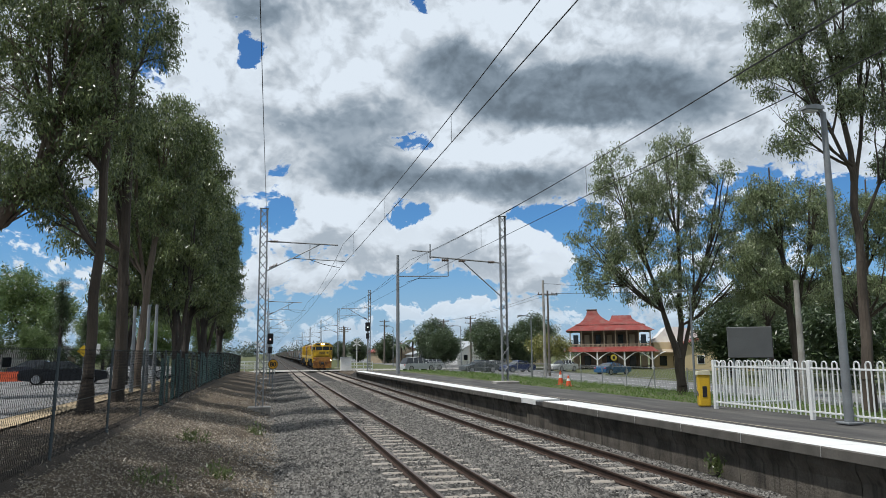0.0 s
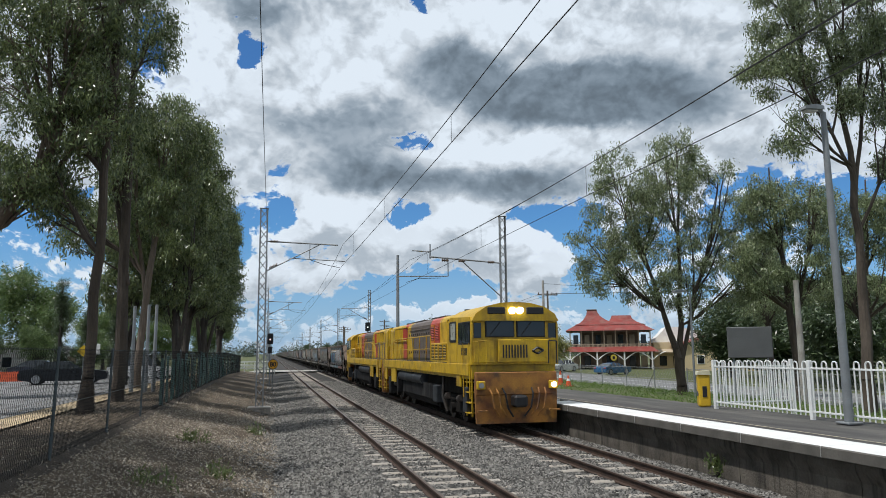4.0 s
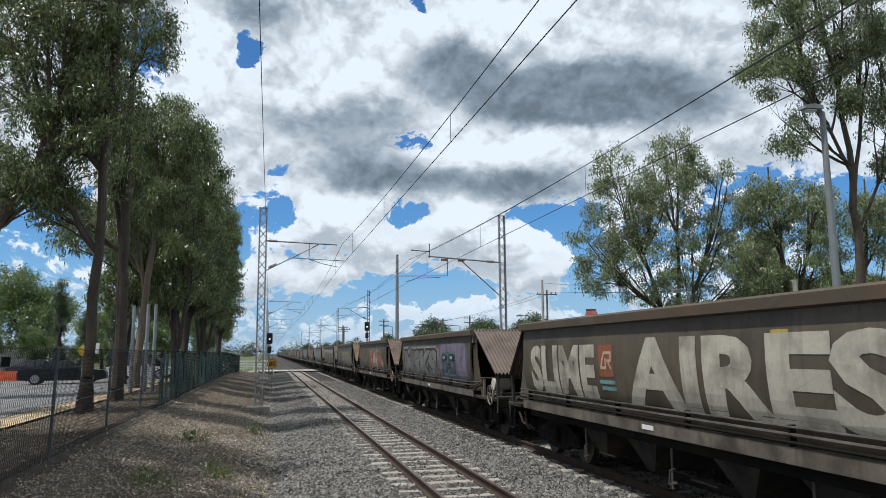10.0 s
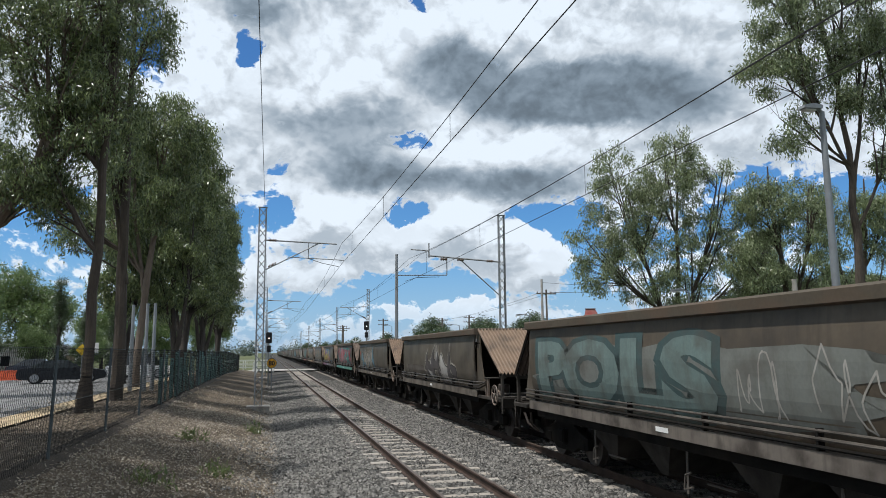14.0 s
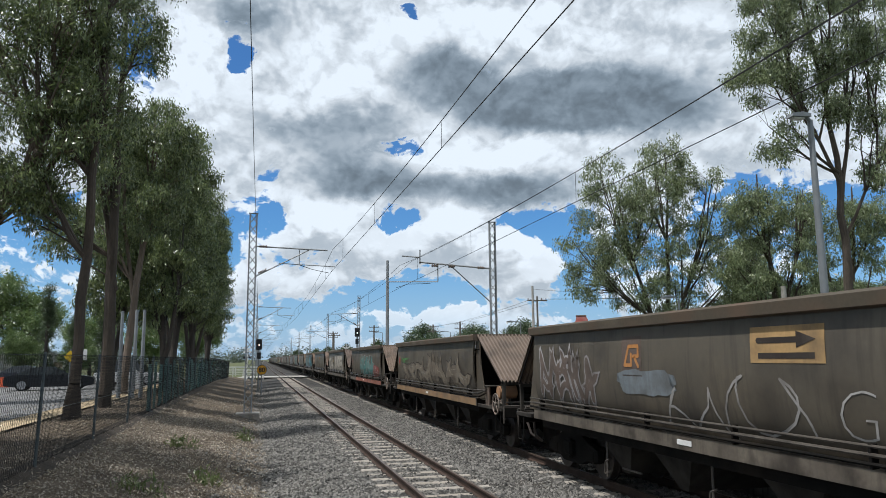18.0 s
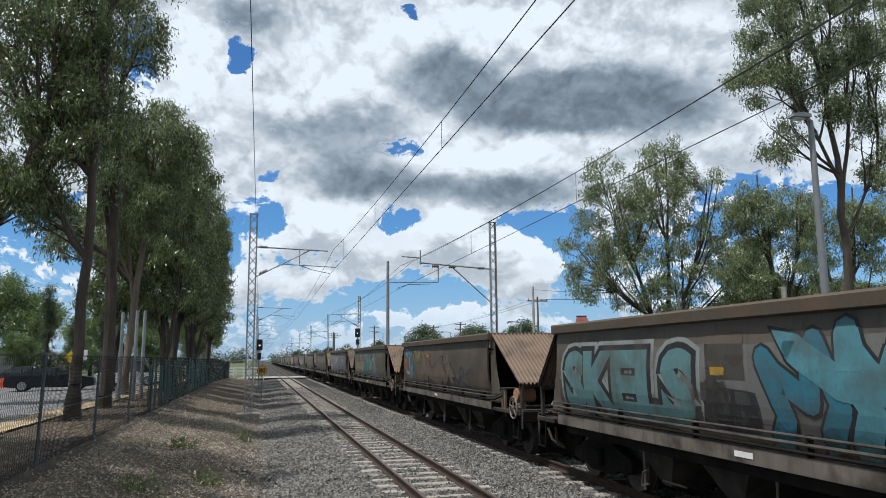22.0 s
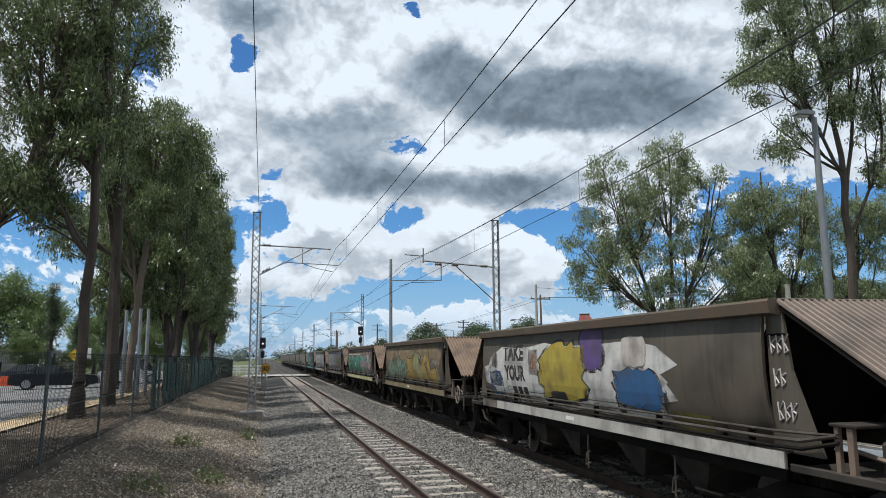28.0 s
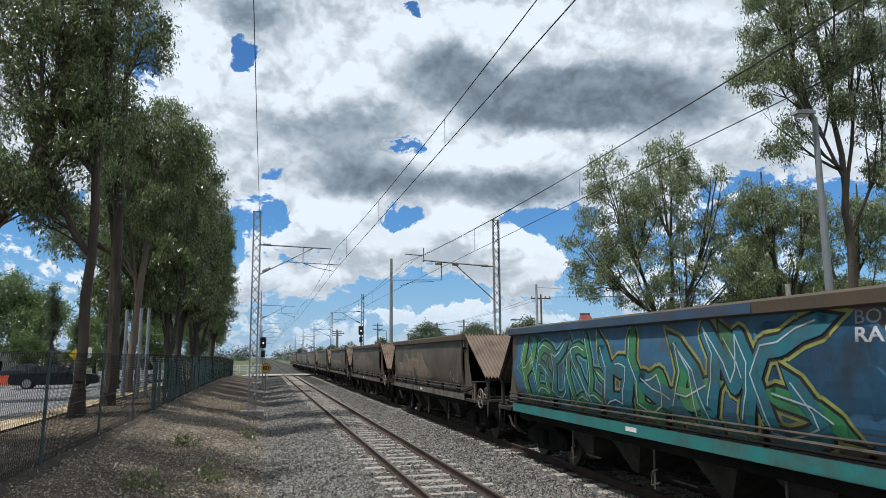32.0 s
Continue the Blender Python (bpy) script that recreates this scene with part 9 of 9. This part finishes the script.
    an = part("side_wing", Shape().box((W + 0.4, 1.5, 0), (W + 8.5, 9.0, 4.3)), RENDER_W, ht, "yellow rendered side wing")
    part("wing_roof", Shape().prism([(W + 0.2, 4.2), (W + 8.7, 4.2), (W + 8.7, 5.6), (W + 4.5, 6.6), (W + 2.5, 6.6)], 1, 3.5, 9.2), WHITE, ht, "pale sheet roof of the wing")
    for i in range(4):
        part("window", Shape().box((W + 1.2 + 1.9 * i, 1.42, 0.9), (W + 2.2 + 1.9 * i, 1.52, 2.3), 0.02), WINDOW, an)
    part("wing_awning", Shape().prism([(0.4, 2.8), (1.5, 3.2), (1.5, 3.3), (0.4, 2.9)], 0, W + 0.4, W + 8.5), WEATHERB, an)
    sg = part("hanging_sign", Shape().tube((0.4, -1.5, 2.15), (0.4, -1.42, 2.15), 0.45, n=20), mat("sign_yellow", (0.5, 0.38, 0.05), None, 0.5, bump=0), ht)
    part("sign_mark", Shape().box((0.25, -1.52, 1.95), (0.55, -1.5, 2.35)), BLACKP, sg)
    return ht


build_hotel()


def build_house(x, y, turn, w, d, h, wall, roof, label, ridge=1.8):
    hs = thing("house", label, "house", (x, y, gz(x, y)), group="houses", turn=turn)
    part("wall", Shape().box((-w / 2, -d / 2, 0), (w / 2, d / 2, h)).prism([(-w / 2, h), (w / 2, h), (0, h + ridge)], 1, -d / 2, d / 2), wall, hs)
    for k in (-1, 1):
        part("roof", Shape().prism([(k * (w / 2 + 0.4), h - 0.25), (0, h + ridge + 0.05), (0, h + ridge + 0.15), (k * (w / 2 + 0.4), h - 0.12)], 1, -d / 2 - 0.4, d / 2 + 0.4), roof, hs)
    for a in (-w * 0.28, w * 0.2):
        wd = part("window", Shape().box((a - 0.5, -d / 2 - 0.05, 0.9), (a + 0.5, -d / 2 + 0.05, 2.1), 0.02), WHITE, hs)
        part("pane", Shape().box((a - 0.42, -d / 2 - 0.06, 0.98), (a + 0.42, -d / 2 - 0.05, 2.02)), WINDOW, wd)
    part("door", Shape().box((w * 0.36, -d / 2 - 0.05, 0), (w * 0.46, -d / 2 + 0.02, 2.05)), VERANDA, hs)
    return hs


GREYROOF = mat("grey_tin_roof", (0.50, 0.52, 0.54), (0.42, 0.44, 0.46), 0.45, metal=0.3, scale=0.5, grain=10)
build_house(39.0, 144.8, 8, 8, 10, 2.6, WHITE, GREYROOF, "white gabled house across the street", 2.0)
build_house(47.0, 138, 10, 9, 9, 2.4, RENDER_W, TINROOF, "low cream house with a red roof", 1.4)
build_house(35.5, 166, 5, 9, 9, 2.2, WHITE, GREYROOF, "white house with a pale roof behind the palms", 1.3)
build_house(28.5, 172, 15, 9, 9, 2.8, VERANDA, TINROOF, "house with a rusty red roof among trees", 1.6)
build_house(-26.5, 92, 20, 9, 9, 2.6, WHITE, GREYROOF, "white house behind the street trees", 1.6)
build_house(-36.0, 80, -10, 12, 9, 2.8, RENDER_W, GREYROOF, "pale house across the street", 1.6)
build_house(62.0, 92, -24, 12, 10, 3.6, RENDER_W, TINROOF, "cream building beside the hotel", 1.6)


def build_palm(x, y, h, label):
    rng = random.Random(int(x * 10 + y))
    pm = thing("palm_tree", label, "palm", (x, y, gz(x, y)), group="palms")
    part("trunk", Shape().path([(0, 0, -0.2), (0.1, 0, h * 0.5), (0, 0, h)], 0, 8, [0.2, 0.16, 0.13]), BARK, pm, smooth=True)
    for i in range(14):
        a = i * 2.4
        s = Shape()
        e = rng.uniform(0.2, 0.9)
        rows = []
        for k in range(6):
            t = k / 5
            r = 2.2 * t
            z = h + 1.0 * t * e * 1.6 - 1.9 * t * t
            w = 0.34 * math.sin(math.pi * min(1, t + 0.12)) + 0.03
            rows.append([(r * math.cos(a) - w * math.sin(a), r * math.sin(a) + w * math.cos(a), z - 0.12), (r * math.cos(a), r * math.sin(a), z), (r * math.cos(a) + w * math.sin(a), r * math.sin(a) - w * math.cos(a), z - 0.12)])
        s.grid(rows)
        part("frond", s, DARKLEAF, pm)
    return pm


build_palm(30.2, 157, 5.0, "feathery palm among the houses")
build_palm(32.4, 160, 6.0, "tall feathery palm among the houses")
build_palm(27.9, 158, 4.2, "low palm among the houses")
build_palm(19.8, 16.3, 2.2, "young palm under the tall gum behind the fence")

# ---- level crossing fences ----
def build_white_rail(x0, x1, y, label):
    fn = thing("crossing_fence", label, "fence", (0, y, 0), group="crossing fences")
    n = max(2, int((x1 - x0) / 1.2))
    for i in range(n + 1):
        x = x0 + (x1 - x0) * i / n
        part("post", Shape().box((x - 0.05, -0.05, gz(x, y) - 0.1), (x + 0.05, 0.05, gz(x, y) + 1.2)), WHITEFENCE, fn)
    for z in (0.35, 0.75, 1.15):
        part("rail", Shape().box((x0, -0.04, gz(x0, y) + z - 0.04), (x1, 0.04, gz(x0, y) + z + 0.04)), WHITEFENCE, fn)
    return fn


build_white_rail(-5.6, 0.6, 96.5, "white post-and-rail fence at the level crossing")
build_white_rail(-5.6, 0.6, 107, "white post-and-rail fence beyond the crossing")
build_white_rail(9.6, 13.2, 96.6, "white barrier fence at the crossing beside the track")
for x, y in ((11.0, 95.5), (-1.4, 95.0)):
    xs_ = thing("crossing_signal", "railway crossing signal post with crossed boards", "signal", (x, y, gz(x, y)), group="crossing signals")
    part("post", Shape().tube((0, 0, -0.1), (0, 0, 4.2), 0.06, n=8), WHITE, xs_)
    for k in (-35, 35):
        part("cross_board", Shape().box((-0.6, -0.05, -0.09), (0.6, -0.02, 0.09)), WHITE, xs_, m=pose(0, 0, 3.6, 0, k, 0))
    part("lamp_pair", Shape().tube((-0.35, -0.08, 2.7), (-0.35, -0.02, 2.7), 0.16, n=12).tube((0.35, -0.08, 2.7), (0.35, -0.02, 2.7), 0.16, n=12).box((-0.4, -0.04, 2.66), (0.4, 0.0, 2.74)), BLACKP, xs_)
sh = thing("signal_hut", "small white equipment cabinet at the crossing", "cabinet", (9.9, 98.5, 0.0))
part("body", Shape().box((-0.7, -0.4, 0), (0.7, 0.4, 1.7), 0.03), WHITE, sh)
part("roof", Shape().box((-0.8, -0.5, 1.7), (0.8, 0.5, 1.78), 0.02), GREYROOF, sh)

# street signs behind the trees
ws = thing("warning_sign", "yellow warning sign on a slim street post", "sign", (-10.5, 46.0, gz(-10.5, 46)))
part("post", Shape().tube((0, 0.05, -0.2), (0, 0.05, 2.5), 0.035, n=8), LAMPGREY, ws)
part("board", Shape().prism([(-0.34, 2.05), (0, 1.71), (0.34, 2.05), (0, 2.39)], 1, -0.01, 0.01), mat("warning_yellow", (0.75, 0.5, 0.02), None, 0.4, bump=0), ws)
ss = thing("street_sign", "white board sign on a grey street post", "sign", (-9.9, 46.0, gz(-9.9, 46)))
part("post", Shape().tube((0, 0.05, -0.2), (0, 0.05, 2.6), 0.04, n=8), LAMPGREY, ss)
part("board", Shape().box((-0.28, -0.015, 1.85), (0.28, 0.015, 2.45), 0.01), WHITE, ss)



def motions():
    times = [0.5 * i for i in range(65)]
    for ob, ref, turn in TRAIN:
        walk(ob, [(t, pose(FAR_TRACK, ref - train_way(t), 0, 0, 0, turn)) for t in times])


motions()
